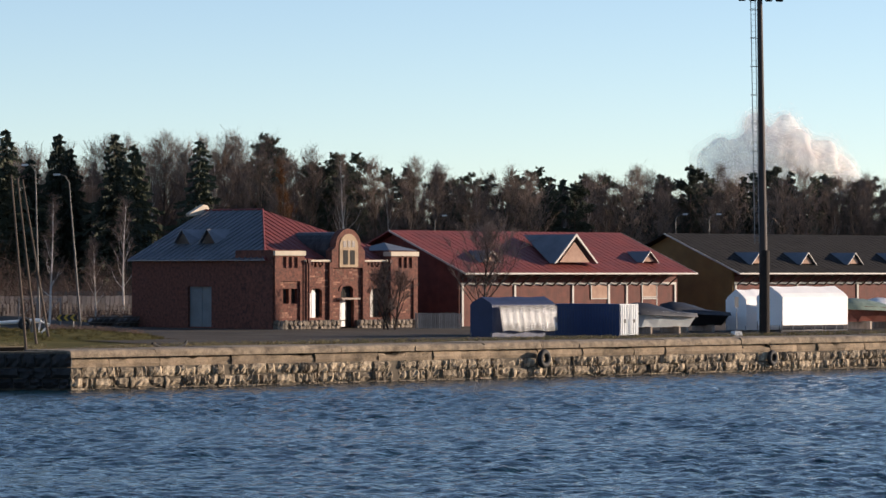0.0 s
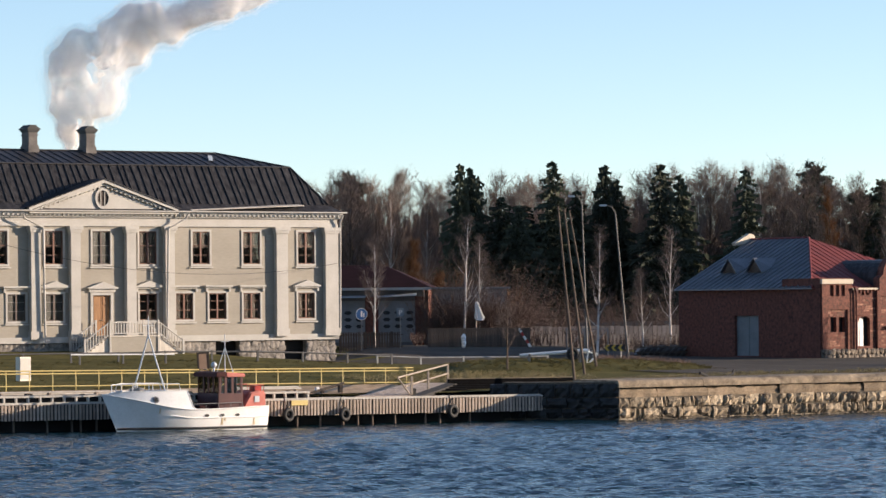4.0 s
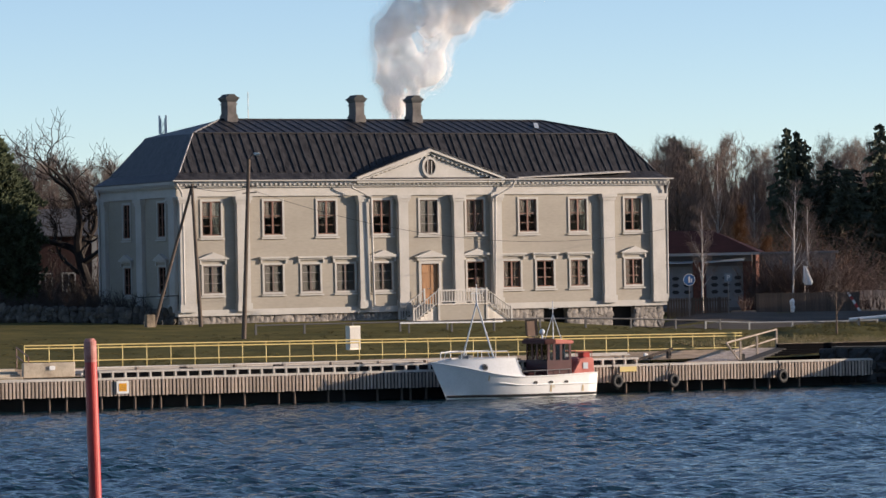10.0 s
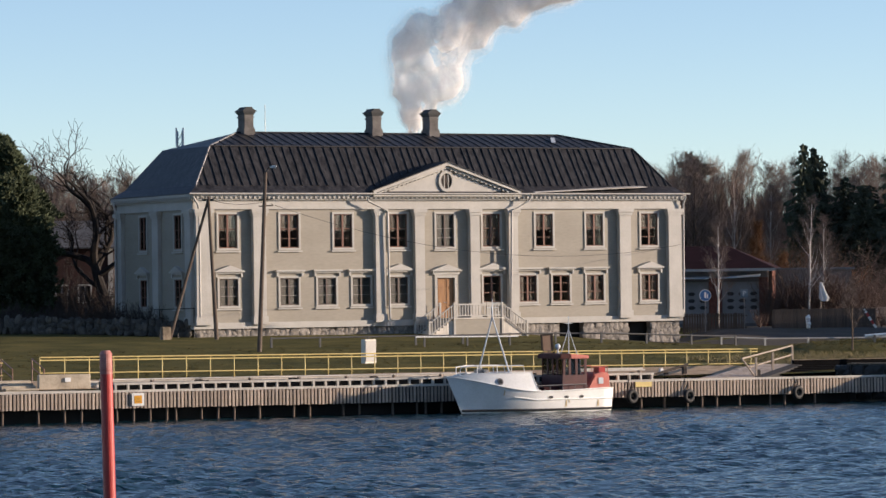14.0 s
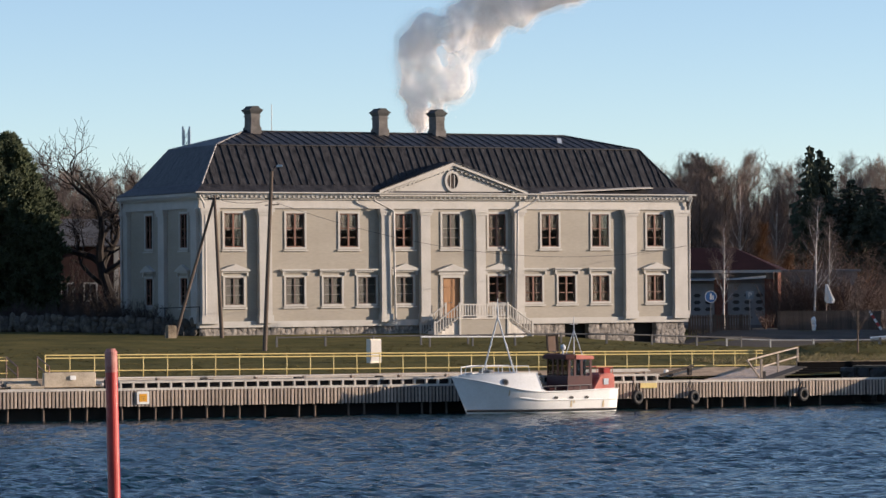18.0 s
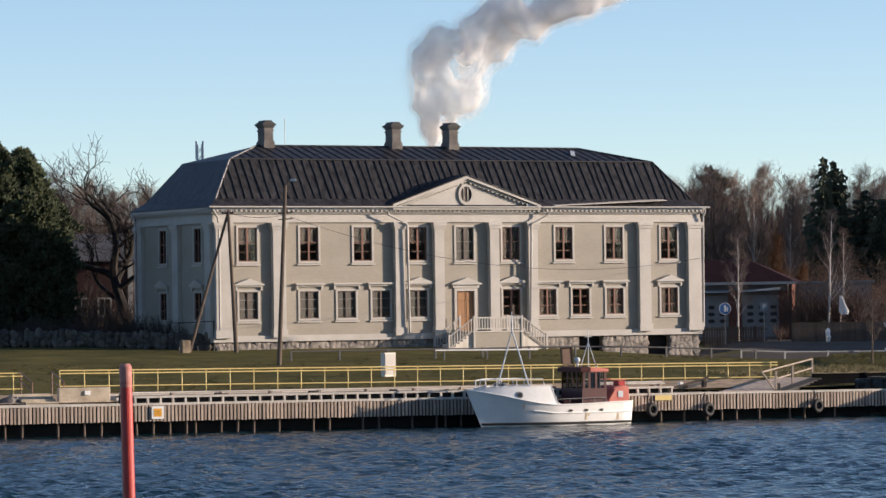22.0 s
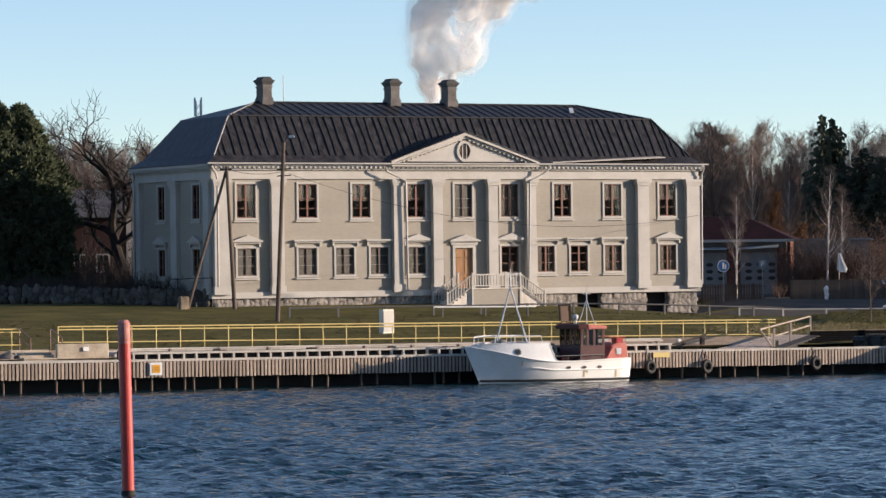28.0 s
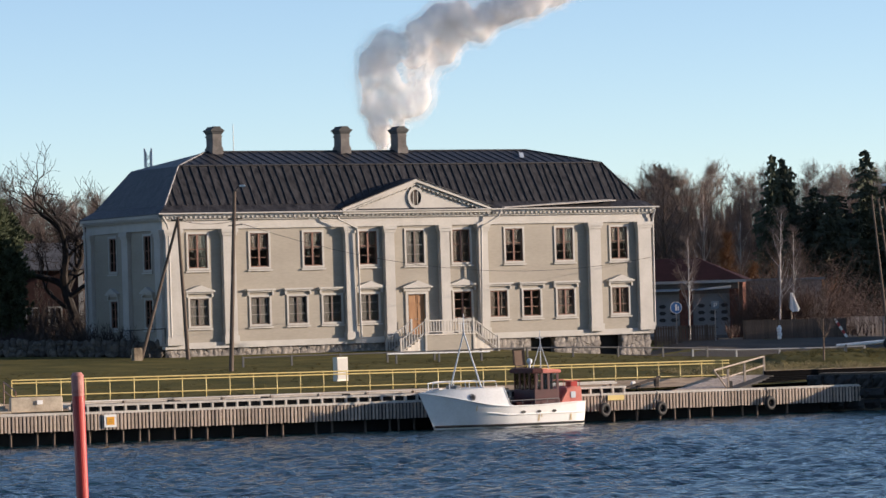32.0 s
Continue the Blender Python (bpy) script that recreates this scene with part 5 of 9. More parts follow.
# ---- trees ----
def limb_tree(seed, h, spread, first, limbs, twigs, lean=0.05, upward=0.9, gnarl=0.15, twig_len=1.0, thin=1.0):
    """Trunk and crown of a bare broad-leaved tree, as two bmeshes: a tapered trunk, limbs that rise into a domed crown and fork into ever finer twigs."""
    rnd = random.Random(seed)
    trunk, crown = bmesh.new(), bmesh.new()
    base_r = (0.0095 * h + 0.04) * min(1.0, thin + 0.1)
    pts = [Vector((0, 0, -0.3))]
    d = Vector((rnd.uniform(-lean, lean), rnd.uniform(-lean, lean), 1)).normalized()
    n = 10
    for i in range(n):
        d = (d + Vector((rnd.uniform(-gnarl, gnarl), rnd.uniform(-gnarl, gnarl), 0.3)) * 0.5).normalized()
        pts.append(pts[-1] + d * h * 0.93 / n)
    for i in range(n):
        tube(trunk, pts[i], pts[i + 1], base_r * (1 - i / n) + 0.014, base_r * (1 - (i + 1) / n) + 0.014, 7, i == 0)

    def bend(p, way, length, steps, wob, lift):
        out = [p]
        for _ in range(steps):
            way = (way + Vector((rnd.uniform(-wob, wob), rnd.uniform(-wob, wob), rnd.uniform(-wob, wob) + lift))).normalized()
            out.append(out[-1] + way * length / steps)
        return out, way

    def hair(p, q, r):
        w = (q - p).orthogonal().normalized() * r
        u = (q - p).normalized().cross(w)
        v = [crown.verts.new(c) for c in (p + w, p - w * 0.5 + u * 0.87, p - w * 0.5 - u * 0.87, q)]
        for t in ((0, 1, 3), (1, 2, 3), (2, 0, 3)):
            crown.faces.new([v[c] for c in t])

    for i in range(limbs):
        f = first + (1 - first) * (i + rnd.random()) / limbs * 0.98
        k = min(n - 1, int(f * n))
        p = pts[k].lerp(pts[k + 1], f * n - k)
        a = rnd.uniform(0, 6.283)
        g = (f - first) / (1 - first)
        reach = spread * (0.72 + 0.5 * math.sin(math.pi * min(1.0, 0.25 + g)) - 0.42 * g * g) * rnd.uniform(0.7, 1.1)
        way = Vector((math.cos(a), math.sin(a), upward * rnd.uniform(0.6, 1.2) * (1 + 0.9 * g))).normalized()
        path, _ = bend(p, way, reach, 5, 0.2, 0.10 + 0.06 * upward)
        r = base_r * (1 - f) * 0.34 + 0.018 * thin
        for j in range(5):
            tube(trunk, path[j], path[j + 1], r * (1 - j / 5.6), r * (1 - (j + 1) / 5.6), 5, False)
        for _ in range(twigs):
            g = rnd.uniform(0.12, 1.0) * 4.999
            q = path[int(g)].lerp(path[int(g) + 1], g % 1)
            w2 = (way * 0.7 + Vector((rnd.uniform(-1, 1), rnd.uniform(-1, 1), rnd.uniform(-0.1, 1.1)))).normalized()
            sub, w2 = bend(q, w2, (0.35 + reach * rnd.uniform(0.16, 0.36)) * twig_len, 2, 0.25, 0.12)
            for j in range(2):
                tube(crown, sub[j], sub[j + 1], 0.017 * thin * (1 - j * 0.35), 0.010 * thin, 3, False)
            for _ in range(7):
                e = sub[0].lerp(sub[2], rnd.uniform(0.2, 1.0))
                w3 = (w2 * 0.8 + Vector((rnd.uniform(-1, 1), rnd.uniform(-1, 1), rnd.uniform(-0.3, 0.9)))).normalized()
                o = e + w3 * rnd.uniform(0.35, 0.85) * twig_len
                hair(e, o, 0.0125 * thin)
                for _ in range(2):
                    c = e.lerp(o, rnd.uniform(0.25, 0.95))
                    hair(c, c + (w3 + Vector((rnd.uniform(-0.8, 0.8), rnd.uniform(-0.8, 0.8), rnd.uniform(-0.5, 0.6)))) * rnd.uniform(0.2, 0.5) * twig_len, 0.0085 * thin)
    return trunk, crown


def spruce_tree(seed, h, width, first=0.06, pine=False):
    """A conifer: whorls of drooping boughs, each a spine with many needled sprigs."""
    rnd = random.Random(seed)
    trunk, crown = bmesh.new(), bmesh.new()
    r0 = 0.011 * h + 0.04
    tube(trunk, (0, 0, -0.3), (0, 0, h * 0.97), r0, 0.02, 8)
    z = h * first
    while z < h * 0.985:
        f = (z - h * first) / (h * (1 - first))
        reach = width * ((1 - f) ** 0.72 * 0.97 + 0.03) * rnd.uniform(0.72, 1.18)
        if pine:
            reach = width * math.sin(math.pi * min(1, 0.15 + 0.74 * f)) ** 0.7 * rnd.uniform(0.6, 1.1)
        n = max(4, int(11 * (1 - f * 0.55)))
        a0 = rnd.uniform(0, 6.28)
        for i in range(n):
            a = a0 + 6.283 * i / n + rnd.uniform(-0.25, 0.25)
            L = reach * rnd.uniform(0.65, 1.15)
            out = Vector((math.cos(a), math.sin(a), 0))
            droop = (0.30 if pine else -0.42) + rnd.uniform(-0.16, 0.16)
            p0 = Vector((0, 0, z + rnd.uniform(-0.02, 0.02) * h))
            p1 = p0 + out * L * 0.6 + Vector((0, 0, droop * L * 0.6))
            p2 = p0 + out * L + Vector((0, 0, (droop + 0.10) * L))
            side = Vector((-out.y, out.x, 0))
            tube(crown, p0, p1, 0.05, 0.04, 3, False)
            tube(crown, p1, p2, 0.05, 0.015, 3, False)
            m = max(4, int(L * (9 if pine else 6.5)))
            for k in range(m):
                g = (k + 0.5) / m
                q = p0.lerp(p1, g / 0.6) if g < 0.6 else p1.lerp(p2, (g - 0.6) / 0.4)
                s = rnd.choice((-1, 1))
                tip = q + side * s * L * 0.34 * (1.15 - g) * rnd.uniform(0.5, 1.2) + out * 0.22 * L * rnd.random() + Vector((0, 0, rnd.uniform(-0.75, 0.10) * (1 if not pine else -0.6)))
                wide = rnd.uniform(0.10, 0.19) if pine else rnd.uniform(0.13, 0.25)
                up = Vector((0, 0, wide))
                v = [crown.verts.new(c) for c in (q - out * wide, q + out * wide, q - up * 1.5, tip)]
                for t in ((0, 1, 3), (1, 2, 3), (2, 0, 3), (0, 2, 1)):
                    crown.faces.new([v[c] for c in t])
        z += h * (0.021 if not pine else 0.026) * rnd.uniform(0.8, 1.2)
    return trunk, crown


def round_pine(seed, h, width):
    """A dense old pine: a lobed rounded crown of many needle clumps on a straight trunk with boughs."""
    rnd = random.Random(seed)
    trunk, crown = bmesh.new(), bmesh.new()
    tube(trunk, (0, 0, -0.3), (0, 0, h * 0.93), 0.012 * h + 0.05, 0.03, 8)

    def skin(f, a):
        r = width * math.sin(math.pi * (0.2 + 0.8 * f)) ** 0.55 if f < 1 else 0
        return r * (0.84 + 0.55 * noise.noise((math.cos(a) * 2.3, math.sin(a) * 2.3, f * h * 0.55 + seed)))

    for _ in range(46):
        f, a = rnd.uniform(0.0, 0.92), rnd.uniform(0, 6.283)
        z, r = h * (0.05 + 0.95 * f), skin(f, a) * 0.85
        tube(trunk, (0, 0, z - 0.1 * r), (math.cos(a) * r, math.sin(a) * r, z + 0.12 * r), 0.06, 0.02, 4, False)
    for i in range(3000):
        f, a = rnd.random() ** 0.9, rnd.uniform(0, 6.283)
        deep = rnd.uniform(0.8, 1.02) if i > 700 else rnd.uniform(0.3, 0.8)
        r = skin(f, a) * deep
        p = Vector((math.cos(a) * r, math.sin(a) * r, h * (0.05 + 0.95 * f)))
        out = Vector((math.cos(a), math.sin(a), 0.25 + 1.1 * f))
        size = rnd.uniform(0.26, 0.46) if i > 700 else rnd.uniform(0.5, 0.8)
        for _ in range(6):
            way = (out * 0.75 + Vector((rnd.uniform(-1, 1), rnd.uniform(-1, 1), rnd.uniform(-0.8, 1)))).normalized()
            u = way.orthogonal().normalized() * size * 0.3
            w = way.cross(u)
            v = [crown.verts.new(c) for c in (p + u, p - u * 0.5 + w * 0.8, p - u * 0.5 - w * 0.8, p + way * size)]
            for t in ((0, 1, 3), (1, 2, 3), (2, 0, 3)):
                crown.faces.new([v[c] for c in t])
    return trunk, crown


def needle_clump(crown, rnd, p, out, size, n=6):
    """A tuft of pointed sprigs round p."""
    for _ in range(n):
        way = (out * 0.6 + Vector((rnd.uniform(-1, 1), rnd.uniform(-1, 1), rnd.uniform(-0.7, 1)))).normalized()
        u = way.orthogonal().normalized() * size * 0.28
        w = way.cross(u)
        v = [crown.verts.new(c) for c in (p + u, p - u * 0.5 + w * 0.8, p - u * 0.5 - w * 0.8, p + way * size)]
        for t in ((0, 1, 3), (1, 2, 3), (2, 0, 3)):
            crown.faces.new([v[c] for c in t])


def tall_pine(seed, h, width):
    """A forest pine: a long bare trunk and an uneven crown of needled boughs."""
    rnd = random.Random(seed)
    trunk, crown = bmesh.new(), bmesh.new()
    tube(trunk, (0, 0, -0.3), (0, 0, h * 0.96), 0.009 * h + 0.04, 0.03, 8)
    for i in range(34):
        f = (i + rnd.random()) / 34
        z = h * (0.46 + 0.53 * f)
        reach = width * (0.35 + 0.65 * math.sin(math.pi * min(1.0, 0.2 + 0.82 * f)) ** 0.8) * rnd.uniform(0.55, 1.1) * (1.0 if f < 0.93 else 0.4)
        a = rnd.uniform(0, 6.283)
        out = Vector((math.cos(a), math.sin(a), rnd.uniform(0.1, 0.5)))
        tip = Vector((0, 0, z)) + out * reach
        tube(trunk, (0, 0, z), tip, 0.05, 0.015, 4, False)
        for _ in range(int(14 + 16 * reach)):
            k = rnd.uniform(0.25, 1.08)
            q = Vector((0, 0, z)).lerp(tip, k) + Vector((rnd.uniform(-0.4, 0.4), rnd.uniform(-0.4, 0.4), rnd.uniform(-0.2, 0.35)))
            needle_clump(crown, rnd, q, Vector((out.x, out.y, 0.6)), rnd.uniform(0.22, 0.42), 5)
    return trunk, crown


def gnarled_tree(seed, first, radius, limbs, levels=5):
    """Trunk and crown of an old oak: a leaning trunk, a few heavy crooked limbs, and twigs that fork again and again."""
    rnd = random.Random(seed)
    trunk, crown = bmesh.new(), bmesh.new()

    def grow(p, way, length, r, level):
        steps = 5
        for i in range(steps):
            way = (way + Vector((rnd.uniform(-0.42, 0.42), rnd.uniform(-0.42, 0.42), rnd.uniform(-0.26, 0.32)))).normalized()
            q = p + way * length / steps
            tube(trunk if level < 4 else crown, p, q, max(0.018, r * (1 - 0.1 * i)), max(0.014, r * (1 - 0.1 * (i + 1))), 7 if level < 3 else 4, False)
            if level < levels and i in (1, 2, 3) and rnd.random() < (0.6 if level < 3 else 0.85):
                grow(q, fork(way, 1.0), length * rnd.uniform(0.4, 0.65), r * 0.42, level + 1)
            p = q
        if level < levels:
            for _ in range(2):
                grow(p, fork(way, 0.7), length * rnd.uniform(0.55, 0.8), r * rnd.uniform(0.42, 0.55), level + 1)

    def fork(way, wide):
        a = rnd.uniform(0, 6.283)
        return (way + Vector((math.cos(a) * wide, math.sin(a) * wide, rnd.uniform(-0.15, 0.4)))).normalized()

    p = Vector((0, 0, -0.3))
    way = Vector((-0.10, 0, 1)).normalized()
    tops = []
    for i in range(6):
        q = p + way * first / 6
        tube(trunk, p, q, radius * (1 - 0.05 * i), radius * (1 - 0.05 * (i + 1)), 9, i == 0)
        way = (way + Vector((-0.13 + 0.05 * i, rnd.uniform(-0.1, 0.1), 0))).normalized()
        p = q
        tops.append(q)
    for at, x, y, z, length, r in limbs:
        grow(tops[at], Vector((x, y, z)).normalized(), length, radius * r, 1)
    return trunk, crown


def stand(name, made, bark, leaf, m, label, group, parts=("trunk", "crown")):
    t = thing(name, m, label, "tree", group)
    part(parts[0], made[0], bark, t)
    part(parts[1], made[1], leaf, t)
    return t


BARE = [stand("bare_tree", limb_tree(100 + i, h, w, f, l, tw, thin=0.95, gnarl=0.1, upward=1.0), M_BARK, M_TWIG, on_ground(0, 430 + 6 * i), "tall leafless brown deciduous tree in the wood", "trees of the wood")
        for i, (h, w, f, l, tw) in enumerate(((18, 5.8, 0.30, 30, 8), (17, 5.0, 0.34, 28, 8), (19, 6.2, 0.28, 32, 8), (15, 5.4, 0.26, 28, 8), (16, 4.8, 0.36, 28, 8)))]
BIRCH = [stand("birch", limb_tree(140 + i, h, w, 0.32, 28, 8, 0.03, 1.3, 0.06, 0.9, 0.7), M_BIRCH, M_TWIG, on_ground(10, 430 + 6 * i), "slender leafless birch with a white trunk", "birches at the wood's edge")
         for i, (h, w) in enumerate(((17, 2.7), (15, 2.4), (18, 3.0)))]
SPRUCE = [stand("spruce", spruce_tree(170 + i, h, w), M_BARK, M_NEEDLE, on_ground(20, 430 + 6 * i), "dark pointed spruce in the wood", "spruces of the wood")
          for i, (h, w) in enumerate(((19, 4.9), (18, 4.4), (17, 5.0), (15, 4.0)))]
PINE = [stand("pine", tall_pine(190 + i, h, w), M_BARK, M_NEEDLE, on_ground(30, 430 + 6 * i), "dark pine with a bare trunk and uneven crown", "pines of the wood")
        for i, (h, w) in enumerate(((17, 2.7), (16, 2.3), (18, 3.0)))]


def crown_line(x):
    """Height of the wood's tops over its ground, along its front."""
    return 18.0 + 1.4 * smooth_step(54, 64, x) - 2.9 * smooth_step(78, 100, x) - 1.0 * smooth_step(28, 20, x)


def build_wood():
    rnd = random.Random(77)
    for x, h in ((38.8, 0.96), (40.5, 0.97), (42.5, 0.92), (44.3, 0.82), (46.0, 0.80), (47.6, 0.78), (50.3, 1.04), (52.6, 0.95), (55.3, 0.98), (57.0, 0.96), (61.2, 0.99), (63.3, 0.98), (71.0, 0.96), (88.5, 0.8), (106.0, 0.86), (113.5, 0.84), (116.2, 0.8),
                 (118.8, 0.86), (123.0, 0.8), (127.0, 0.76), (133.0, 0.82), (136.0, 0.78), (140.5, 0.8), (144.0, 0.82), (149.0, 0.9), (153.0, 0.84), (158.0, 0.85)):
        src = SPRUCE[int(x * 7) % 4]
        t = copy_thing(src, on_ground(x * 0.942 + rnd.uniform(-0.8, 0.8), 376 + (26 if x > 80 else 0) + rnd.uniform(-3, 3), rnd.uniform(0, 360)))
        k = h * 18.0 * rnd.uniform(0.93, 1.05) / (19, 18, 17, 15)[int(x * 7) % 4]
        slim = 0.74 if x < 43 else 1.25 if x < 48 else 1.0
        t.scale = (k * slim * rnd.uniform(0.95, 1.2), k * slim * rnd.uniform(0.95, 1.2), k)
    for row, (y, gap) in enumerate(((386, 3.4), (398, 2.8), (411, 2.6), (424, 2.8))):
        x = -58.0 + row
        while x < 172:
            if x > 14 or x < -14:
                hh = crown_line(x) * rnd.uniform(0.82, 1.0) * (0.97, 1, 1.02, 1.0)[row]
                if rnd.random() < 0.26 and row < 2:
                    k = rnd.randrange(3)
                    t = copy_thing(BIRCH[k], on_ground(x, y + rnd.uniform(-4, 4), rnd.uniform(0, 360)))
                    s = hh / (17, 15, 18)[k] * 0.97
                elif x > 78 and rnd.random() < (0.12, 0.55, 0.6, 0.5)[row]:
                    k = rnd.randrange(3)
                    t = copy_thing(PINE[k], on_ground(x, y + rnd.uniform(-4, 4), rnd.uniform(0, 360)))
                    s = hh / (17, 16, 18)[k] * 0.98
                elif rnd.random() < (0.06 if x < 80 else (0.0, 0.15, 0.3, 0.3)[row]):
                    k = rnd.randrange(4)
                    t = copy_thing(SPRUCE[k] if x > 46 else BARE[k], on_ground(x, y + rnd.uniform(-4, 4), rnd.uniform(0, 360)))
                    s = hh / ((19, 18, 17, 15) if x > 46 else (18, 17, 19, 15))[k] * 0.92
                else:
                    k = rnd.randrange(5)
                    t = copy_thing(BARE[k], on_ground(x, y + rnd.uniform(-4, 4), rnd.uniform(0, 360)))
                    s = hh / (18, 17, 19, 15, 16)[k]
                t.scale = (s * rnd.uniform(0.9, 1.15), s * rnd.uniform(0.9, 1.15), s)
            x += gap * rnd.uniform(0.7, 1.3)
    # undergrowth and the deep of the wood, too dense to count
    bm = bmesh.new()
    for i in range(5200):
        x = rnd.uniform(-70, 180)
        y = 378 + 60 * rnd.random()
        z = ground_z(x, y)
        h = rnd.uniform(1.5, 5.0) if y < 395 else rnd.uniform(4, 12)
        p = Vector((x, y, z + rnd.uniform(0, 0.3) * h))
        tube(bm, p, p + Vector((rnd.uniform(-1, 1), rnd.uniform(-0.5, 0.5), h * 0.7)), 0.06, 0.01, 3, False)
        for _ in range(2):
            q = p + Vector((0, 0, h * rnd.uniform(0.1, 0.6)))
            tube(bm, q, q + Vector((rnd.uniform(-1.6, 1.6), rnd.uniform(-0.8, 0.8), rnd.uniform(0.5, 2.0))), 0.04, 0.008, 3, False)
    tagged(part("undergrowth", bm, M_TWIG, None, "brown leafless undergrowth deep in the wood"), category="bushes", kind="stuff")
    bm = bmesh.new()
    for i in range(260):
        x = -90 + i
        for y, h in ((424, 10.5), (432, 13), (441, 14.5), (455, 15.5)):
            for _ in range(2):
                xx, z = x + rnd.uniform(-0.8, 0.8), ground_z(x, y)
                hh = h * rnd.uniform(0.7, 1.05) * (1 - 0.12 * smooth_step(80, 100, x))
                w = rnd.uniform(0.5, 1.0)
                low = [bm.verts.new((xx + w * math.cos(a), y + w * math.sin(a), z - 1)) for a in (0.3, 2.4, 4.5)]
                mid = [bm.verts.new((xx + 1.2 * w * math.cos(a + 0.5), y + w * math.sin(a + 0.5), z + hh * rnd.uniform(0.55, 0.8))) for a in (0.3, 2.4, 4.5)]
                tip = bm.verts.new((xx + rnd.uniform(-0.5, 0.5), y, z + hh))
                for k in range(3):
                    bm.faces.new([low[k], low[(k + 1) % 3], mid[(k + 1) % 3], mid[k]])
                    bm.faces.new([mid[k], mid[(k + 1) % 3], tip])
    tagged(part("far_wood", bm, M_DARKTWIG, None, "dim brown thicket deep in the wood"), category="trees", kind="stuff")


build_wood()


# ---- things on and behind the timber quay ----
def build_railing(name, x0, x1, q, z, gap, drop):
    r = thing(name, QUAY, "yellow painted steel railing with two rails", "railing", "quay railings")
    for dz in (1.02, 0.86, 0.18):
        bm = bmesh.new()
        tube(bm, (x0, q, z + dz), (x1, q, z - drop + dz), 0.035 if dz > 0.5 else 0.03)
        part("rail", bm, M_YELLOW, r)
    post = bmesh.new()
    tube(post, (0, 0, -0.45), (0, 0, 1.02), 0.03)
    post = mesh_of(post, M_YELLOW, True)
    x = x0
    while x <= x1 + 0.01:
        part("post", post, None, r, at=pose(x, q, z - drop * (x - x0) / (x1 - x0)))
        x += gap
    return r


build_railing("railing", 4.7, 47.6, 8.0, 2.22, 1.37, 0.18)
build_railing("railing", -28.0, 2.65, 8.0, 2.22, 1.37, 0.1)


def build_bench():
    b = thing("quay_bench", QUAY, "long pale plank bench along the boardwalk", "bench")
    for y in (3.6, 3.86):
        for i in range(9):
            bm = bmesh.new()
            x = 6.8 + i * 2.75
            box(bm, x, x + 2.72, y, y + 0.22, 2.05, 2.11)
            part("seat_plank", bm, M_DECK, b)
    for i in range(10):
        bm = bmesh.new()
        x = 6.9 + i * 2.75
        box(bm, x - 0.06, x + 0.06, 3.62, 4.0, 1.5, 2.05)
        part("leg", bm, M_PLANK, b)
    for y, z in ((2.75, 1.72), (3.1, 1.84), (4.4, 2.0)):
        s = thing("timber_step", QUAY, "long weathered timber step", "step", "timber steps")
        for i in range(8):
            bm = bmesh.new()
            box(bm, 6.4 + i * 3.2, 9.58 + i * 3.2, y, y + 0.26, 1.4, z)
            part("beam", bm, M_DECK, s)


build_bench()


def build_low_wall():
    w = thing("retaining_wall", QUAY, "low stained concrete retaining wall with a white lamp", "wall")
    bm = bmesh.new()
    box(bm, 3.2, 6.0, 2.9, 3.2, 1.3, 2.42)
    bmesh.ops.bevel(bm, geom=bm.edges[:], offset=0.03, segments=1, affect="EDGES")
    part("panel", bm, M_PALECONC, w)
    bm = bmesh.new()
    box(bm, 4.6, 4.9, 2.82, 2.895, 2.03, 2.25)
    part("reflector", bm, M_WHITEPAINT, w, "small white marker plate")
    s = thing("stone_steps", QUAY, "broad pale stone steps down to the boardwalk", "steps")
    for i in range(4):
        bm = bmesh.new()
        box(bm, 1.35 - 0.1 * i, 3.12, 2.65 + 0.5 * i, 3.2 + 0.5 * i, 1.3, 1.72 + 0.13 * i)
        bmesh.ops.bevel(bm, geom=bm.edges[:], offset=0.02, segments=1, affect="EDGES")
        part("tread", bm, M_PALECONC, s)
    for x in (2.56, 4.27):
        h = thing("step_handrail", QUAY, "dark sloping steel handrail beside the steps", "handrail", "step handrails")
        bm = bmesh.new()
        pipe(bm, [(x, 8.0, 3.18), (x - 0.2, 5.0, 2.7), (x - 0.2, 5.0, 1.9)], 0.035)
        pipe(bm, [(x, 8.0, 2.7), (x - 0.2, 5.0, 2.25)], 0.03)
        tube(bm, (x, 8.0, 1.8), (x, 8.0, 3.18), 0.035)
        part("rail", bm, M_SASH, h)
    for x0, w2, h2 in ((0.7, 1.1, 0.45), (1.6, 0.8, 0.35)):
        r = thing("boulder", QUAY @ pose(x0, 3.6, 1.55), "grey boulder beside the steps", "rock", "boulders by the steps")
        bm = bmesh.new()
        bmesh.ops.create_icosphere(bm, subdivisions=2, radius=0.5)
        for v in bm.verts:
            v.co *= 1 + 0.3 * noise.noise(v.co * 3 + Vector((x0, 0, 0)))
            v.co.x *= w2
            v.co.z = v.co.z * h2 * 1.6 + 0.1
        part("stone", bm, M_FIELDSTONE, r)


build_low_wall()


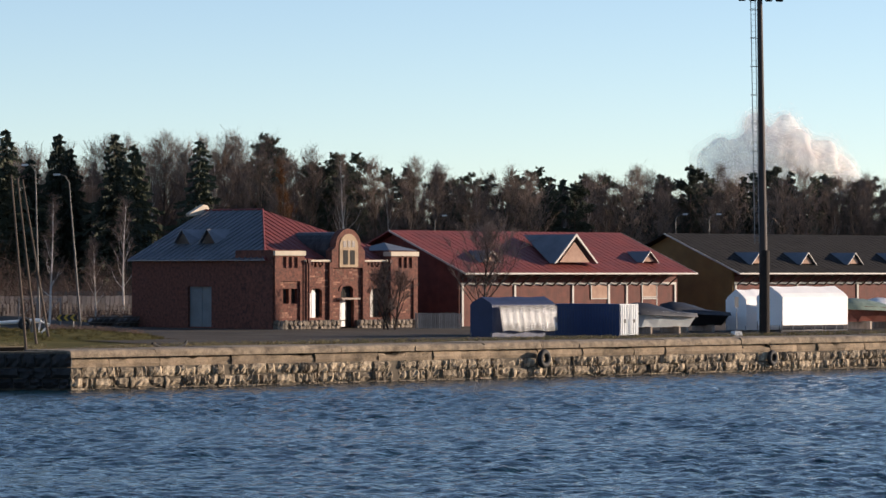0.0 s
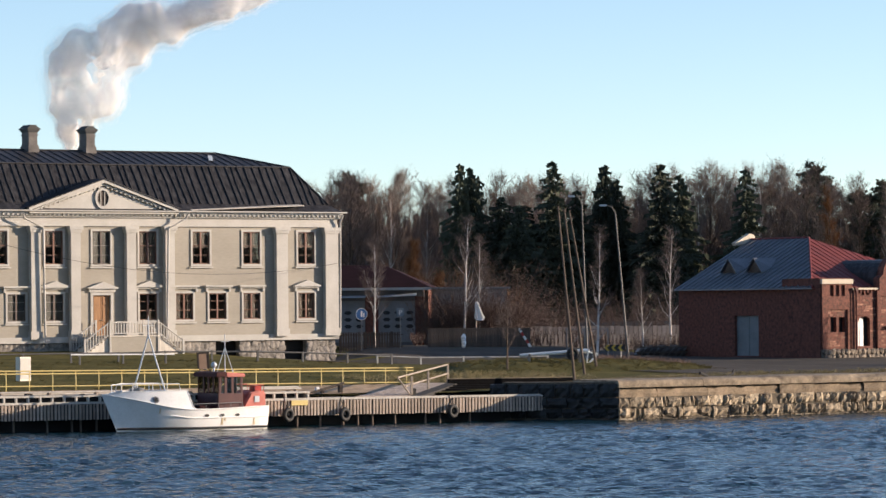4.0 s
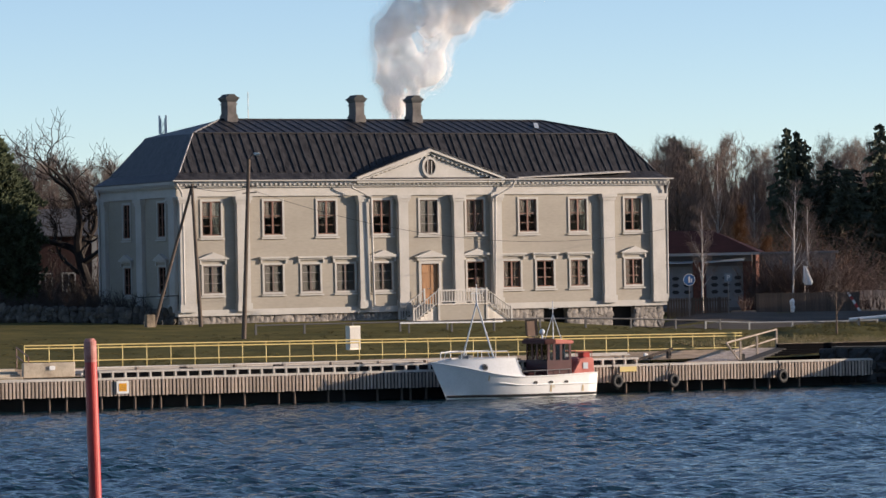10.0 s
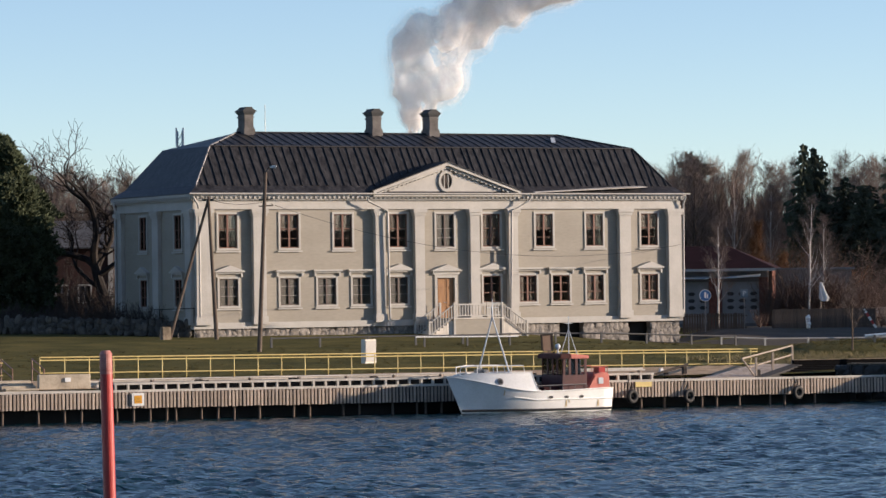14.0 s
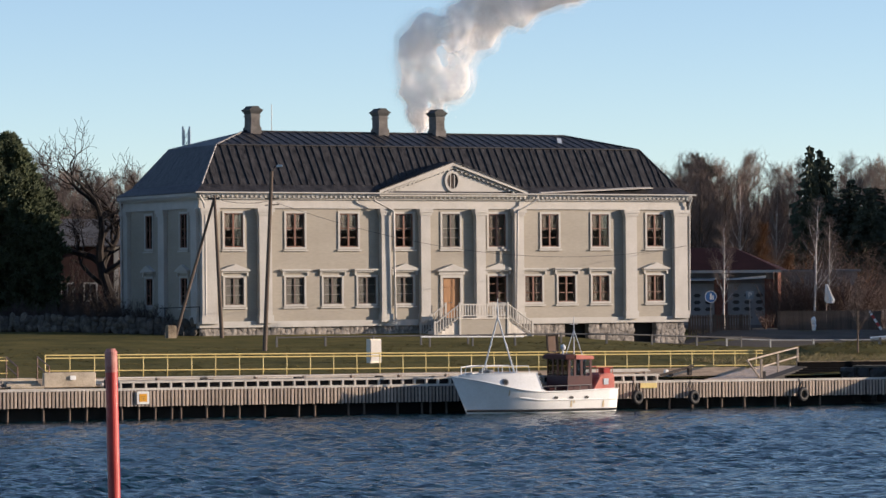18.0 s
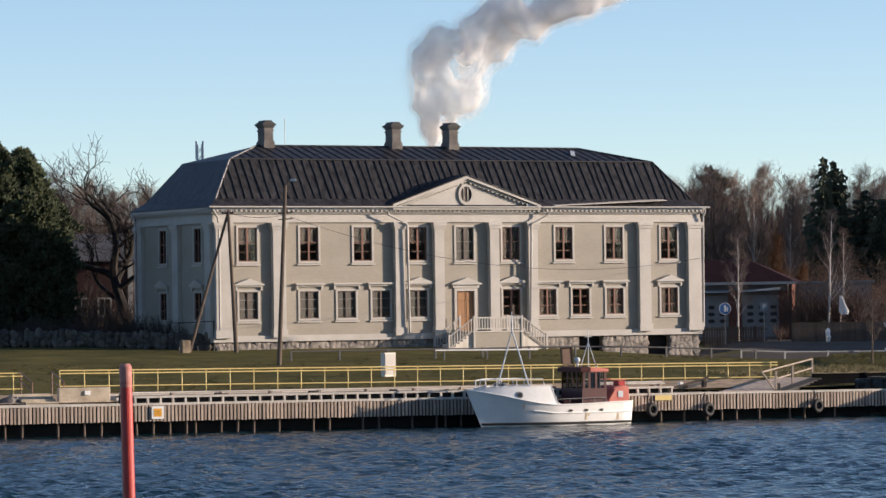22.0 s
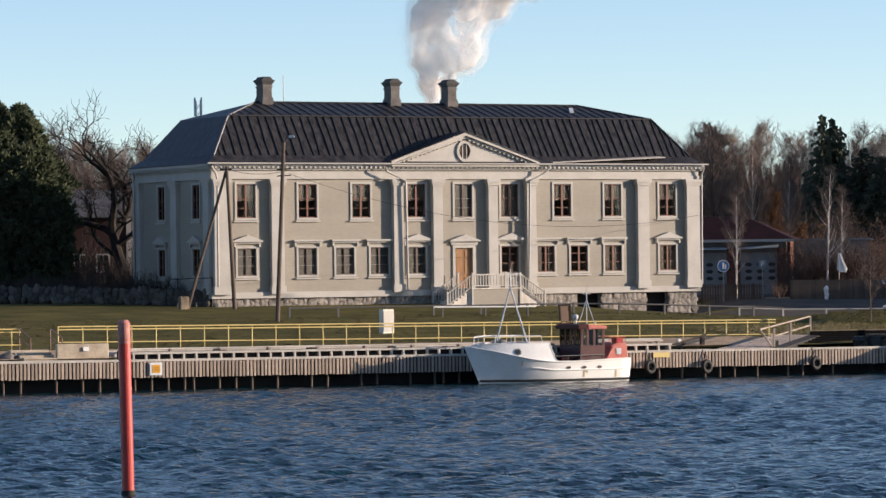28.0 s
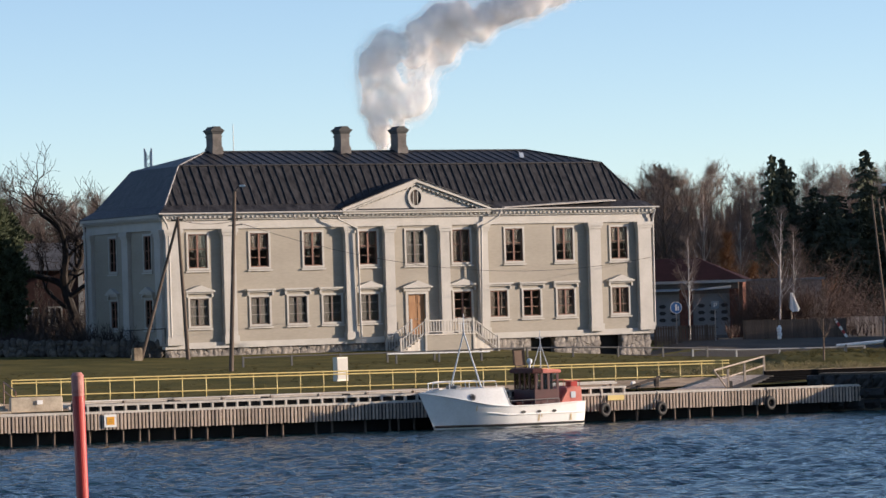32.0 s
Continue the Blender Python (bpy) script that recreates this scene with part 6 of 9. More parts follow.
def build_bank():
    """The worn sandy bank between the boardwalk and the railing."""
    b = thing("earth_bank", QUAY, "worn sandy bank below the yellow railing", "bank", kind="structure")
    rows = []
    bm = bmesh.new()
    for i in range(79):
        x = 6.9 + i * 0.5
        top = 2.0 + 0.14 * smooth_step(28, 46, x)
        n1, n2 = noise.noise((x * 0.7, 2.0, 0)), noise.noise((x * 1.9, 7.0, 0))
        rows.append([bm.verts.new(p) for p in ((x, 6.5 + 0.12 * n2, 1.4), (x, 6.75 + 0.15 * n1, 1.75 + 0.04 * n2), (x, 7.2 + 0.12 * n2, top - 0.06 + 0.05 * n1), (x, 7.9, top + 0.04 * n2), (x, 7.9, 1.3))])
    for p, q in zip(rows, rows[1:]):
        for k in range(4):
            bm.faces.new([p[k], q[k], q[k + 1], p[k + 1]])
    bm.faces.new(rows[0])
    bm.faces.new(rows[-1])
    part("slope", bm, M_SAND, b)


build_bank()


def build_gangway():
    g = thing("ramp", QUAY, "pale concrete ramp with a grey timber handrail", "ramp")
    bm = bmesh.new()
    slab(bm, [(40.1, 0.3, 1.64), (43.5, 0.3, 1.64), (49.0, 6.3, 2.20), (46.6, 6.4, 2.22)], 0.09)
    part("slope", bm, M_PLANK, g, "grey worn boarded slope")
    # Added board hides the stepped edge beside the black slip.
    bm = bmesh.new()
    slab(bm, [(43.52, 0.3, 1.66), (44.2, 0.3, 1.62), (49.7, 6.3, 2.17), (49.02, 6.3, 2.22)], 0.22)
    part("side_board", bm, M_TAR, g, "added dark board along the ramp edge")
    A, B = Vector((43.75, 0.6, 1.67)), Vector((48.95, 6.25, 2.2))
    up = Vector((0, 0, 1.05))
    lead = Vector((-1.15, -0.55, -0.06))
    for dz, r in ((0, 0.05), (-0.52, 0.045)):
        bm = bmesh.new()
        tube(bm, A + lead * (1 if dz == 0 else 0.45) + up + Vector((0, 0, dz)), B + up + Vector((0, 0, dz)), r, r, 6)
        part("handrail", bm, M_GREYWOOD, g)
    for k in (0.0, 0.45, 1.0):
        q = A.lerp(B, k)
        bm = bmesh.new()
        box(bm, q.x - 0.055, q.x + 0.055, q.y - 0.05, q.y + 0.05, q.z - 0.1, q.z + 1.04)
        part("post", bm, M_GREYWOOD, g)
    bm = bmesh.new()
    tube(bm, A + lead + up, A + Vector((-0.15, -0.1, 0)), 0.05, 0.05, 6)
    part("brace", bm, M_GREYWOOD, g)
    # Wall, timbers and apron carry the slip's shade as near-black colour.
    d = thing("slip_wall", QUAY, "timber wall of an old slip, blackened for its shade", "wall")
    bm = bmesh.new()
    slab(bm, [(45.2, 2.5, 1.64), (57.4, 2.5, 1.64), (57.4, 6.0, 2.02), (48.7, 6.0, 2.02)], 0.25)
    part("apron", bm, M_SLIPSHADE, d, "added apron, blackened for shade under the timbers")
    for i in range(5):
        bm = bmesh.new()
        box(bm, 45.2 + 0.5 * i, 57.5, 2.9 + 0.6 * i, 3.4 + 0.6 * i, 1.2, 1.74 + 0.085 * i)
        bmesh.ops.bevel(bm, geom=bm.edges[:], offset=0.03, segments=1, affect="EDGES")
        part("timber", bm, M_SLIPSHADE, d)
    bm = bmesh.new()
    box(bm, 48.9, 57.2, 6.0, 6.3, 1.2, 2.40)
    part("back_wall", bm, M_SLIPSHADE, d)
    bm = bmesh.new()
    box(bm, 48.9, 57.2, 5.98, 6.3, 2.405, 2.44)
    part("cap", bm, M_CONCRETE, d, "thin pale cap")
    for x in (52.2, 53.0, 53.6):
        b = thing("boulder", QUAY @ pose(x, 3.5, 1.75), "dark stone on the slip", "rock", "stones on the slip")
        bm = bmesh.new()
        bmesh.ops.create_icosphere(bm, subdivisions=2, radius=0.28)
        for v in bm.verts:
            v.co *= 1 + 0.35 * noise.noise(v.co * 4 + Vector((x, 0, 0)))
        part("stone", bm, M_FIELDSTONE, b)
    # timber bits on the deck
    t = thing("timber_trestle", QUAY, "dark timber trestle with a slanting beam", "trestle")
    bm = bmesh.new()
    box(bm, -1.3, 1.3, -0.06, 0.06, -0.07, 0.07, pose(39.6, 3.2, 2.02, 0, -14, 4))
    part("beam", bm, M_DARKSTAIN, t)
    for x in (39.45, 40.6):
        bm = bmesh.new()
        box(bm, x - 0.09, x + 0.09, 3.1, 3.4, 1.5, 1.98 + (x - 39.6) * 0.25)
        part("leg", bm, M_DARKSTAIN, t)
    k = thing("picnic_bench", QUAY, "grey plank bench on the boardwalk", "bench")
    bm = bmesh.new()
    box(bm, 32.9, 37.6, 2.0, 2.2, 2.08, 2.15)
    box(bm, 32.9, 37.6, 2.30, 2.5, 2.16, 2.23)
    part("seat", bm, M_DECK, k)
    for x in (33.2, 35.3, 37.35):
        bm = bmesh.new()
        box(bm, x - 0.05, x + 0.05, 2.05, 2.4, 1.58, 2.08)
        part("leg", bm, M_PLANK, k)
    for x in (11.63, 16.46, 24.08, 33.8, 36.2, 43.9):
        b = thing("bollard", QUAY @ pose(x, 0.7, 1.58), "short square tarred mooring post", "bollard", "mooring posts")
        bm = bmesh.new()
        box(bm, -0.13, 0.13, -0.13, 0.13, 0, 0.45)
        bmesh.ops.bevel(bm, geom=bm.edges[:], offset=0.03, segments=2, affect="EDGES")
        part("post", bm, M_TAR, b)
    m = thing("marker_post", QUAY @ pose(39.9, 4.8, 1.75), "low white marker block", "marker")
    bm = bmesh.new()
    box(bm, -0.12, 0.12, -0.12, 0.12, 0, 0.36)
    bmesh.ops.bevel(bm, geom=bm.edges[:], offset=0.04, segments=2, affect="EDGES")
    part("block", bm, M_WHITEPAINT, m)


build_gangway()


def tyre(m, r, label, group):
    t = thing("tyre_fender", m, label, "tyre", group)
    bm = bmesh.new()
    n, k = 24, 10
    w = r * 0.30
    ring = []
    for i in range(n):
        a = 6.28319 * i / n
        row = []
        for j in range(k):
            b = 6.28319 * j / k
            rr = r - w + w * math.cos(b)
            row.append(bm.verts.new((rr * math.cos(a), w * 1.1 * math.sin(b), rr * math.sin(a))))
        ring.append(row)
    for i in range(n):
        for j in range(k):
            bm.faces.new([ring[i][j], ring[(i + 1) % n][j], ring[(i + 1) % n][(j + 1) % k], ring[i][(j + 1) % k]])
    part("tyre", bm, M_RUBBER, t, smooth=True)
    bm = bmesh.new()
    for s in (-0.06, 0.06):
        tube(bm, (s, 0.05, r * 0.9), (s * 2, 0.2, r + 0.55), 0.02, 0.02, 5)
    part("rope", bm, M_BLACK, t)
    return t


for x, z in ((35.76, 0.72), (39.18, 0.68), (45.9, 0.75)):
    tyre(QUAY @ pose(x, -0.24, z, 0, 0, 18), 0.40, "black tyre fender hanging on the timber quay", "tyre fenders")
tyre(OUT @ STONE @ pose(38.5, -0.28, 1.06, 0, 0, 8), 0.62, "large black tyre fender on the granite quay", "tyre fenders")
tyre(OUT @ STONE @ pose(61.1, -0.2, 0.75, 0, 0, 8), 0.55, "dark tyre fender low on the granite quay", "tyre fenders")


def board_sign(m, w, h, rim, face, label):
    s = thing("quay_sign", m, label, "sign")
    bm = bmesh.new()
    box(bm, -w / 2, w / 2, 0, 0.03, -h / 2, h / 2)
    part("board", bm, rim, s)
    bm = bmesh.new()
    box(bm, -w * 0.31, w * 0.31, -0.015, -0.002, -h * 0.31, h * 0.31)
    part("face", bm, face, s, "orange-yellow field")
    bm = bmesh.new()
    for k in (-0.18, -0.05, 0.08):
        box(bm, -w * 0.22, w * 0.2, -0.022, -0.016, h * k, h * k + 0.02)
    part("lettering_bar", bm, M_SASH, s, "dark unreadable bars")
    return s


M_ORANGE = mat("orange sign paint", (0.80, 0.38, 0.02), (0.70, 0.32, 0.02), 2, 0.5)
board_sign(QUAY @ pose(7.64, -0.16, 1.12), 0.66, 0.66, M_WHITEPAINT, M_ORANGE, "square orange sign with a white border on the quay")
s = thing("quay_sign", QUAY @ pose(36.5, -0.14, 1.36), "small faded yellow board on the quay edge", "sign")
bm = bmesh.new()
box(bm, -0.5, 0.5, 0, 0.03, -0.14, 0.14)
bmesh.ops.bevel(bm, geom=bm.edges[:], offset=0.01, segments=1, affect="EDGES")
part("board", bm, M_YELLOW, s)


# ---- the fishing boat ----
M_FADEDRED = mat("faded red paint", (0.62, 0.20, 0.15), (0.46, 0.11, 0.08), 1.6, 0.6, bump=0.1)
M_BOATRED = mat("dull dark red paint", (0.095, 0.023, 0.021), (0.055, 0.014, 0.013), 1.6, 0.55, bump=0.1)
M_RUST = mat("rust streak", (0.66, 0.50, 0.26), (0.80, 0.72, 0.55), 4, 0.7)


def build_boat():
    m = QUAY @ pose(28.15, -1.8, 0.16, 0, 0, 4.5) @ pose(-4.15, 0, 0) @ Matrix.Diagonal((0.965, 1, 1, 1))
    boat = thing("fishing_boat", m, "white fishing boat with dark red wheelhouse moored at the quay", "boat")
    L = 9.85

    def knuckle(x):
        """The sheer of the main hull: high at the stem, falling in a long curve to the low waist, lifting a little at the stern."""
        return 1.95 - 0.92 * smooth_step(-1.2, 5.2, x) + 0.10 * smooth_step(6.0, L, x)

    def top(x):
        """Upper edge: a raised whaleback forward, swept down at the break, then the bulwark itself."""
        return knuckle(x) + (2.02 - knuckle(x)) * (1 - smooth_step(4.72, 4.95, x)) * smooth_step(-0.2, 1.4, x)

    def half(x, z):
        """Half beam at x (0 stem, L stern) and height z."""
        k = x / L
        full = 1.5 * (1 - (1 - min(1, k / 0.5)) ** 2.1) * (1 - 0.26 * max(0, (k - 0.5) / 0.5) ** 1.8)
        rise = min(1.0, max(0.0, (z + 0.5) / (knuckle(x) + 0.5)))
        low = 0.14 + 0.42 * smooth_step(0.1, 0.6, k)
        b = full * (low + (1 - low) * rise ** (0.95 - 0.5 * smooth_step(0.2, 0.6, k)))
        return max(0.02, b - 0.34 * max(0.0, z - knuckle(x)))

    def rake(x, z):
        return 1.15 * (1 - min(1.0, (z + 0.5) / 2.45)) * max(0, 1 - x / 3.0)

    bm = bmesh.new()
    xs = [0, 0.2, 0.5, 0.9, 1.4, 2.0, 2.7, 3.4, 4.0, 4.5, 4.72, 4.78, 4.84, 4.9, 4.96, 5.4, 6.0, 6.8, 7.6, 8.4, 9.2, L]
    sides = []
    for s in (-1, 1):
        rows = []
        for x in xs:
            kz, tz = knuckle(x), top(x)
            zs = [-0.5, -0.15, 0.1, 0.1 + (kz - 0.1) * 0.35, 0.1 + (kz - 0.1) * 0.7, kz, kz + 0.001, kz + (tz - kz) * 0.5 + 0.002, tz + 0.003]
            rows.append([bm.verts.new((x + rake(x, z), s * half(x, z), z)) for z in zs])
        for a, b in zip(rows, rows[1:]):
            for q in (0, 1, 2, 3, 4, 6, 7):
                bm.faces.new([a[q], b[q], b[q + 1], a[q + 1]])
        sides.append(rows)
    for q in range(8):
        bm.faces.new([sides[0][-1][q], sides[1][-1][q], sides[1][-1][q + 1], sides[0][-1][q + 1]])
    hull = part("hull", bm, M_WHITEPAINT, boat, "white painted hull with rust streaks", smooth=True)
    for s in (-1, 1):
        bm = bmesh.new()
        pipe(bm, [(x + rake(x, knuckle(x)), s * (half(x, knuckle(x)) + 0.01), knuckle(x)) for x in np.linspace(0.05, L, 40)], 0.04, 6)
        part("gunwale", bm, M_WHITEPAINT, hull, "white rubbing rail along the sheer")
        bm = bmesh.new()
        pipe(bm, [(x + rake(x, top(x)), s * half(x, top(x)), top(x)) for x in np.linspace(0.1, 5.1, 26)], 0.03, 6)
        part("whaleback_rim", bm, M_WHITEPAINT, hull, "white rounded rim of the raised foredeck")
        bm = bmesh.new()
        pipe(bm, [(x + rake(x, 0.04), s * (half(x, 0.04) + 0.005), 0.04) for x in np.linspace(0.1, L, 30)], 0.07, 6)
        part("boot_stripe", bm, M_BLACK, hull, "black waterline stripe")
        bm = bmesh.new()
        pipe(bm, [(x, s * (half(x, z) + 0.01), z) for x, z in [(x, 0.58 + 0.14 * smooth_step(5.0, 3.6, x)) for x in np.linspace(3.6, L, 24)]], 0.04, 6)
        part("rubbing_strake", bm, M_WHITEPAINT, hull, "white rubbing strake")
    bm = bmesh.new()
    pts = [(x + rake(x, 1.8), -half(x, top(x)) + 0.05, top(x) - 0.10) for x in (0.3, 0.9, 1.6, 2.4, 3.2, 4.0, 4.5)]
    poly(bm, *pts, *[(x, -y, z) for x, y, z in reversed(pts)])
    part("foredeck", bm, M_STEELWHITE, boat, "pale grey foredeck")
    bm = bmesh.new()
    box(bm, 4.5, L - 0.1, -0.98, 0.98, 0.62, 0.68)
    part("deck", bm, M_TAR, boat, "dark working deck")
    bm = bmesh.new()
    box(bm, 4.45, 4.52, -1.2, 1.2, 0.68, 1.9)
    part("bulkhead", bm, M_MAROON, boat, "dark red bulkhead under the foredeck")

    def oval(x, z, rx, rz, lift):
        n = 16
        return [(x + rx * math.cos(6.283 * i / n), -half(x + rx * math.cos(6.283 * i / n), z) - lift, z + rz * math.sin(6.283 * i / n)) for i in range(n)]

    for x in (5.75, 6.75, 7.75):
        bm = bmesh.new()
        poly(bm, *oval(x, 0.70, 0.15, 0.075, 0.02))
        bmesh.ops.solidify(bm, geom=bm.faces[:], thickness=0.02)
        part("scupper", bm, M_BLACK, hull, "oval black scupper")
    for r, lift, mt, nm in ((0.18, 0.02, M_GALV, "hawse_rim"), (0.11, 0.045, M_BLACK, "hawse_hole")):
        bm = bmesh.new()
        poly(bm, *[(x, -half(x, z) - lift, z) for x, _, z in oval(2.75, 1.58, r, r, 0)])
        bmesh.ops.solidify(bm, geom=bm.faces[:], thickness=0.02)
        part(nm, bm, mt, hull, "metal-rimmed hawse hole" if r > 0.15 else "")
    for x, z1, dz, w in ((6.78, 0.60, 0.42, 0.045), (6.95, 0.60, 0.2, 0.03), (8.9, 0.5, 0.35, 0.05), (3.0, 1.35, 0.5, 0.025)):
        bm = bmesh.new()
        poly(bm, *[(a, -half(a, z) - 0.012, z) for a, z in ((x - w, z1), (x + w, z1), (x + 1.5 * w, z1 - dz), (x - 1.5 * w, z1 - dz))])
        bmesh.ops.solidify(bm, geom=bm.faces[:], thickness=0.006)
        part("rust_streak", bm, M_RUST, hull, "yellow-brown rust streak")
    # wheelhouse
    x0, x1, hw, z0, sill, head = 6.62, 8.15, 1.2, 0.68, 1.85, 2.72
    bm = bmesh.new()
    box(bm, x0, x1, -hw, hw, z0, sill)
    wh = part("wheelhouse", bm, M_BOATRED, boat, "red wheelhouse with rounded windows all round")
    front = [-hw, -0.55, 0.0, 0.55, hw]
    bm = bmesh.new()
    for y in front:
        box(bm, x0 + 0.02, x0 + 0.09, max(-hw, y - 0.06), min(hw, y + 0.06), sill, head)
    part("window_post", bm, M_BOATRED, wh)
    for s in (-1, 1):
        for x in (x0 + 0.09, x0 + 0.46, x0 + 0.88, x1 - 0.08):
            bm = bmesh.new()
            box(bm, x - 0.07, x + 0.07, min(s * hw, s * (hw - 0.06)), max(s * hw, s * (hw - 0.06)), sill + 0.003, head - 0.003)
            part("window_post", bm, M_BOATRED, wh)
    for s in (-1, 1):
        for a, b in ((x0 + 0.16, x0 + 0.39), (x0 + 0.53, x0 + 0.81), (x0 + 0.95, x1 - 0.15)):
            bm = bmesh.new()
            box(bm, a, b, min(s * (hw - 0.03), s * (hw - 0.045)), max(s * (hw - 0.03), s * (hw - 0.045)), sill, head)
            part("window_pane", bm, M_GLASS, wh)
    for a, b in zip(front, front[1:]):
        bm = bmesh.new()
        box(bm, x0 + 0.05, x0 + 0.06, a + 0.06, b - 0.06, sill, head)
        part("window_pane", bm, M_GLASS, wh)
    bm = bmesh.new()
    prism(bm, [(x0 + 0.46, head + 0.004), (x1 + 0.12, head + 0.004), (x1 + 0.10, head + 0.17), (x0 + 0.46, head + 0.26)], -hw - 0.1, hw + 0.1)
    bmesh.ops.bevel(bm, geom=bm.edges[:], offset=0.04, segments=2, affect="EDGES")
    part("wheelhouse_roof", bm, M_FADEDRED, wh, "faded pinkish red wheelhouse roof")
    # Visor takes dark maroon, which puts its shade into the colour.
    bm = bmesh.new()
    prism(bm, [(x0 - 0.22, head + 0.004), (x0 + 0.47, head + 0.004), (x0 + 0.47, head + 0.29), (x0 - 0.2, head + 0.24)], -hw - 0.12, hw + 0.12)
    bmesh.ops.bevel(bm, geom=bm.edges[:], offset=0.05, segments=2, affect="EDGES")
    part("visor", bm, M_MAROON, wh, "visor over the front windows, its shade painted in maroon")
    bm = bmesh.new()
    box(bm, x1 - 0.06, x1, -0.5, 0.5, sill + 0.003, head - 0.003)
    box(bm, x0 + 0.4, x0 + 0.9, -0.3, 0.3, sill - 0.3, sill + 0.35)
    part("console", bm, M_BLACK, wh, "dark console and aft door")
    bm = bmesh.new()
    prism(bm, [(8.0, 0.68), (9.72, 0.68), (9.70, 1.92), (9.25, 1.98), (8.75, 1.85)], -1.02, 1.02)
    bmesh.ops.bevel(bm, geom=bm.edges[:], offset=0.07, segments=2, affect="EDGES")
    st = part("stern_casing", bm, M_FADEDRED, boat, "faded red sloping stern casing")
    bm = bmesh.new()
    box(bm, 8.98, 9.28, -1.05, -1.025, 1.35, 1.68)
    part("plate", bm, M_STEELWHITE, st, "small pale plate")
    for s in (-1, 1):
        bm = bmesh.new()
        pipe(bm, [(8.75, s * 0.9, 1.85), (8.7, s * 0.9, 2.28), (9.62, s * 0.9, 2.28), (9.62, s * 0.9, 1.9)], 0.03)
        part("stern_rail", bm, M_FADEDRED, st)
    bm = bmesh.new()
    box(bm, 9.15, 9.6, -0.7, -0.2, 1.9, 2.22)
    part("stern_box", bm, M_REDGLOSS, st, "bright red box on the casing")
    bm = bmesh.new()
    tube(bm, (8.6, 0.7, 1.9), (8.6, 0.7, 3.1), 0.035, 0.03, 6)
    part("exhaust", bm, M_BLACK, st, "dark exhaust pipe")
    # deck gear
    bm = bmesh.new()
    box(bm, 4.75, 5.45, -0.6, 0.6, 0.68, 1.2)
    tube(bm, (5.1, -0.75, 1.35), (5.1, 0.75, 1.35), 0.22, 0.22, 12)
    part("net_winch", bm, M_BLACK, boat, "dark winch on deck")
    bm = bmesh.new()
    box(bm, 5.6, 6.6, -0.9, 0.9, 0.68, 1.22)
    bmesh.ops.bevel(bm, geom=bm.edges[:], offset=0.04, segments=1, affect="EDGES")
    part("hatch", bm, M_MAROON, boat, "dark red hatch before the wheelhouse")
    for s in (-1, 1):
        bm = bmesh.new()
        pipe(bm, [(4.95, s * (half(4.95, 1) - 0.04), 1.32), (6.5, s * (half(6.5, 1) - 0.04), 1.34), (8.1, s * (half(8.1, 1) - 0.04), 1.36)], 0.02, 6)
        for x in (4.95, 5.7, 6.5, 7.3, 8.1):
            tube(bm, (x, s * (half(x, 1) - 0.04), knuckle(x)), (x, s * (half(x, 1) - 0.04), 1.34), 0.018, 0.018, 6)
        part("deck_rail", bm, M_GALV, boat, "thin steel deck rail")
        bm = bmesh.new()
        pipe(bm, [(0.75, s * 0.2, 1.95), (0.8, s * 0.3, 2.36), (1.6, s * 0.66, 2.42), (4.2, s * 1.12, 2.40), (4.3, s * 1.14, 1.98)], 0.032, 6)
        for x, y in ((1.6, 0.66), (2.7, 0.9), (3.5, 1.04)):
            tube(bm, (x, s * y, 1.9), (x, s * y, 2.41), 0.025, 0.025, 6)
        part("bow_rail", bm, M_WHITEPAINT, boat, "white tubular bow rail")
        bm = bmesh.new()
        tube(bm, (2.97 - 0.6 * s, s * 0.8, 1.85), (2.92, 0, 5.0), 0.05, 0.04)
        part("mast_leg", bm, M_STEELWHITE, boat, "white mast leg")
    bm = bmesh.new()
    box(bm, 1.9, 2.5, -0.3, 0.3, 1.92, 2.2)
    tube(bm, (2.2, -0.42, 2.12), (2.2, 0.42, 2.12), 0.1, 0.1, 10)
    part("anchor_winch", bm, M_GALV, boat, "grey anchor winch on the foredeck")
    bm = bmesh.new()
    tube(bm, (2.92, 0, 4.9), (2.92, 0, 6.0), 0.035, 0.02)
    tube(bm, (2.57, 0, 5.5), (3.27, 0, 5.5), 0.015, 0.015, 5)
    part("foremast", bm, M_STEELWHITE, boat, "pale tripod foremast")
    bm = bmesh.new()
    tube(bm, (7.75, 0.1, 2.95), (7.75, 0.1, 5.0), 0.035, 0.02)
    tube(bm, (7.2, 0.1, 2.85), (7.75, 0.1, 4.3), 0.022, 0.022, 6)
    tube(bm, (8.1, -0.3, 2.8), (7.75, 0.1, 4.3), 0.022, 0.022, 6)
    tube(bm, (7.5, 0.1, 4.6), (8.0, 0.1, 4.6), 0.015, 0.015, 5)
    part("aft_mast", bm, M_STEELWHITE, boat, "thin white aerial mast")
    bm = bmesh.new()
    bmesh.ops.create_uvsphere(bm, u_segments=16, v_segments=10, radius=0.16)
    bmesh.ops.translate(bm, verts=bm.verts[:], vec=(7.05, 0.1, 3.36))
    tube(bm, (7.05, 0.1, 2.9), (7.05, 0.1, 3.24), 0.06)
    part("radar_dome", bm, M_STEELWHITE, wh, "round pale radar dome", smooth=True)
    bm = bmesh.new()
    box(bm, 6.6, 7.0, 0.2, 1.0, 3.1, 3.13)
    for x in (6.65, 6.95):
        for y in (0.25, 0.95):
            tube(bm, (x, y, 2.9), (x, y, 3.11), 0.02, 0.02, 6)
    part("roof_rack", bm, M_BLACK, wh, "black rack on the roof")


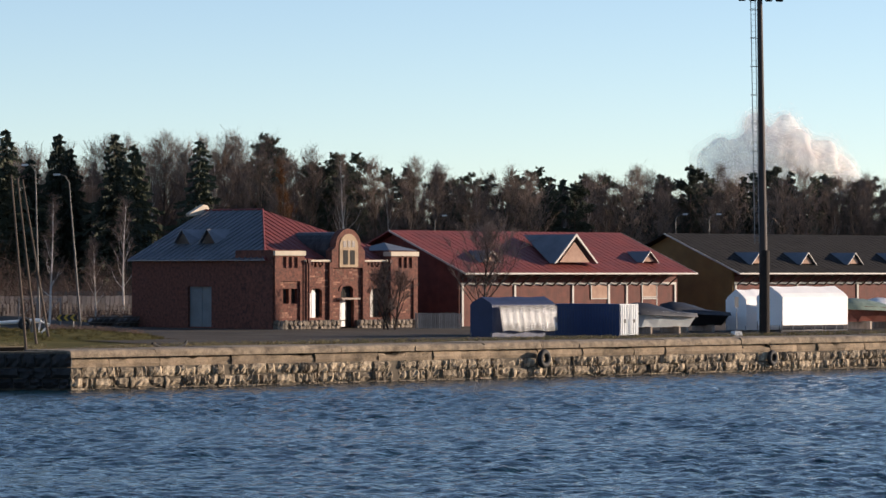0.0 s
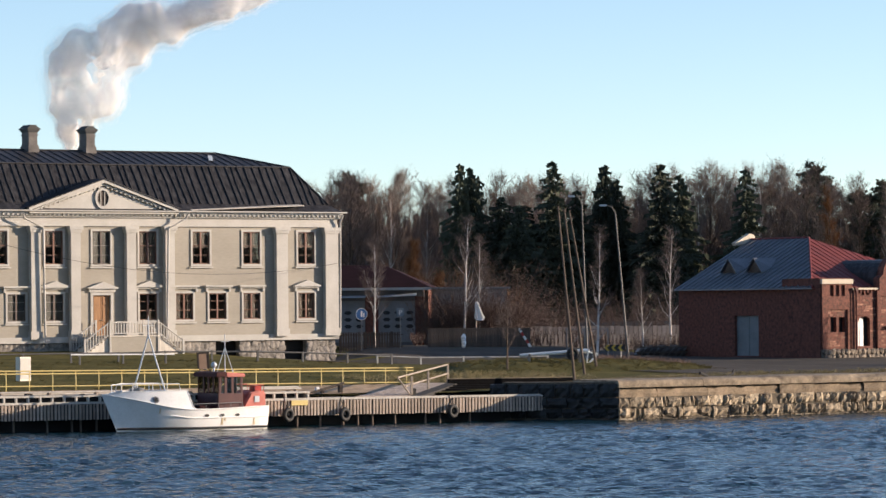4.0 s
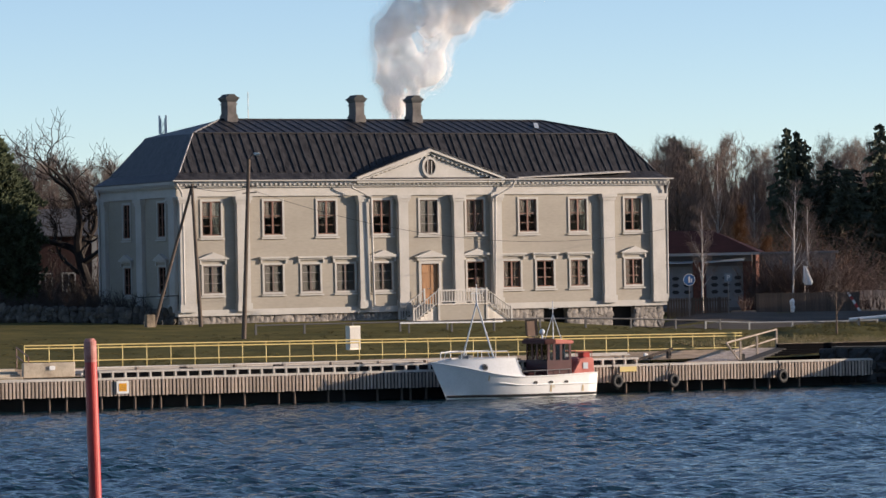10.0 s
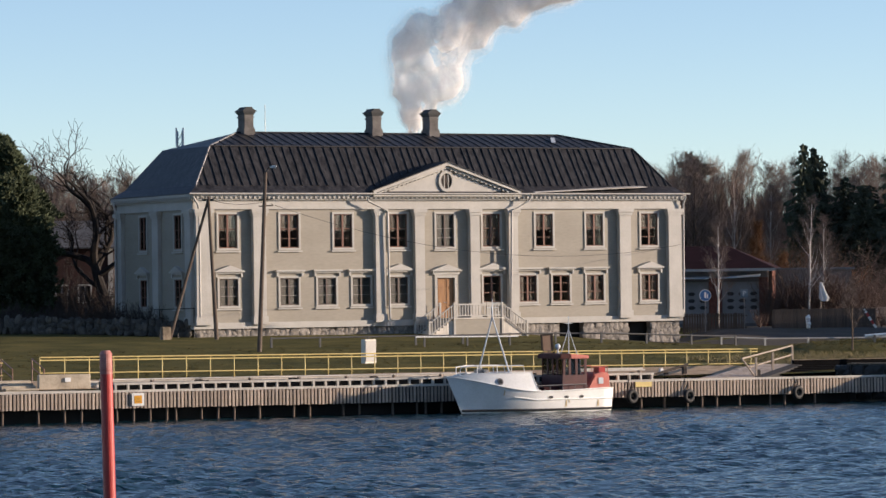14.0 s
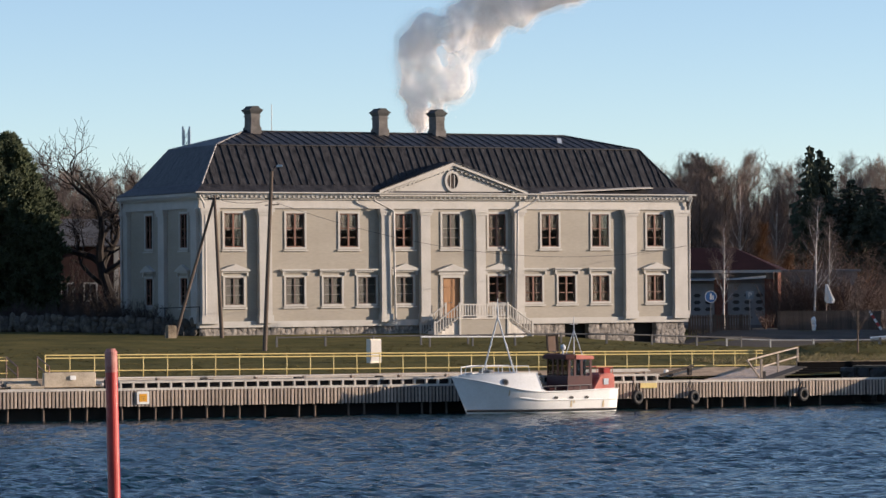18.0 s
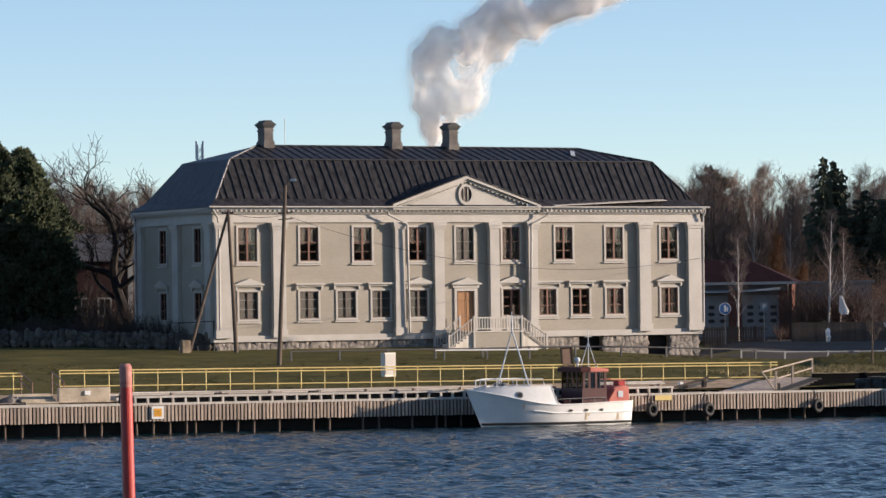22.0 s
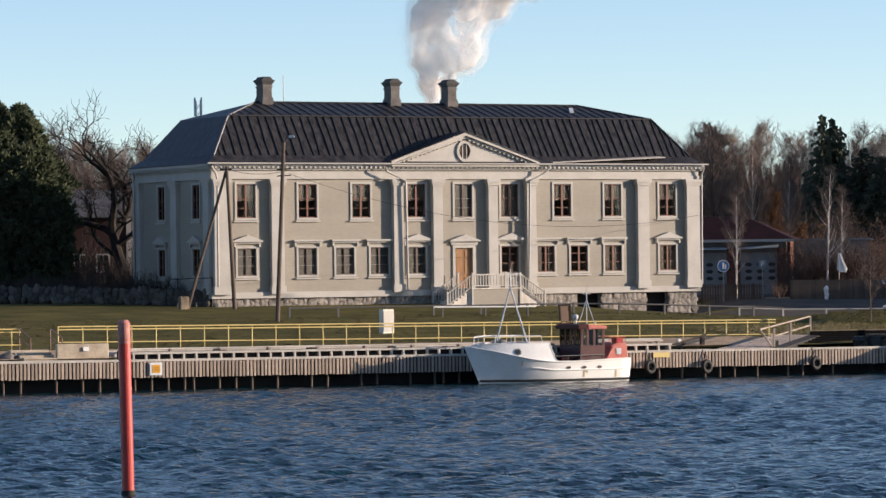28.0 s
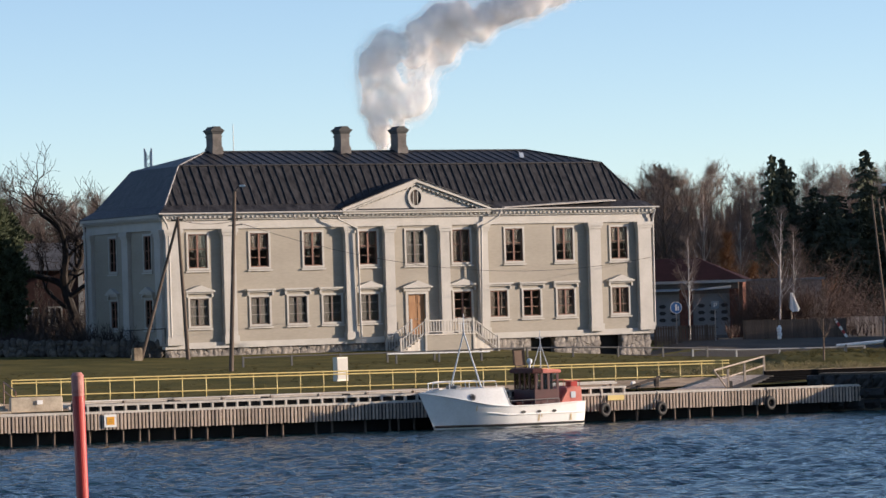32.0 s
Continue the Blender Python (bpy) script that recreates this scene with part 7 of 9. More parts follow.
build_boat()


# ---- the red spar in the channel ----
def build_spar():
    s = thing("spar_buoy", pose(-9.51, 103.9, 0, 0, -0.9, 0), "tall red spar buoy with a worn pale top", "buoy")
    bm = bmesh.new()
    tube(bm, (0, 0, -1.5), (0, 0, 4.3), 0.175, 0.175, 20)
    part("shaft", bm, M_REDGLOSS, s, smooth=False)
    bm = bmesh.new()
    tube(bm, (0, 0, 4.3), (0, 0, 4.88), 0.178, 0.178, 20)
    tube(bm, (0, 0, 4.88), (0, 0, 4.97), 0.178, 0.12, 20)
    part("top_band", bm, mat("worn pale red paint", (0.55, 0.27, 0.22), (0.34, 0.09, 0.07), 3, 0.6), s, "faded reddish top")
    bm = bmesh.new()
    tube(bm, (0, 0, -0.05), (0, 0, 0.14), 0.21, 0.20, 20)
    part("collar", bm, M_TAR, s, "dark weedy collar at the water")


build_spar()


# ---- poles, signs and fences on the lawn ----
def pole_between(name, a, b, r, r2, label, category="pole", group="", material=None):
    p = thing(name, pose(*a), label, category, group)
    bm = bmesh.new()
    d = Vector(b) - Vector(a)
    tube(bm, (0, 0, -0.4), d, r, r2, 10)
    part("shaft", bm, material or M_WOODPOLE, p, smooth=False)
    return p


p1 = pole_between("utility_pole", (-15.3, 247.2, 3.5), (-15.75, 247.2, 13.15), 0.15, 0.10, "brown wooden utility pole with a slanting strut", "utility pole", "utility poles")
bm = bmesh.new()
tube(bm, (-3.3, 0.3, -0.3), (-0.45, 0.1, 9.5), 0.12, 0.09, 8)
part("strut", bm, M_WOODPOLE, p1, "slanting wooden strut")
bm = bmesh.new()
tube(bm, (-0.9, 0, 9.4), (-0.1, 0, 9.45), 0.05, 0.05, 6)
for x in (-0.85, -0.5, -0.15):
    tube(bm, (x, 0, 9.42), (x, 0, 9.6), 0.04, 0.03, 6)
part("crossarm", bm, M_BLACK, p1, "dark crossarm with insulators")
p2 = pole_between("utility_pole", (-11.65, 231.0, 2.75), (-11.1, 231.0, 14.2), 0.15, 0.11, "tall brown wooden utility pole with a lamp", "utility pole", "utility poles")
bm = bmesh.new()
pipe(bm, [(0.55, 0, 11.35), (0.75, 0, 11.75), (1.0, 0, 11.8)], 0.04, 6)
part("arm", bm, M_BLACK, p2)
for z in (9.3, 9.7):
    bm = bmesh.new()
    tube(bm, (0.1, 0, z), (1.0, 0, z + 0.05), 0.035, 0.035, 6)
    part("bracket", bm, M_BLACK, p2)
bm = bmesh.new()
box(bm, 0.85, 1.25, -0.12, 0.12, 11.7, 11.86)
bmesh.ops.bevel(bm, geom=bm.edges[:], offset=0.04, segments=2, affect="EDGES")
part("lamp_head", bm, M_STEELWHITE, p2, "pale lamp head")


def build_wire(name, a, b, sag, label):
    bm = bmesh.new()
    pts = []
    for i in range(25):
        t = i / 24
        p = Vector(a).lerp(Vector(b), t)
        p.z -= sag * 4 * t * (1 - t)
        pts.append(p)
    pipe(bm, pts, 0.014, 4)
    tagged(part(name, bm, M_BLACK, None), label, "cable")


build_wire("cable", (-15.9, 247.0, 13.0), (-10.9, 231.0, 12.4), 0.3, "thin black overhead cable between poles")
build_wire("cable", (-10.8, 231.0, 12.2), (tuple(HOUSE @ Vector((39.1, -0.3, 9.75)))), 1.9, "thin black overhead cable sagging across the lawn")

POLES = (((27.6, 212.2, 2.2), (26.7, 212.2, 12.3)), ((29.9, 225.0, 2.3), (28.7, 225.0, 12.4)), ((31.7, 232.3, 2.35), (29.95, 232.3, 12.55)))
for a, b in POLES:
    pole_between("mooring_pole", a, b, 0.09, 0.055, "tall leaning weathered wooden pole", "pole", "leaning poles", M_WOODPOLE)


def street_lamp(x, y, z, h, lean, reach, label, group="street lamps"):
    t = thing("street_lamp", pose(x, y, z), label, "lamp", group)
    bm = bmesh.new()
    tube(bm, (0, 0, -0.3), (lean, 0, h), 0.085, 0.05, 10)
    part("column", bm, M_LAMPGREY, t)
    bm = bmesh.new()
    pipe(bm, [(lean, 0, h), (lean + reach * 0.4, 0, h + 0.45), (lean + reach, 0, h + 0.55)], 0.04, 6)
    part("arm", bm, M_LAMPGREY, t)
    bm = bmesh.new()
    x0 = lean + reach
    box(bm, min(x0, x0 + 0.5 * (1 if reach > 0 else -1)), max(x0, x0 + 0.5 * (1 if reach > 0 else -1)), -0.14, 0.14, h + 0.48, h + 0.62)
    bmesh.ops.bevel(bm, geom=bm.edges[:], offset=0.04, segments=2, affect="EDGES")
    part("lamp_head", bm, M_STEELWHITE, t, "pale lamp head")


street_lamp(36.8, 253.7, 2.7, 10.2, -0.85, -0.6, "slender grey street lamp leaning slightly")
street_lamp(35.0, 262.0, 2.8, 11.0, -0.3, -0.5, "grey street lamp with a lit pale head")
for x, y in ((107.5, 330.0), (104.5, 331.0), (84.5, 345.0)):
    street_lamp(x, y, ground_z(x, y), 9.2, 0, 0.7, "distant street lamp behind the warehouses")


def build_guard_rail():
    for q, xs, z, mt, lb in ((41.0, (29.4, 62.8), 0.68, M_LAMPGREY, "low dark grey pipe rail along the road"), (43.0, (62.6, 79.0), 0.58, M_GREYRAIL, "low pale grey pipe rail by the road")):
        g = thing("guard_rail", Matrix(), lb, "guard rail", "guard rails")
        x = xs[0]
        last = None
        while x < xs[1] + 0.1:
            p = QUAY @ Vector((x, q, 0))
            gz = ground_z(p.x, p.y)
            bm = bmesh.new()
            box(bm, -0.06, 0.06, -0.06, 0.06, -0.2, z)
            part("post", bm, mt, g, at=pose(p.x, p.y, gz, 0, 0, 22))
            top = Vector((p.x, p.y, gz + z - 0.08))
            if last is not None:
                bm = bmesh.new()
                tube(bm, last, top, 0.055, 0.055, 8)
                part("rail", bm, mt, g)
            last = top
            x += 3.33


build_guard_rail()
b = thing("white_pipe", QUAY @ pose(42.0, 38.5, ground_z(*on(QUAY, 42, 38.5)) + 0.09), "long white painted pipe on short grey props", "pipe")
bm = bmesh.new()
tube(bm, (-3.6, 0, 0.62), (3.6, 0, 0.58), 0.05, 0.05, 10)
part("tube", bm, M_WHITEPAINT, b)
for x in (-3.0, 0.0, 3.0):
    bm = bmesh.new()
    box(bm, x - 0.05, x + 0.05, -0.06, 0.06, -0.1, 0.56)
    part("prop", bm, M_LAMPGREY, b)

b = thing("utility_cabinet", pose(-4.5, 219.0, ground_z(-4.5, 219.0), 0, 0, 38), "pale cream electrical cabinet on the lawn", "cabinet")
bm = bmesh.new()
box(bm, -0.42, 0.42, -0.2, 0.2, -0.1, 1.42)
bmesh.ops.bevel(bm, geom=bm.edges[:], offset=0.02, segments=1, affect="EDGES")
part("body", bm, mat("cream cabinet", (0.72, 0.66, 0.54), (0.60, 0.55, 0.45), 1, 0.6), b)
bm = bmesh.new()
box(bm, -0.38, 0.38, -0.225, -0.205, 0.1, 1.34)
part("door", bm, M_TRIM, b)
b = thing("info_board", QUAY @ pose(35.3, 10.0, 2.14, 0, -4, 0), "brown framed notice board on the lawn", "sign")
bm = bmesh.new()
frame_bars(bm, -0.28, 0.28, 0.75, 1.85, 0.09, -0.04, 0.04)
part("frame", bm, M_DARKBARK, b)
bm = bmesh.new()
box(bm, -0.28, 0.28, -0.01, 0.02, 0.75, 1.85)
part("panel", bm, mat("faded board", (0.20, 0.12, 0.08), (0.13, 0.08, 0.055), 2, 0.7), b)
for s in (-1, 1):
    bm = bmesh.new()
    box(bm, s * 0.3 - 0.04, s * 0.3 + 0.04, -0.04, 0.04, -0.2, 0.65)
    part("leg", bm, M_SASH, b)

b = thing("stone_block", pose(-18.7, 246.5, ground_z(-18.7, 246.5), 0, 0, 25), "pale square stone block by the pole", "stone")
bm = bmesh.new()
box(bm, -0.32, 0.32, -0.25, 0.25, -0.1, 0.85)
bmesh.ops.bevel(bm, geom=bm.edges[:], offset=0.04, segments=2, affect="EDGES")
part("block", bm, M_CONCRETE, b)


g = thing("garden_railing", pose(-19.7, 249.6, 0), "dark thin pipe railing behind the stone wall", "railing")
bm = bmesh.new()
tube(bm, (0, 0, 5.55), (2.75, 0.3, 5.62), 0.03, 0.03, 6)
part("rail", bm, M_BLACK, g)
for x in (0.35, 1.6, 2.7):
    bm = bmesh.new()
    tube(bm, (x, 0.11 * x, 3.4), (x, 0.11 * x, 5.56 + 0.025 * x), 0.035, 0.035, 6)
    part("post", bm, M_BLACK, g)


def build_field_wall():
    a, c = Vector((-17.4, 250.2)), Vector((-44.0, 257.0))
    w = thing("fieldstone_wall", Matrix(), "low dark dry-stone wall of rounded field stones", "wall")
    rnd = random.Random(5)
    shapes = []
    for k in range(5):
        bm = bmesh.new()
        bmesh.ops.create_icosphere(bm, subdivisions=2, radius=0.3)
        for v in bm.verts:
            v.co *= 1 + 0.35 * noise.noise(v.co * 4 + Vector((k * 5, 0, 0)))
        shapes.append(mesh_of(bm, M_DARKSTONE, True))
    n = 62
    for i in range(n):
        p = a.lerp(c, i / n)
        z = ground_z(p.x, p.y)
        for row in range(3):
            part("stone", rnd.choice(shapes), None, w, at=pose(p.x + rnd.uniform(-.1, .1), p.y + 0.1 * row + rnd.uniform(-.08, .08), z + 0.18 + row * 0.34 + rnd.uniform(-.05, .05), rnd.uniform(0, 90), rnd.uniform(0, 90), rnd.uniform(0, 360)) @ Matrix.Diagonal((rnd.uniform(0.8, 1.7), 1, rnd.uniform(0.7, 1.1), 1)))
    bm = bmesh.new()
    d = (c - a).normalized()
    box(bm, 0, (c - a).length, 0.25, 0.6, -0.3, 0.85, Matrix.Translation((a.x, a.y, 3.55)) @ Matrix.Rotation(math.atan2(d.y, d.x), 4, "Z") @ pose(0, -0.9, 0))
    part("core", bm, M_JOINT, w)


build_field_wall()


# ---- the quay yard ----
def build_light_mast():
    m = thing("light_mast", STONE @ pose(65.7, 4.5, 2.2, 0, 0, -30), "tall dark steel floodlight mast with a ladder", "mast")
    bm = bmesh.new()
    tube(bm, (0, 0, -0.3), (-0.35, 0, 24.4), 0.33, 0.19, 14)
    part("column", bm, mat("rusty dark steel", (0.055, 0.038, 0.034), (0.03, 0.023, 0.021), 1.5, 0.7), m)
    bm = bmesh.new()
    tube(bm, (0, 0, 0), (0, 0, 6.0), 0.38, 0.37, 14)
    part("sleeve", bm, M_DARKBARK, m, "wider brown base sleeve")
    bm = bmesh.new()
    for dx in (-0.75, -0.42):
        tube(bm, (dx, -0.1, 6.5), (dx - 0.3, -0.1, 24.0), 0.03, 0.03, 6)
    part("ladder_rail", bm, M_GALV, m)
    for i in range(9):
        z = 7 + i * 2.0
        bm = bmesh.new()
        tube(bm, (-0.8 - z * 0.014, -0.1, z), (-0.1 - z * 0.014, -0.1, z), 0.028, 0.028, 6)
        part("ladder_bracket", bm, M_GALV, m)
    bm = bmesh.new()
    for i in range(42):
        z = 6.7 + i * 0.41
        tube(bm, (-0.75 - (z - 6.5) * 0.017, -0.1, z), (-0.42 - (z - 6.5) * 0.017, -0.1, z), 0.014, 0.014, 4)
    part("rungs", bm, M_GALV, m)
    bm = bmesh.new()
    box(bm, -1.9, 1.2, -0.08, 0.08, 24.0, 24.16)
    part("crossbar", bm, M_BLACK, m)
    for x in (-1.75, -0.95, 0.25, 1.05):
        bm = bmesh.new()
        box(bm, -0.26, 0.26, -0.3, 0.12, -0.16, 0.16, pose(x, -0.1, 23.85, 25, 0, 0))
        bmesh.ops.bevel(bm, geom=bm.edges[:], offset=0.04, segments=2, affect="EDGES")
        part("floodlight", bm, M_BLACK, m, "black floodlight head")


build_light_mast()


def gable_tent(name, m, n, w, wall, peak, material, label, base=0.0):
    t = thing(name, m, label, "tent")
    bm = bmesh.new()
    pr = [(0, base), (0, wall), (w * 0.12, wall + 0.35 * (peak - wall)), (w / 2, peak), (w * 0.88, wall + 0.35 * (peak - wall)), (w, wall), (w, base)]
    k = 10
    rows = []
    for i in range(k + 1):
        x = n * i / k
        rows.append([bm.verts.new((x, y + 0.012 * math.sin(i * 2.1 + z), z - 0.06 * math.sin(i * math.pi * 2 / 2.5) ** 2 * (0.2 < y / w < 0.8))) for y, z in pr])
    for a, b in zip(rows, rows[1:]):
        for j in range(len(pr) - 1):
            bm.faces.new([a[j], b[j], b[j + 1], a[j + 1]])
    bm.faces.new(rows[0])
    bm.faces.new(rows[-1])
    part("canvas", bm, material, t, smooth=False)
    legs = int(n / 1.4) + 1
    for i in range(legs + 1):
        for y in (0.08, w - 0.08):
            bm = bmesh.new()
            tube(bm, (n * i / legs, y, -0.1), (n * i / legs, y, base + 0.3), 0.035, 0.035, 6)
            part("leg", bm, M_GALV, t)
    bm = bmesh.new()
    for y in (0.05, w - 0.05):
        tube(bm, (0, y, 0.1), (n, y, 0.1), 0.03, 0.03, 6)
    part("ground_rail", bm, M_GALV, t)
    return t


gable_tent("shelter_tent", STONE @ pose(71.75, 8, 2.3), 7.35, 2.5, 2.55, 3.35, M_WHITETARP, "white tarpaulin boat shelter on a steel frame", 0.5)
gable_tent("shelter_tent", STONE @ pose(73.0, 12.6, 2.3), 4.0, 2.0, 2.3, 3.1, M_WHITETARP, "smaller white tarpaulin shelter beside a dark car", 0.1)
gable_tent("shelter_tent", STONE @ pose(43.2, 9.2, 2.25), 6.1, 2.1, 2.2, 2.75, M_BLUE, "blue tarpaulin shelter with a pale side sheet")


def build_sheet():
    s = thing("tarpaulin_sheet", STONE @ pose(43.6, 9.0, 2.25), "creased white tarpaulin sheet hung on the shelter", "tarpaulin")
    bm = bmesh.new()
    n = 26
    a = [[bm.verts.new((5.6 * i / n + 0.25 * (1 - k) * (1 - i / n), -0.06 - 0.03 * math.sin(i * 1.9 + k) - 0.10 * (1 - k), 0.42 + 1.72 * k + 0.05 * math.sin(i * 0.5) * (1 - k))) for i in range(n + 1)] for k in (0, 0.35, 0.7, 1.0)]
    for p, q in zip(a, a[1:]):
        for i in range(n):
            bm.faces.new([p[i], p[i + 1], q[i + 1], q[i]])
    bmesh.ops.solidify(bm, geom=bm.faces[:], thickness=0.02)
    part("sheet", bm, M_WHITETARP, s, smooth=True)


build_sheet()


def build_container():
    p = STONE @ Vector((53.0, 6.6, 2.27))
    c = thing("shipping_container", pose(p.x, p.y, p.z, 0, 0, -48), "blue steel shipping container with pale corrugated end doors", "container")
    bm = bmesh.new()
    n = 24
    L, W, Hh = 6.06, 2.44, 2.2
    prof = []
    for i in range(n):
        x = -L + 0.1 + (L - 0.2) * i / n
        d = (L - 0.2) / n
        prof += [(x, 0.0), (x + d * 0.4, 0.0), (x + d * 0.5, 0.025), (x + d * 0.9, 0.025)]
    outline = [(-L, 0.0)] + prof + [(-0.02, 0.0), (-0.02, W), (-L, W)]
    low = [bm.verts.new((x, y, 0.05)) for x, y in outline]
    top = [bm.verts.new((x, y, Hh)) for x, y in outline]
    for k in range(len(outline)):
        j = (k + 1) % len(outline)
        bm.faces.new([low[k], low[j], top[j], top[k]])
    bm.faces.new(top)
    part("body", bm, mat("blue container paint", (0.022, 0.05, 0.14), (0.014, 0.034, 0.10), 0.8, 0.55), c)
    for z0, z1 in ((Hh - 0.12, Hh + 0.01), (0.02, 0.15)):
        bm = bmesh.new()
        box(bm, -L, -0.02, -0.03, -0.004, z0, z1)
        part("side_rail", bm, mat("blue rail paint", (0.022, 0.05, 0.14), (0.014, 0.034, 0.10), 0.8, 0.55), c)
    for s in (0, 1):
        bm = bmesh.new()
        y0 = 0.03 + s * W / 2
        box(bm, -0.018, 0.0, y0, y0 + W / 2 - 0.04, 0.06, Hh - 0.02)
        d = part("door", bm, M_STEELWHITE, c, "pale corrugated container door")
        for k in range(5):
            bm = bmesh.new()
            box(bm, 0.002, 0.05, y0 + 0.08 + k * 0.23, y0 + 0.19 + k * 0.23, 0.1, Hh - 0.06)
            part("rib", bm, M_STEELWHITE, d)
        bm = bmesh.new()
        box(bm, 0.05, 0.09, y0 + 0.45, y0 + 0.62, 0.9, 1.15)
        part("lock_box", bm, M_BLACK, d)


build_container()


def covered_boat(m, n, beam, hull_mat, cover_mat, label):
    b = thing("laid_up_boat", m, label, "boat", "laid-up boats")
    bm = bmesh.new()
    xs = [0, 0.1, 0.25, 0.45, 0.7, 1.0]
    rows = []
    for k in xs:
        w = beam / 2 * (1 - (1 - min(1, k / 0.5)) ** 2)
        rows.append([bm.verts.new((n * k + (1 - f) * 0.5 * (k < 0.2), s * max(0.03, w) * (0.3 + 0.7 * f), 0.45 + f * (0.95 + 0.3 * (1 - k)))) for s, f in ((-1, 1), (-1, 0.5), (-1, 0), (1, 0), (1, 0.5), (1, 1))])
    for a, c in zip(rows, rows[1:]):
        for j in range(5):
            bm.faces.new([a[j], c[j], c[j + 1], a[j + 1]])
    bm.faces.new(rows[-1])
    part("hull", bm, hull_mat, b)
    bm = bmesh.new()
    rows = []
    for k in (0.02, 0.2, 0.4, 0.6, 0.8, 0.99):
        w = beam / 2 * (1 - (1 - min(1, k / 0.5)) ** 2) + 0.12
        top = 1.45 + 0.3 * (1 - k) + 0.55 * math.sin(math.pi * min(1, k + 0.15)) + 0.05 * math.sin(k * 40)
        rows.append([bm.verts.new((n * k, y, z)) for y, z in ((-w, 1.15 + 0.25 * (1 - k)), (-w * 0.9, 1.4 + 0.3 * (1 - k)), (0, top), (w * 0.9, 1.4 + 0.3 * (1 - k)), (w, 1.15 + 0.25 * (1 - k)))])
    for a, c in zip(rows, rows[1:]):
        for j in range(4):
            bm.faces.new([a[j], c[j], c[j + 1], a[j + 1]])
    bm.faces.new(rows[0])
    bm.faces.new(rows[-1])
    part("cover", bm, cover_mat, b, "stretched tarpaulin cover", smooth=True)
    for k in (0.3, 0.75):
        bm = bmesh.new()
        box(bm, n * k - 0.08, n * k + 0.08, -beam * 0.4, beam * 0.4, -0.1, 0.5)
        part("cradle", bm, M_PLANK, b, "timber cradle")


M_DARKTARP = mat("dark tarpaulin", (0.035, 0.04, 0.055), (0.02, 0.023, 0.03), 0.8, 0.6, bump=0.4, bscale=3)
M_GREENTARP = mat("green tarpaulin", (0.30, 0.36, 0.28), (0.12, 0.17, 0.13), 1.6, 0.55, bump=0.4, bscale=3)
covered_boat(STONE @ pose(58.0, 11.0, 2.3), 6.6, 2.3, M_STEELWHITE, M_DARKTARP, "pale boat laid up under a dark blue cover")
covered_boat(STONE @ pose(65.6, 14.5, 2.3), 6.4, 2.6, M_BLACK, M_DARKTARP, "dark boat laid up under a black cover")
covered_boat(STONE @ pose(80.3, 10.0, 2.5), 8.0, 3.2, mat("dull red bottom paint", (0.24, 0.075, 0.055), (0.15, 0.05, 0.04), 1, 0.6), M_GREENTARP, "red-bottomed boat laid up under a green cover")
covered_boat(STONE @ pose(88.5, 14.0, 2.5), 7.0, 2.8, M_WHITEPAINT, M_WHITETARP, "boat laid up under a white cover")
s = thing("quay_sign", STONE @ pose(61.0, 3.0, 2.2, 0, 0, -20), "small grey sign on a thin post in a concrete foot", "sign")
bm = bmesh.new()
tube(bm, (0, 0, 0.1), (0, 0, 2.3), 0.03, 0.03, 6)
part("post", bm, M_GALV, s)
bm = bmesh.new()
box(bm, -0.15, 0.15, -0.04, -0.02, 2.0, 2.75)
part("plate", bm, M_GALV, s)
bm = bmesh.new()
prism(bm, [(-0.35, -0.1), (0.35, -0.1), (0.25, 0.35), (-0.25, 0.35)], -0.3, 0.3)
part("foot", bm, M_WHITEPAINT, s, "pale concrete foot")
s = thing("driftwood", STONE @ pose(6.5, 0.6, 2.2, 0, 0, 6), "dark branch lying on the quay cap", "wood")
bm = bmesh.new()
pipe(bm, [(0, 0, 0.25), (0.8, 0.1, 0.02), (2.0, 0, -0.02), (2.7, 0, 0.12), (3.0, 0.1, 0.35)], 0.09, 6)
part("branch", bm, M_TAR, s)


def plank_fence(name, m, n, h, step, material, label, group="plank fences", x_gap=0.03):
    f = thing(name, m, label, "fence", group)
    board = bmesh.new()
    box(board, 0, step - x_gap, -0.02, 0.02, -0.1, h)
    board = mesh_of(board, material)
    rnd = random.Random(int(n * 10))
    for i in range(int(n / step)):
        part("board", board, None, f, at=pose(i * step, 0, rnd.uniform(-0.03, 0.03)))
    for z in (0.25, h - 0.25):
        bm = bmesh.new()
        box(bm, 0, n, 0.021, 0.07, z, z + 0.09)
        part("rail", bm, material, f)
    i = 0.0
    while i <= n:
        bm = bmesh.new()
        box(bm, i - 0.05, i + 0.05, 0.075, 0.16, -0.3, h + 0.05)
        part("post", bm, material, f)
        i += 2.0
    return f


p = STONE @ Vector((58.8, 33.0, 0))
plank_fence("plank_fence", pose(p.x, p.y, 2.45, 0, 0, -2), 3.6, 1.15, 0.16, M_PLANK, "weathered grey plank fence beside the brick building")
M_DARKFENCE = mat("dark stained boards", (0.13, 0.10, 0.08), (0.06, 0.046, 0.037), 1.0, 0.85, random_tint=0.2)
plank_fence("plank_fence", pose(18.4, 281.0, ground_z(20, 281) - 0.05, 0, 0, 3), 4.9, 1.4, 0.2, M_DARKFENCE, "dark stained plank fence by the garage", x_gap=0.06)
plank_fence("plank_fence", pose(25.4, 283.0, ground_z(29, 283) - 0.05, 0, 0, 4), 8.2, 1.5, 0.2, M_DARKFENCE, "dark stained plank fence by the road", x_gap=0.02)
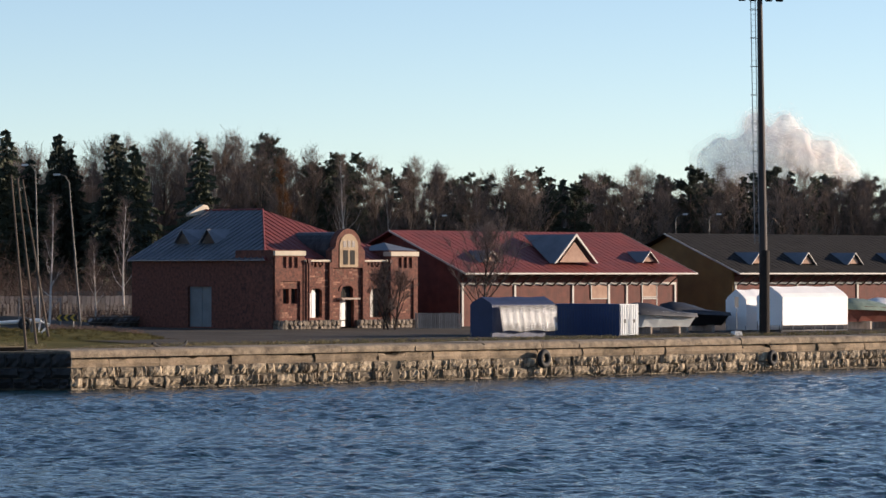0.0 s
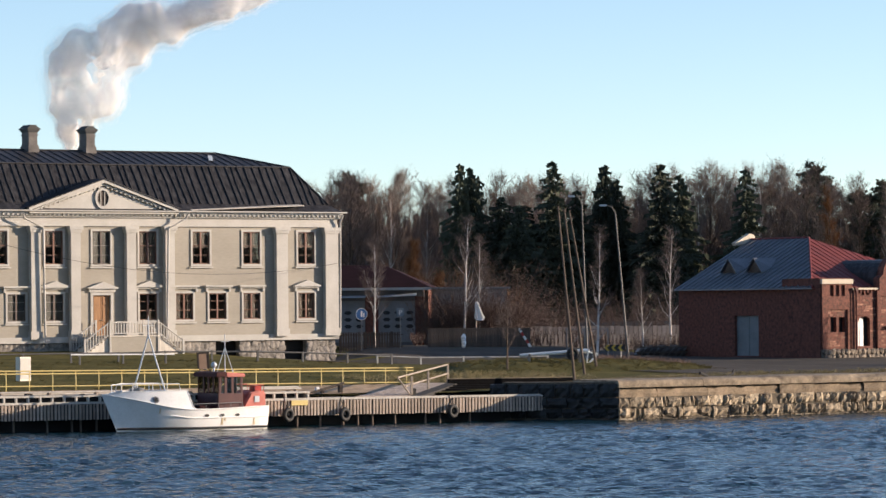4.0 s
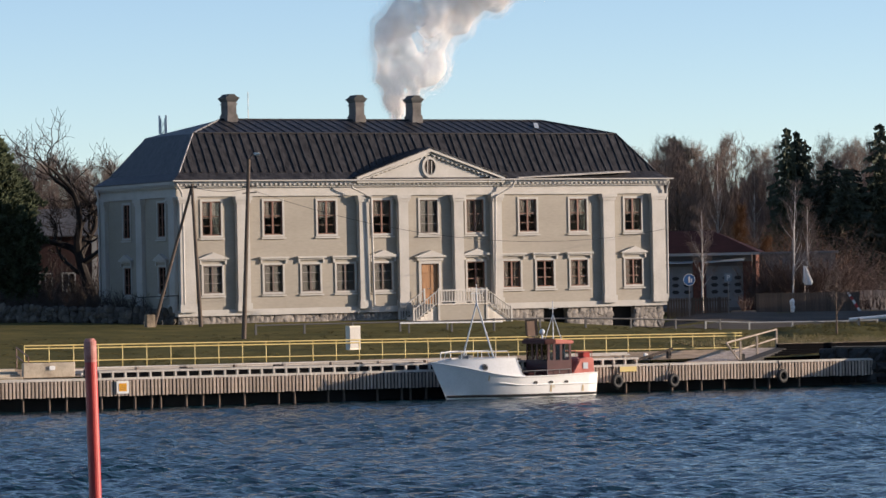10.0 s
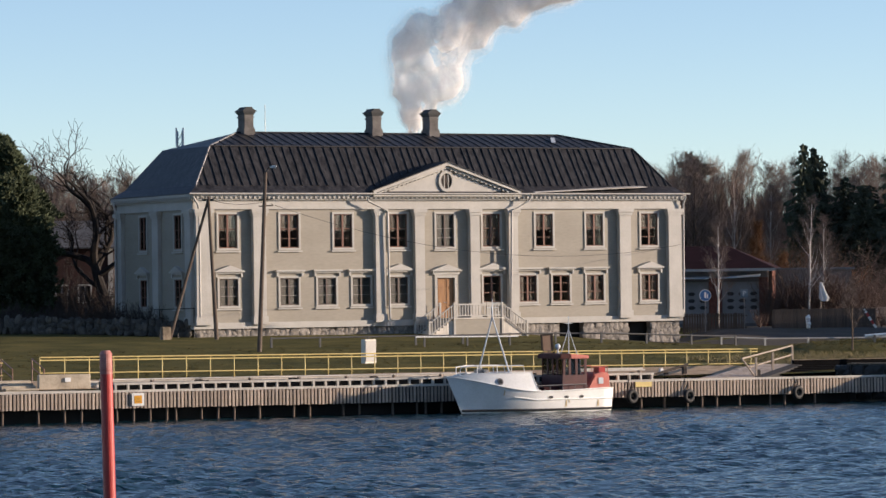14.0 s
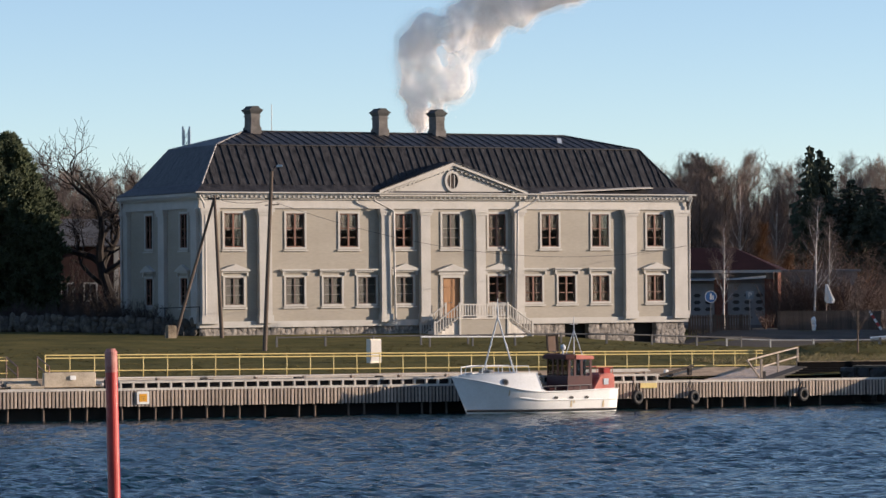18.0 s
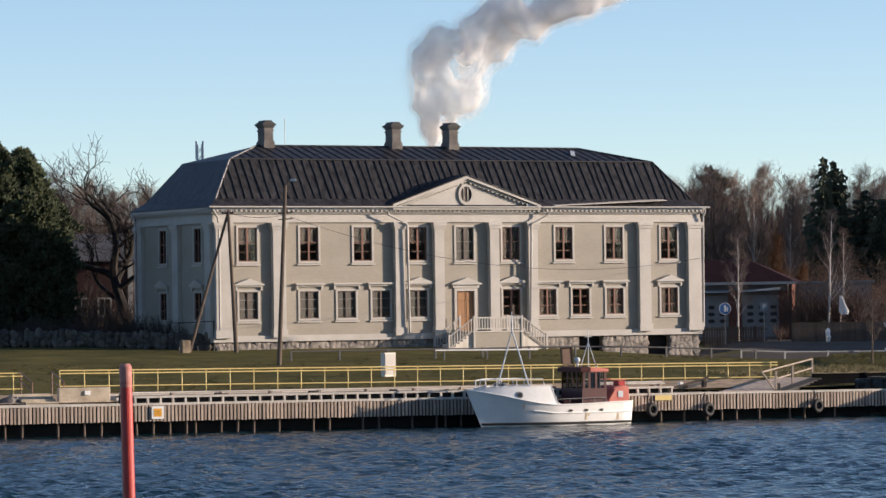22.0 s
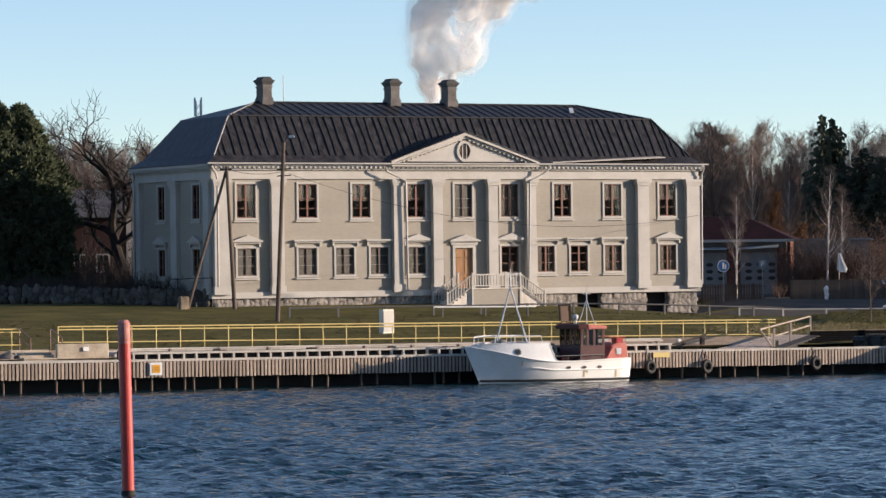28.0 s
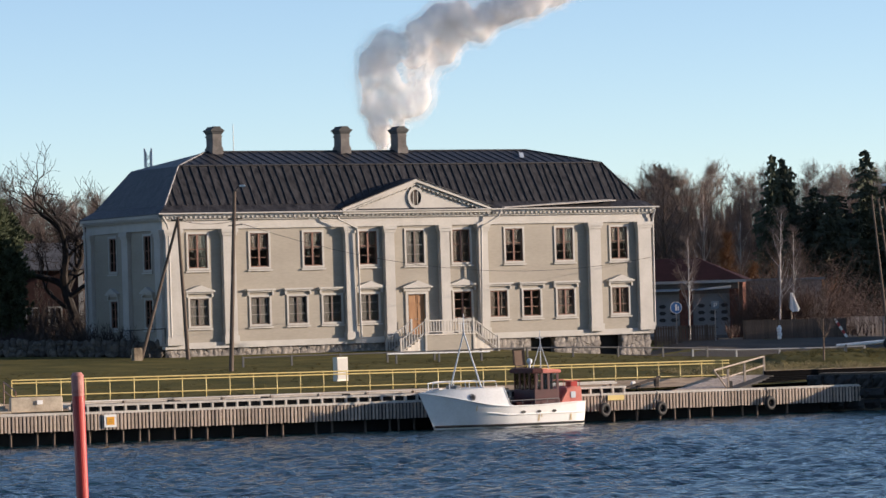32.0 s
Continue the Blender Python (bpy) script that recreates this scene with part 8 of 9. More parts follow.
plank_fence("plank_fence", pose(35.0, 290.0, ground_z(38, 290) - 0.05, 0, 0, 6), 12.0, 1.1, 0.3, M_PLANK, "grey paling fence behind the road", x_gap=0.16)
plank_fence("plank_fence", pose(33.0, 301.0, ground_z(40, 300) - 0.05, 0, 0, 3), 16.0, 1.9, 0.4, M_PLANK, "long grey board fence far behind the road", x_gap=0.04)


# ---- garage behind the mansion ----
def build_garage():
    g = thing("garage", pose(26.6, 300.0, 0, 0, 0, -9), "low garage with grey lifting doors and brick piers", "garage")
    z0 = 3.6
    doors = [(-3.75, -0.75, z0, 7.0), (-7.9, -4.9, z0, 7.0), (-12.0, -9.0, z0, 7.0)]
    bm = bmesh.new()
    holed(bm, -13.0, 0, z0 - 0.3, 8.0, doors, 0, 0.3)
    part("front_wall", bm, mat("grey garage fascia", (0.13, 0.13, 0.135), (0.09, 0.09, 0.093), 1, 0.7), g)
    for x0, x1 in ((-0.74, 0.0), (-4.85, -3.8), (-8.95, -7.95)):
        bm = bmesh.new()
        box(bm, x0, x1, -0.14, -0.003, z0 - 0.3, 7.35)
        part("brick_pier", bm, M_BRICKWALL, g, "red brick pier")
    for a, b, c, d in doors:
        bm = bmesh.new()
        box(bm, a, b, 0.12, 0.18, c, d)
        dr = part("lifting_door", bm, mat("pale grey door", (0.235, 0.25, 0.265), (0.165, 0.175, 0.185), 1, 0.6), g, "pale grey sectional lifting door")
        for r in range(3):
            for k in range(3):
                bm = bmesh.new()
                x, z = a + 0.35 + k * 0.95, c + 1.15 + r * 0.56
                box(bm, x, x + 0.6, 0.09, 0.107, z, z + 0.3)
                bmesh.ops.bevel(bm, geom=[e for e in bm.edges if abs(e.verts[0].co.y - e.verts[1].co.y) > 0.01], offset=0.1, segments=3, affect="EDGES")
                part("window_slot", bm, M_BLACK, dr, "dark rounded window slot")
    bm = bmesh.new()
    box(bm, -0.3, 0, 0.31, 9.0, z0 - 0.3, 8.0)
    box(bm, -13, -0.31, 8.7, 9.0, z0 - 0.3, 8.0)
    part("back_wall", bm, M_BRICKWALL, g)
    bm = bmesh.new()
    e = [(-13.6, -0.7, 8.05), (0.7, -0.7, 8.05), (0.7, 9.7, 8.05), (-13.6, 9.7, 8.05)]
    r = [(-9.0, 4.5, 10.0), (-3.6, 4.5, 10.0)]
    for f in ((e[0], e[1], r[1], r[0]), (e[1], e[2], r[1]), (e[2], e[3], r[0], r[1]), (e[3], e[0], r[0]), tuple(e)):
        poly(bm, *f)
    bmesh.ops.remove_doubles(bm, verts=bm.verts[:], dist=0.001)
    part("roof", bm, mat("maroon roof sheet", (0.040, 0.016, 0.016), (0.022, 0.009, 0.009), 1, 0.75, spec=0.08), g, "dark red hipped roof")
    bm = bmesh.new()
    box(bm, -13.6, 0.7, -0.78, -0.7, 7.86, 8.08)
    part("fascia", bm, M_TRIM, g, "pale eaves board")
    bm = bmesh.new()
    slab(bm, [(-3.9, -0.9, 7.3), (-0.6, -0.9, 7.45), (-0.6, 0, 7.65), (-3.9, 0, 7.4)], 0.05)
    slab(bm, [(-8.0, -0.9, 7.3), (-4.8, -0.9, 7.3), (-4.8, 0, 7.45), (-8.0, 0, 7.45)], 0.05)
    part("door_hood", bm, M_STEELWHITE, g, "pale sheet hood over the doors")
    a = thing("shed", pose(27.3, 301.0, 0, 0, 0, -6), "long low grey shed with a flat roof", "shed")
    bm = bmesh.new()
    box(bm, 0, 6.2, 0, 4, 3.3, 7.9)
    part("wall", bm, lined(mat("grey shed boards", (0.38, 0.33, 0.295), (0.24, 0.205, 0.185), 1, 0.85), 0.3, 0, 0.02, 0.5), a)
    bm = bmesh.new()
    box(bm, -0.3, 6.5, -0.3, 4.3, 7.91, 8.08)
    part("roof", bm, M_GALV, a, "thin pale roof edge")
    bm = bmesh.new()
    for x in (4.3, 5.1):
        box(bm, x, x + 0.5, -0.02, -0.004, 5.6, 6.0)
    part("vent", bm, M_BLACK, a)


build_garage()


def road_sign(x, y, z, h, kind):
    s = thing("road_sign", pose(x, y, z, 0, 0, 5), "round blue road sign on a grey post" if kind == "round" else "square grey parking sign on a post", "sign", "road signs")
    bm = bmesh.new()
    tube(bm, (0, 0, -0.2), (0, 0, h), 0.035, 0.035, 8)
    part("post", bm, M_GALV, s)
    blue = mat("sign blue", (0.05, 0.17, 0.42), (0.04, 0.14, 0.36), 2, 0.45)
    bm = bmesh.new()
    if kind == "round":
        tube(bm, (0, -0.06, h), (0, -0.04, h), 0.46, 0.46, 24)
        part("disc", bm, blue, s, "blue disc")
        bm = bmesh.new()
        for k in range(24):
            a0, a1 = 6.28319 * k / 24, 6.28319 * (k + 1) / 24
            prism(bm, [(r * math.cos(a), h + r * math.sin(a)) for r, a in ((0.42, a0), (0.46, a0), (0.46, a1), (0.42, a1))], -0.07, -0.061)
        box(bm, -0.07, 0.07, -0.07, -0.061, h - 0.22, h + 0.25)
        box(bm, 0.12, 0.22, -0.07, -0.061, h - 0.22, h + 0.1)
        part("symbol", bm, M_WHITEPAINT, s, "white bars and rim")
    else:
        box(bm, -0.3, 0.3, -0.06, -0.04, h - 0.4, h + 0.2)
        part("plate", bm, mat("sign grey blue", (0.10, 0.15, 0.20), (0.08, 0.12, 0.16), 2, 0.5), s)
        cu = bpy.data.curves.new("letter", "FONT")
        cu.body, cu.size, cu.extrude, cu.align_x = "P", 0.55, 0.004, "CENTER"
        t = new("letter", cu)
        t.parent = s
        t.matrix_basis = pose(0, -0.066, h - 0.3, 90, 0, 0)
        cu.materials.append(M_STEELWHITE)


road_sign(20.0, 280.0, ground_z(20.0, 280), 2.75, "round")
road_sign(22.9, 279.0, ground_z(22.9, 279), 2.85, "square")


def build_roadside():
    b = thing("barrier_arm", pose(27.0, 235.0, 0), "long white painted spar resting on a trestle", "barrier")
    bm = bmesh.new()
    tube(bm, (0, 0, 3.30), (4.4, 0, 3.55), 0.10, 0.15, 10)
    part("spar", bm, M_WHITEPAINT, b)
    for x in (0.6, 3.9):
        bm = bmesh.new()
        box(bm, x - 0.06, x + 0.06, -0.3, 0.3, 2.6, 3.34 + x * 0.05)
        part("trestle", bm, M_PLANK, b)
    tyre(pose(30.4, 234.7, 3.35), 0.42, "old tyre hung beside the white spar", "loose tyres")
    k = thing("steel_trestle", pose(31.2, 234.5, ground_z(31.2, 234.5)), "jumble of white steel frame parts", "frame")
    for i, (a, c) in enumerate((((0, 0, 0), (0.2, 0, 1.3)), ((0.7, 0, 0), (0.5, 0.2, 1.3)), ((0, 0, 1.2), (0.8, 0, 1.0)), ((0.1, 0.1, 0.3), (0.7, 0, 0.9)))):
        bm = bmesh.new()
        tube(bm, a, c, 0.06, 0.06, 6)
        part("bar", bm, M_WHITEPAINT, k)
    c = thing("chevron_sign", pose(37.0, 262.0, ground_z(37, 262)) @ Matrix.Scale(0.75, 4), "black and yellow chevron board on two posts", "sign")
    bm = bmesh.new()
    for x in (-0.6, 0.6):
        tube(bm, (x, 0, -0.2), (x, 0, 1.6), 0.04, 0.04, 6)
    part("post", bm, M_GALV, c)
    bm = bmesh.new()
    box(bm, -0.95, 0.95, -0.06, -0.045, 0.95, 1.55)
    part("board", bm, M_BLACK, c)
    bm = bmesh.new()
    for x in (-0.75, -0.1, 0.55):
        prism(bm, [(x, 1.55), (x + 0.25, 1.55), (x - 0.02, 1.25), (x + 0.25, 0.95), (x, 0.95), (x - 0.27, 1.25)], -0.075, -0.061)
    part("chevron", bm, mat("sign yellow", (0.55, 0.36, 0.04), (0.45, 0.30, 0.04), 2, 0.5), c)
    w = thing("wrapped_barrel", pose(27.8, 279.5, ground_z(27.8, 279.5)) @ Matrix.Scale(0.6, 4), "white plastic-wrapped barrel by the fence", "barrel")
    bm = bmesh.new()
    for z, r in ((0.0, 0.28), (0.4, 0.33), (0.8, 0.30), (1.1, 0.34), (1.35, 0.22)):
        bmesh.ops.create_icosphere(bm, subdivisions=2, radius=r, matrix=Matrix.Translation((0.04 * math.sin(z * 5), 0, z + 0.2)))
    part("wrap", bm, M_WHITETARP, w)
    t = thing("hanging_tarp", pose(29.2, 284.0, ground_z(29.2, 284) + 0.9) @ Matrix.Scale(0.75, 4), "torn white tarpaulin draped over a post", "tarpaulin")
    bm = bmesh.new()
    tube(bm, (0, 0, -1.4), (0.1, 0, 3.4), 0.06, 0.05, 6)
    part("post", bm, M_PLANK, t)
    bm = bmesh.new()
    rows = [[bm.verts.new((0.1 + w2 * (i / 6 - 0.5) + 0.18 * (3.4 - z), -0.1 - 0.06 * math.sin(i * 2.2), z)) for i in range(7)] for z, w2 in ((3.45, 0.3), (3.0, 0.5), (2.4, 0.75), (1.8, 1.1), (1.5, 0.7))]
    for a, c in zip(rows, rows[1:]):
        for i in range(6):
            bm.faces.new([a[i], a[i + 1], c[i + 1], c[i]])
    bmesh.ops.solidify(bm, geom=bm.faces[:], thickness=0.03)
    part("sheet", bm, M_WHITETARP, t)
    s = thing("striped_barrier", pose(32.2, 281.0, ground_z(32.2, 281)), "red and white striped barrier board leaning on the fence", "barrier")
    for i in range(5):
        bm = bmesh.new()
        box(bm, -0.09, 0.09, -0.03, 0.03, i * 0.34, i * 0.34 + 0.338, pose(0.9, -0.3, 0.0, 0, -32, 0))
        part("stripe", bm, M_REDGLOSS if i % 2 else M_WHITEPAINT, s)


build_roadside()


def build_yard_clutter():
    g = thing("steel_gate", pose(34.8, 272.0, ground_z(36, 272)), "white tubular steel gate with diagonal braces", "gate")
    for x0, x1 in ((0.0, 1.35), (1.6, 3.1)):
        bm = bmesh.new()
        for x in (x0, x1):
            tube(bm, (x, 0, -0.3), (x, 0, 2.0), 0.05, 0.05, 6)
        part("post", bm, M_GALV, g)
        bm = bmesh.new()
        tube(bm, (x0, 0, 1.9), (x1, 0, 1.9), 0.035, 0.035, 6)
        tube(bm, (x0, 0, 0.3), (x1, 0, 0.3), 0.035, 0.035, 6)
        tube(bm, (x0, 0, 0.3), (x1, 0, 1.9), 0.035, 0.035, 6)
        part("leaf_frame", bm, M_GALV, g)
    for i in range(4):
        r = thing("boat_trailer", pose(40.4 + 0.98 * i, 276.0 + 0.6 * (i % 2), ground_z(42, 276), 0, 0, 8 * i), "dark slatted timber trailer frame", "trailer", "stored trailer frames")
        for k in range(4):
            bm = bmesh.new()
            box(bm, -0.025, 0.025, -0.8, 0.8, 0.0, 0.75 + 0.1 * k, pose(k * 0.24, 0, 0, 0, 38, 0))
            part("slat", bm, M_WOODPOLE if k % 2 else M_SASH_GREY, r)
        for z in (0.25, 0.65):
            bm = bmesh.new()
            box(bm, -0.1, 1.2, -0.86, -0.8, z, z + 0.1)
            part("beam", bm, M_WOODPOLE, r)
    b = thing("low_shed", pose(44.0, 331.0, ground_z(46, 331)), "low pale-roofed shed far behind the fence", "shed")
    bm = bmesh.new()
    box(bm, 0, 8, 0, 4, -0.2, 2.0)
    part("wall", bm, M_SASH_GREY, b)
    bm = bmesh.new()
    slab(bm, [(-0.3, -0.3, 2.0), (8.3, -0.3, 2.0), (8.3, 4.3, 2.5), (-0.3, 4.3, 2.5)], 0.12)
    part("roof", bm, M_BLACKROOF, b, "dull dark roof")


build_yard_clutter()


# ---- the red house and trees beside the mansion ----
# The cottage's shade is put into this very dark red.
M_SHADERED = lined(mat("red boards darkened for shade", (0.055, 0.018, 0.013), (0.028, 0.011, 0.009), 0.8, 0.9), 0.25, 0, 0.02, 0.5)


def build_red_house():
    h = thing("cottage", pose(-38.0, 303.0, 0.0, 0, 0, 8), "red cottage darkened for shade, white window frames, behind the trees", "house")
    bm = bmesh.new()
    wins = [(4.6, 5.5, 6.1, 7.4), (6.0, 6.9, 6.1, 7.4), (7.9, 8.8, 6.1, 7.4)]
    holed(bm, 0, 10.6, 3.4, 10.8, wins, 0, 0.3)
    part("front_wall", bm, M_SHADERED, h)
    bm = bmesh.new()
    box(bm, 0, 0.3, 0.31, 8, 3.4, 10.8)
    box(bm, 10.3, 10.6, 0.31, 8, 3.4, 10.8)
    box(bm, 0.31, 10.29, 7.7, 8, 3.4, 10.8)
    part("back_wall", bm, M_SHADERED, h)
    for s in (0.05, 10.55):
        bm = bmesh.new()
        poly(bm, (s, 0, 10.8), (s, 8, 10.8), (s, 4, 12.7))
        bmesh.ops.solidify(bm, geom=bm.faces[:], thickness=0.1)
        part("gable", bm, M_SHADERED, h)
    for y0 in (-0.6, 8.6):
        bm = bmesh.new()
        pts = [(-0.5, y0, 10.6), (11.0, y0, 10.6), (11.0, 4, 12.9), (-0.5, 4, 12.9)]
        slab(bm, pts if y0 < 0 else pts[::-1], 0.1)
        part("roof", bm, mat("patched dark roof", (0.12, 0.12, 0.125), (0.018, 0.017, 0.017), 2.2, 0.8), h, "dark felt roof")
    for a, b, c, d in wins:
        bm = bmesh.new()
        frame_bars(bm, a, b, c, d, 0.14, -0.05, 0.0)
        box(bm, (a + b) / 2 - 0.05, (a + b) / 2 + 0.05, 0.02, 0.08, c, d)
        w = part("window", bm, M_TRIM, h, "white-framed window")
        bm = bmesh.new()
        box(bm, a, b, 0.09, 0.11, c, d)
        part("pane", bm, M_GLASS, w)
    bm = bmesh.new()
    box(bm, 10.3, 10.7, -0.1, -0.004, 3.4, 10.5)
    part("corner_board", bm, M_TRIM, h)


build_red_house()
stand("oak", gnarled_tree(327, 5.4, 0.5, ((5, -0.9, 0.1, 0.7, 4.2, 0.6), (5, 0.15, -0.2, 1.0, 4.6, 0.7), (5, 0.8, 0.1, 0.8, 5.0, 0.62), (4, 1.0, -0.3, 0.4, 4.8, 0.5), (3, -1.0, 0.2, 0.4, 3.4, 0.4), (4, 0.2, 0.6, 0.9, 4.0, 0.5))), M_DARKBARK, M_DEADSTEM, on_ground(-25.6, 283.0), "gnarled leafless oak with dark spreading limbs", "")
stand("oak", limb_tree(305, 11.5, 5.0, 0.25, 20, 10, 0.1, 0.8, 0.3), M_BARK, M_TWIG, on_ground(-23.0, 296.0), "smaller leafless tree behind the mansion", "")
for i, (x, y, h, w) in enumerate(((-34.2, 266.0, 15.2, 4.6), (-32.2, 268.5, 14.6, 3.9), (-38.5, 270.0, 16.0, 5.0), (-31.2, 270.0, 12.0, 3.4), (-35.5, 262.0, 9.0, 3.6), (-43.5, 268.0, 15.0, 4.8), (-48.0, 262.0, 14.0, 4.6), (-46.0, 278.0, 16.0, 5.0))):
    stand("pine", round_pine(320 + i, h * 0.96, w * 0.92), M_BARK, M_PINE, on_ground(x, y, i * 77), "dense dark green pine beside the stone wall", "pines beside the wall")


def bushes(name, x0, x1, y0, y1, n, h0, h1, seed, material, label):
    rnd = random.Random(seed)
    bm = bmesh.new()
    for _ in range(n):
        x, y = rnd.uniform(x0, x1), rnd.uniform(y0, y1)
        h = rnd.uniform(h0, h1)
        z = ground_z(x, y)
        for _ in range(7):
            p = Vector((x, y, z))
            q = p + Vector((rnd.uniform(-0.5, 0.5) * h, rnd.uniform(-0.4, 0.4) * h, h * rnd.uniform(0.6, 1.0)))
            tube(bm, p, q, 0.03, 0.008, 3, False)
            for _ in range(4):
                e = p.lerp(q, rnd.uniform(0.3, 0.95))
                tube(bm, e, e + Vector((rnd.uniform(-0.3, 0.3), rnd.uniform(-0.3, 0.3), rnd.uniform(0.05, 0.4))) * h * 0.6, 0.016, 0.006, 3, False)
    tagged(part(name, bm, material, None, label), category="bushes", kind="stuff")


bushes("shrubs", -46, -19, 253.5, 262, 330, 0.9, 2.3, 41, M_DEADSTEM, "dense brown leafless shrubs behind the stone wall")
bushes("shrubs", -46, -20, 272, 292, 260, 1.8, 5.0, 47, M_DEADSTEM, "tall dark thicket round the cottage")
bushes("shrubs", 24, 48, 284, 300, 150, 0.7, 1.9, 42, M_BRUSH, "brown leafless shrubs along the fences")
bushes("young_trees", 18, 62, 318, 374, 260, 2.0, 6.0, 50, M_BRUSH, "thicket of leafless young trees before the wood")
bushes("young_trees", 27, 41, 340, 368, 80, 4.0, 9.0, 52, M_BRUSH, "tall leafless young trees before the spruces")
bushes("shrubs", 26.5, 34.5, 296.0, 300.0, 150, 1.8, 5.2, 49, M_BRUSH, "brown bushes before the grey shed")
bushes("shrubs", 18, 180, 335, 378, 700, 1.5, 4.5, 43, M_TWIG, "brown scrub in front of the wood")
bushes("shrubs", -60, -22, 320, 378, 420, 3, 9, 44, M_TWIG, "brown scrub behind the cottage")
bushes("rust_shrubs", 26, 36, 318, 330, 14, 4.0, 7.0, 46, M_RUST_LEAF, "rust-coloured young trees with withered leaves")


def lone(name, seed, x, y, h, w, bark, label, group, first=0.25, limbs=20, twigs=7, upward=1.0, gnarl=0.08, thin=0.55, twig_len=0.7, lean=0.03):
    return stand(name, limb_tree(seed, h, w, first, limbs, twigs, lean, upward, gnarl, twig_len, thin), bark, M_TWIG, on_ground(x, y, seed), label, group)


lone("birch", 401, 29.5, 296.0, 11.0, 2.4, M_BIRCH, "slender leafless birch with a bright white trunk", "birches by the road")
lone("birch", 402, 36.8, 270.0, 10.2, 1.6, M_BIRCH, "thin leafless birch beside the leaning poles", "birches by the road")
lone("birch", 403, 42.5, 285.0, 7.0, 1.6, M_BIRCH, "young leafless birch by the road", "birches by the road")
lone("birch", 404, 21.9, 292.0, 9.0, 1.8, M_BIRCH, "thin leafless birch before the garage", "birches by the road")
lone("birch", 405, 30.9, 297.0, 9.5, 1.7, M_BIRCH, "thin leafless birch before the shed", "birches by the road")
lone("birch", 406, 47.0, 300.0, 11.0, 2.2, M_BIRCH, "leafless birch near the brick building", "birches by the road")
lone("young_tree", 407, 25.6, 230.0, 5.0, 1.5, M_BARK, "young leafless tree on the verge", "", 0.3, 16, 5, 0.9, 0.05, 0.6, 0.5)
p = STONE @ Vector((52.9, 20.0, 0))
lone("bare_tree", 408, p.x, p.y, 7.2, 4.6, M_DARKBARK, "round-crowned leafless tree before the red warehouse", "", 0.24, 28, 12, 0.9, 0.12, 0.85, 0.7)
p = STONE @ Vector((54.3, 31.0, 0))
for k in range(3):
    lone("bare_bush", 409 + k, p.x + (k - 1) * 0.45, p.y + 0.2 * k, 5.0 - 0.3 * k, 2.2, M_DARKBARK, "many-stemmed leafless bush against the brick wall", "bushes by the brick wall", 0.08, 18, 7, 1.2, 0.2, 0.85, 0.6, 0.3)


for i, (x, y, h, w) in enumerate(((28.3, 330.0, 9.6, 1.5), (25.8, 334.0, 7.0, 1.3), (31.0, 333.0, 6.5, 1.2), (75.0, 371.0, 16.5, 2.6))):
    stand("larch", limb_tree(430 + i, h, w, 0.12, 26, 12, 0.02, 0.9, 0.05, 0.8, 0.9), M_BARK, M_RUST_LEAF, on_ground(x, y), "rust-orange young tree holding its withered leaves", "rust-coloured trees")


# ---- far things ----
def build_tower():
    t = thing("lattice_mast", on_ground(-29.9, 420.0) @ Matrix.Scale(1.07, 4), "distant pale lattice telecom mast", "mast")
    bm = bmesh.new()
    for x, y in ((-0.3, -0.45), (0.3, -0.45), (0.3, 0.45), (-0.3, 0.45)):
        tube(bm, (x * (1 if y > 0 else 0.75), y, 0), (x * (1 if y > 0 else 0.75), y, 20.3), 0.07, 0.07, 6)
    for i in range(25):
        z = i * 0.8
        tube(bm, (-0.25, -0.45, z), (0.25, -0.45, z + 0.8), 0.05, 0.05, 4)
        tube(bm, (0.25, 0.45, z), (-0.25, 0.45, z + 0.8), 0.025, 0.025, 4)
    part("lattice", bm, M_STEELWHITE, t)
    for x in (-0.36, 0.36):
        bm = bmesh.new()
        box(bm, x - 0.09, x + 0.09, -0.7, -0.5, 18.6, 20.6)
        part("antenna", bm, M_STEELWHITE, t, "white panel antenna")


build_tower()


def smoke_material(alpha):
    m = bpy.data.materials.new("steam")
    m.use_nodes = True
    n, l = m.node_tree.nodes, m.node_tree.links
    n.remove(n["Principled BSDF"])
    df, tl, tr = n.new("ShaderNodeBsdfDiffuse"), n.new("ShaderNodeBsdfTranslucent"), n.new("ShaderNodeBsdfTransparent")
    for b in (df, tl):
        b.inputs[0].default_value = (1.0, 0.97, 0.955, 1)
    m1, m2 = n.new("ShaderNodeMixShader"), n.new("ShaderNodeMixShader")
    m1.inputs[0].default_value = 0.4
    co, t, rg = n.new("ShaderNodeTexCoord"), n.new("ShaderNodeTexNoise"), n.new("ShaderNodeMapRange")
    t.inputs["Scale"].default_value, t.inputs["Detail"].default_value = 0.07, 3.0
    rg.inputs["From Min"].default_value, rg.inputs["From Max"].default_value = 0.3, 0.65
    rg.inputs["To Min"].default_value, rg.inputs["To Max"].default_value = alpha * 0.35, min(1.0, alpha * 1.3)
    l.new(co.outputs["Object"], t.inputs["Vector"])
    l.new(t.outputs["Fac"], rg.inputs["Value"])
    l.new(rg.outputs[0], m2.inputs[0])
    l.new(df.outputs[0], m1.inputs[1])
    l.new(tl.outputs[0], m1.inputs[2])
    l.new(tr.outputs[0], m2.inputs[1])
    l.new(m1.outputs[0], m2.inputs[2])
    l.new(m2.outputs[0], n["Material Output"].inputs[0])
    return m


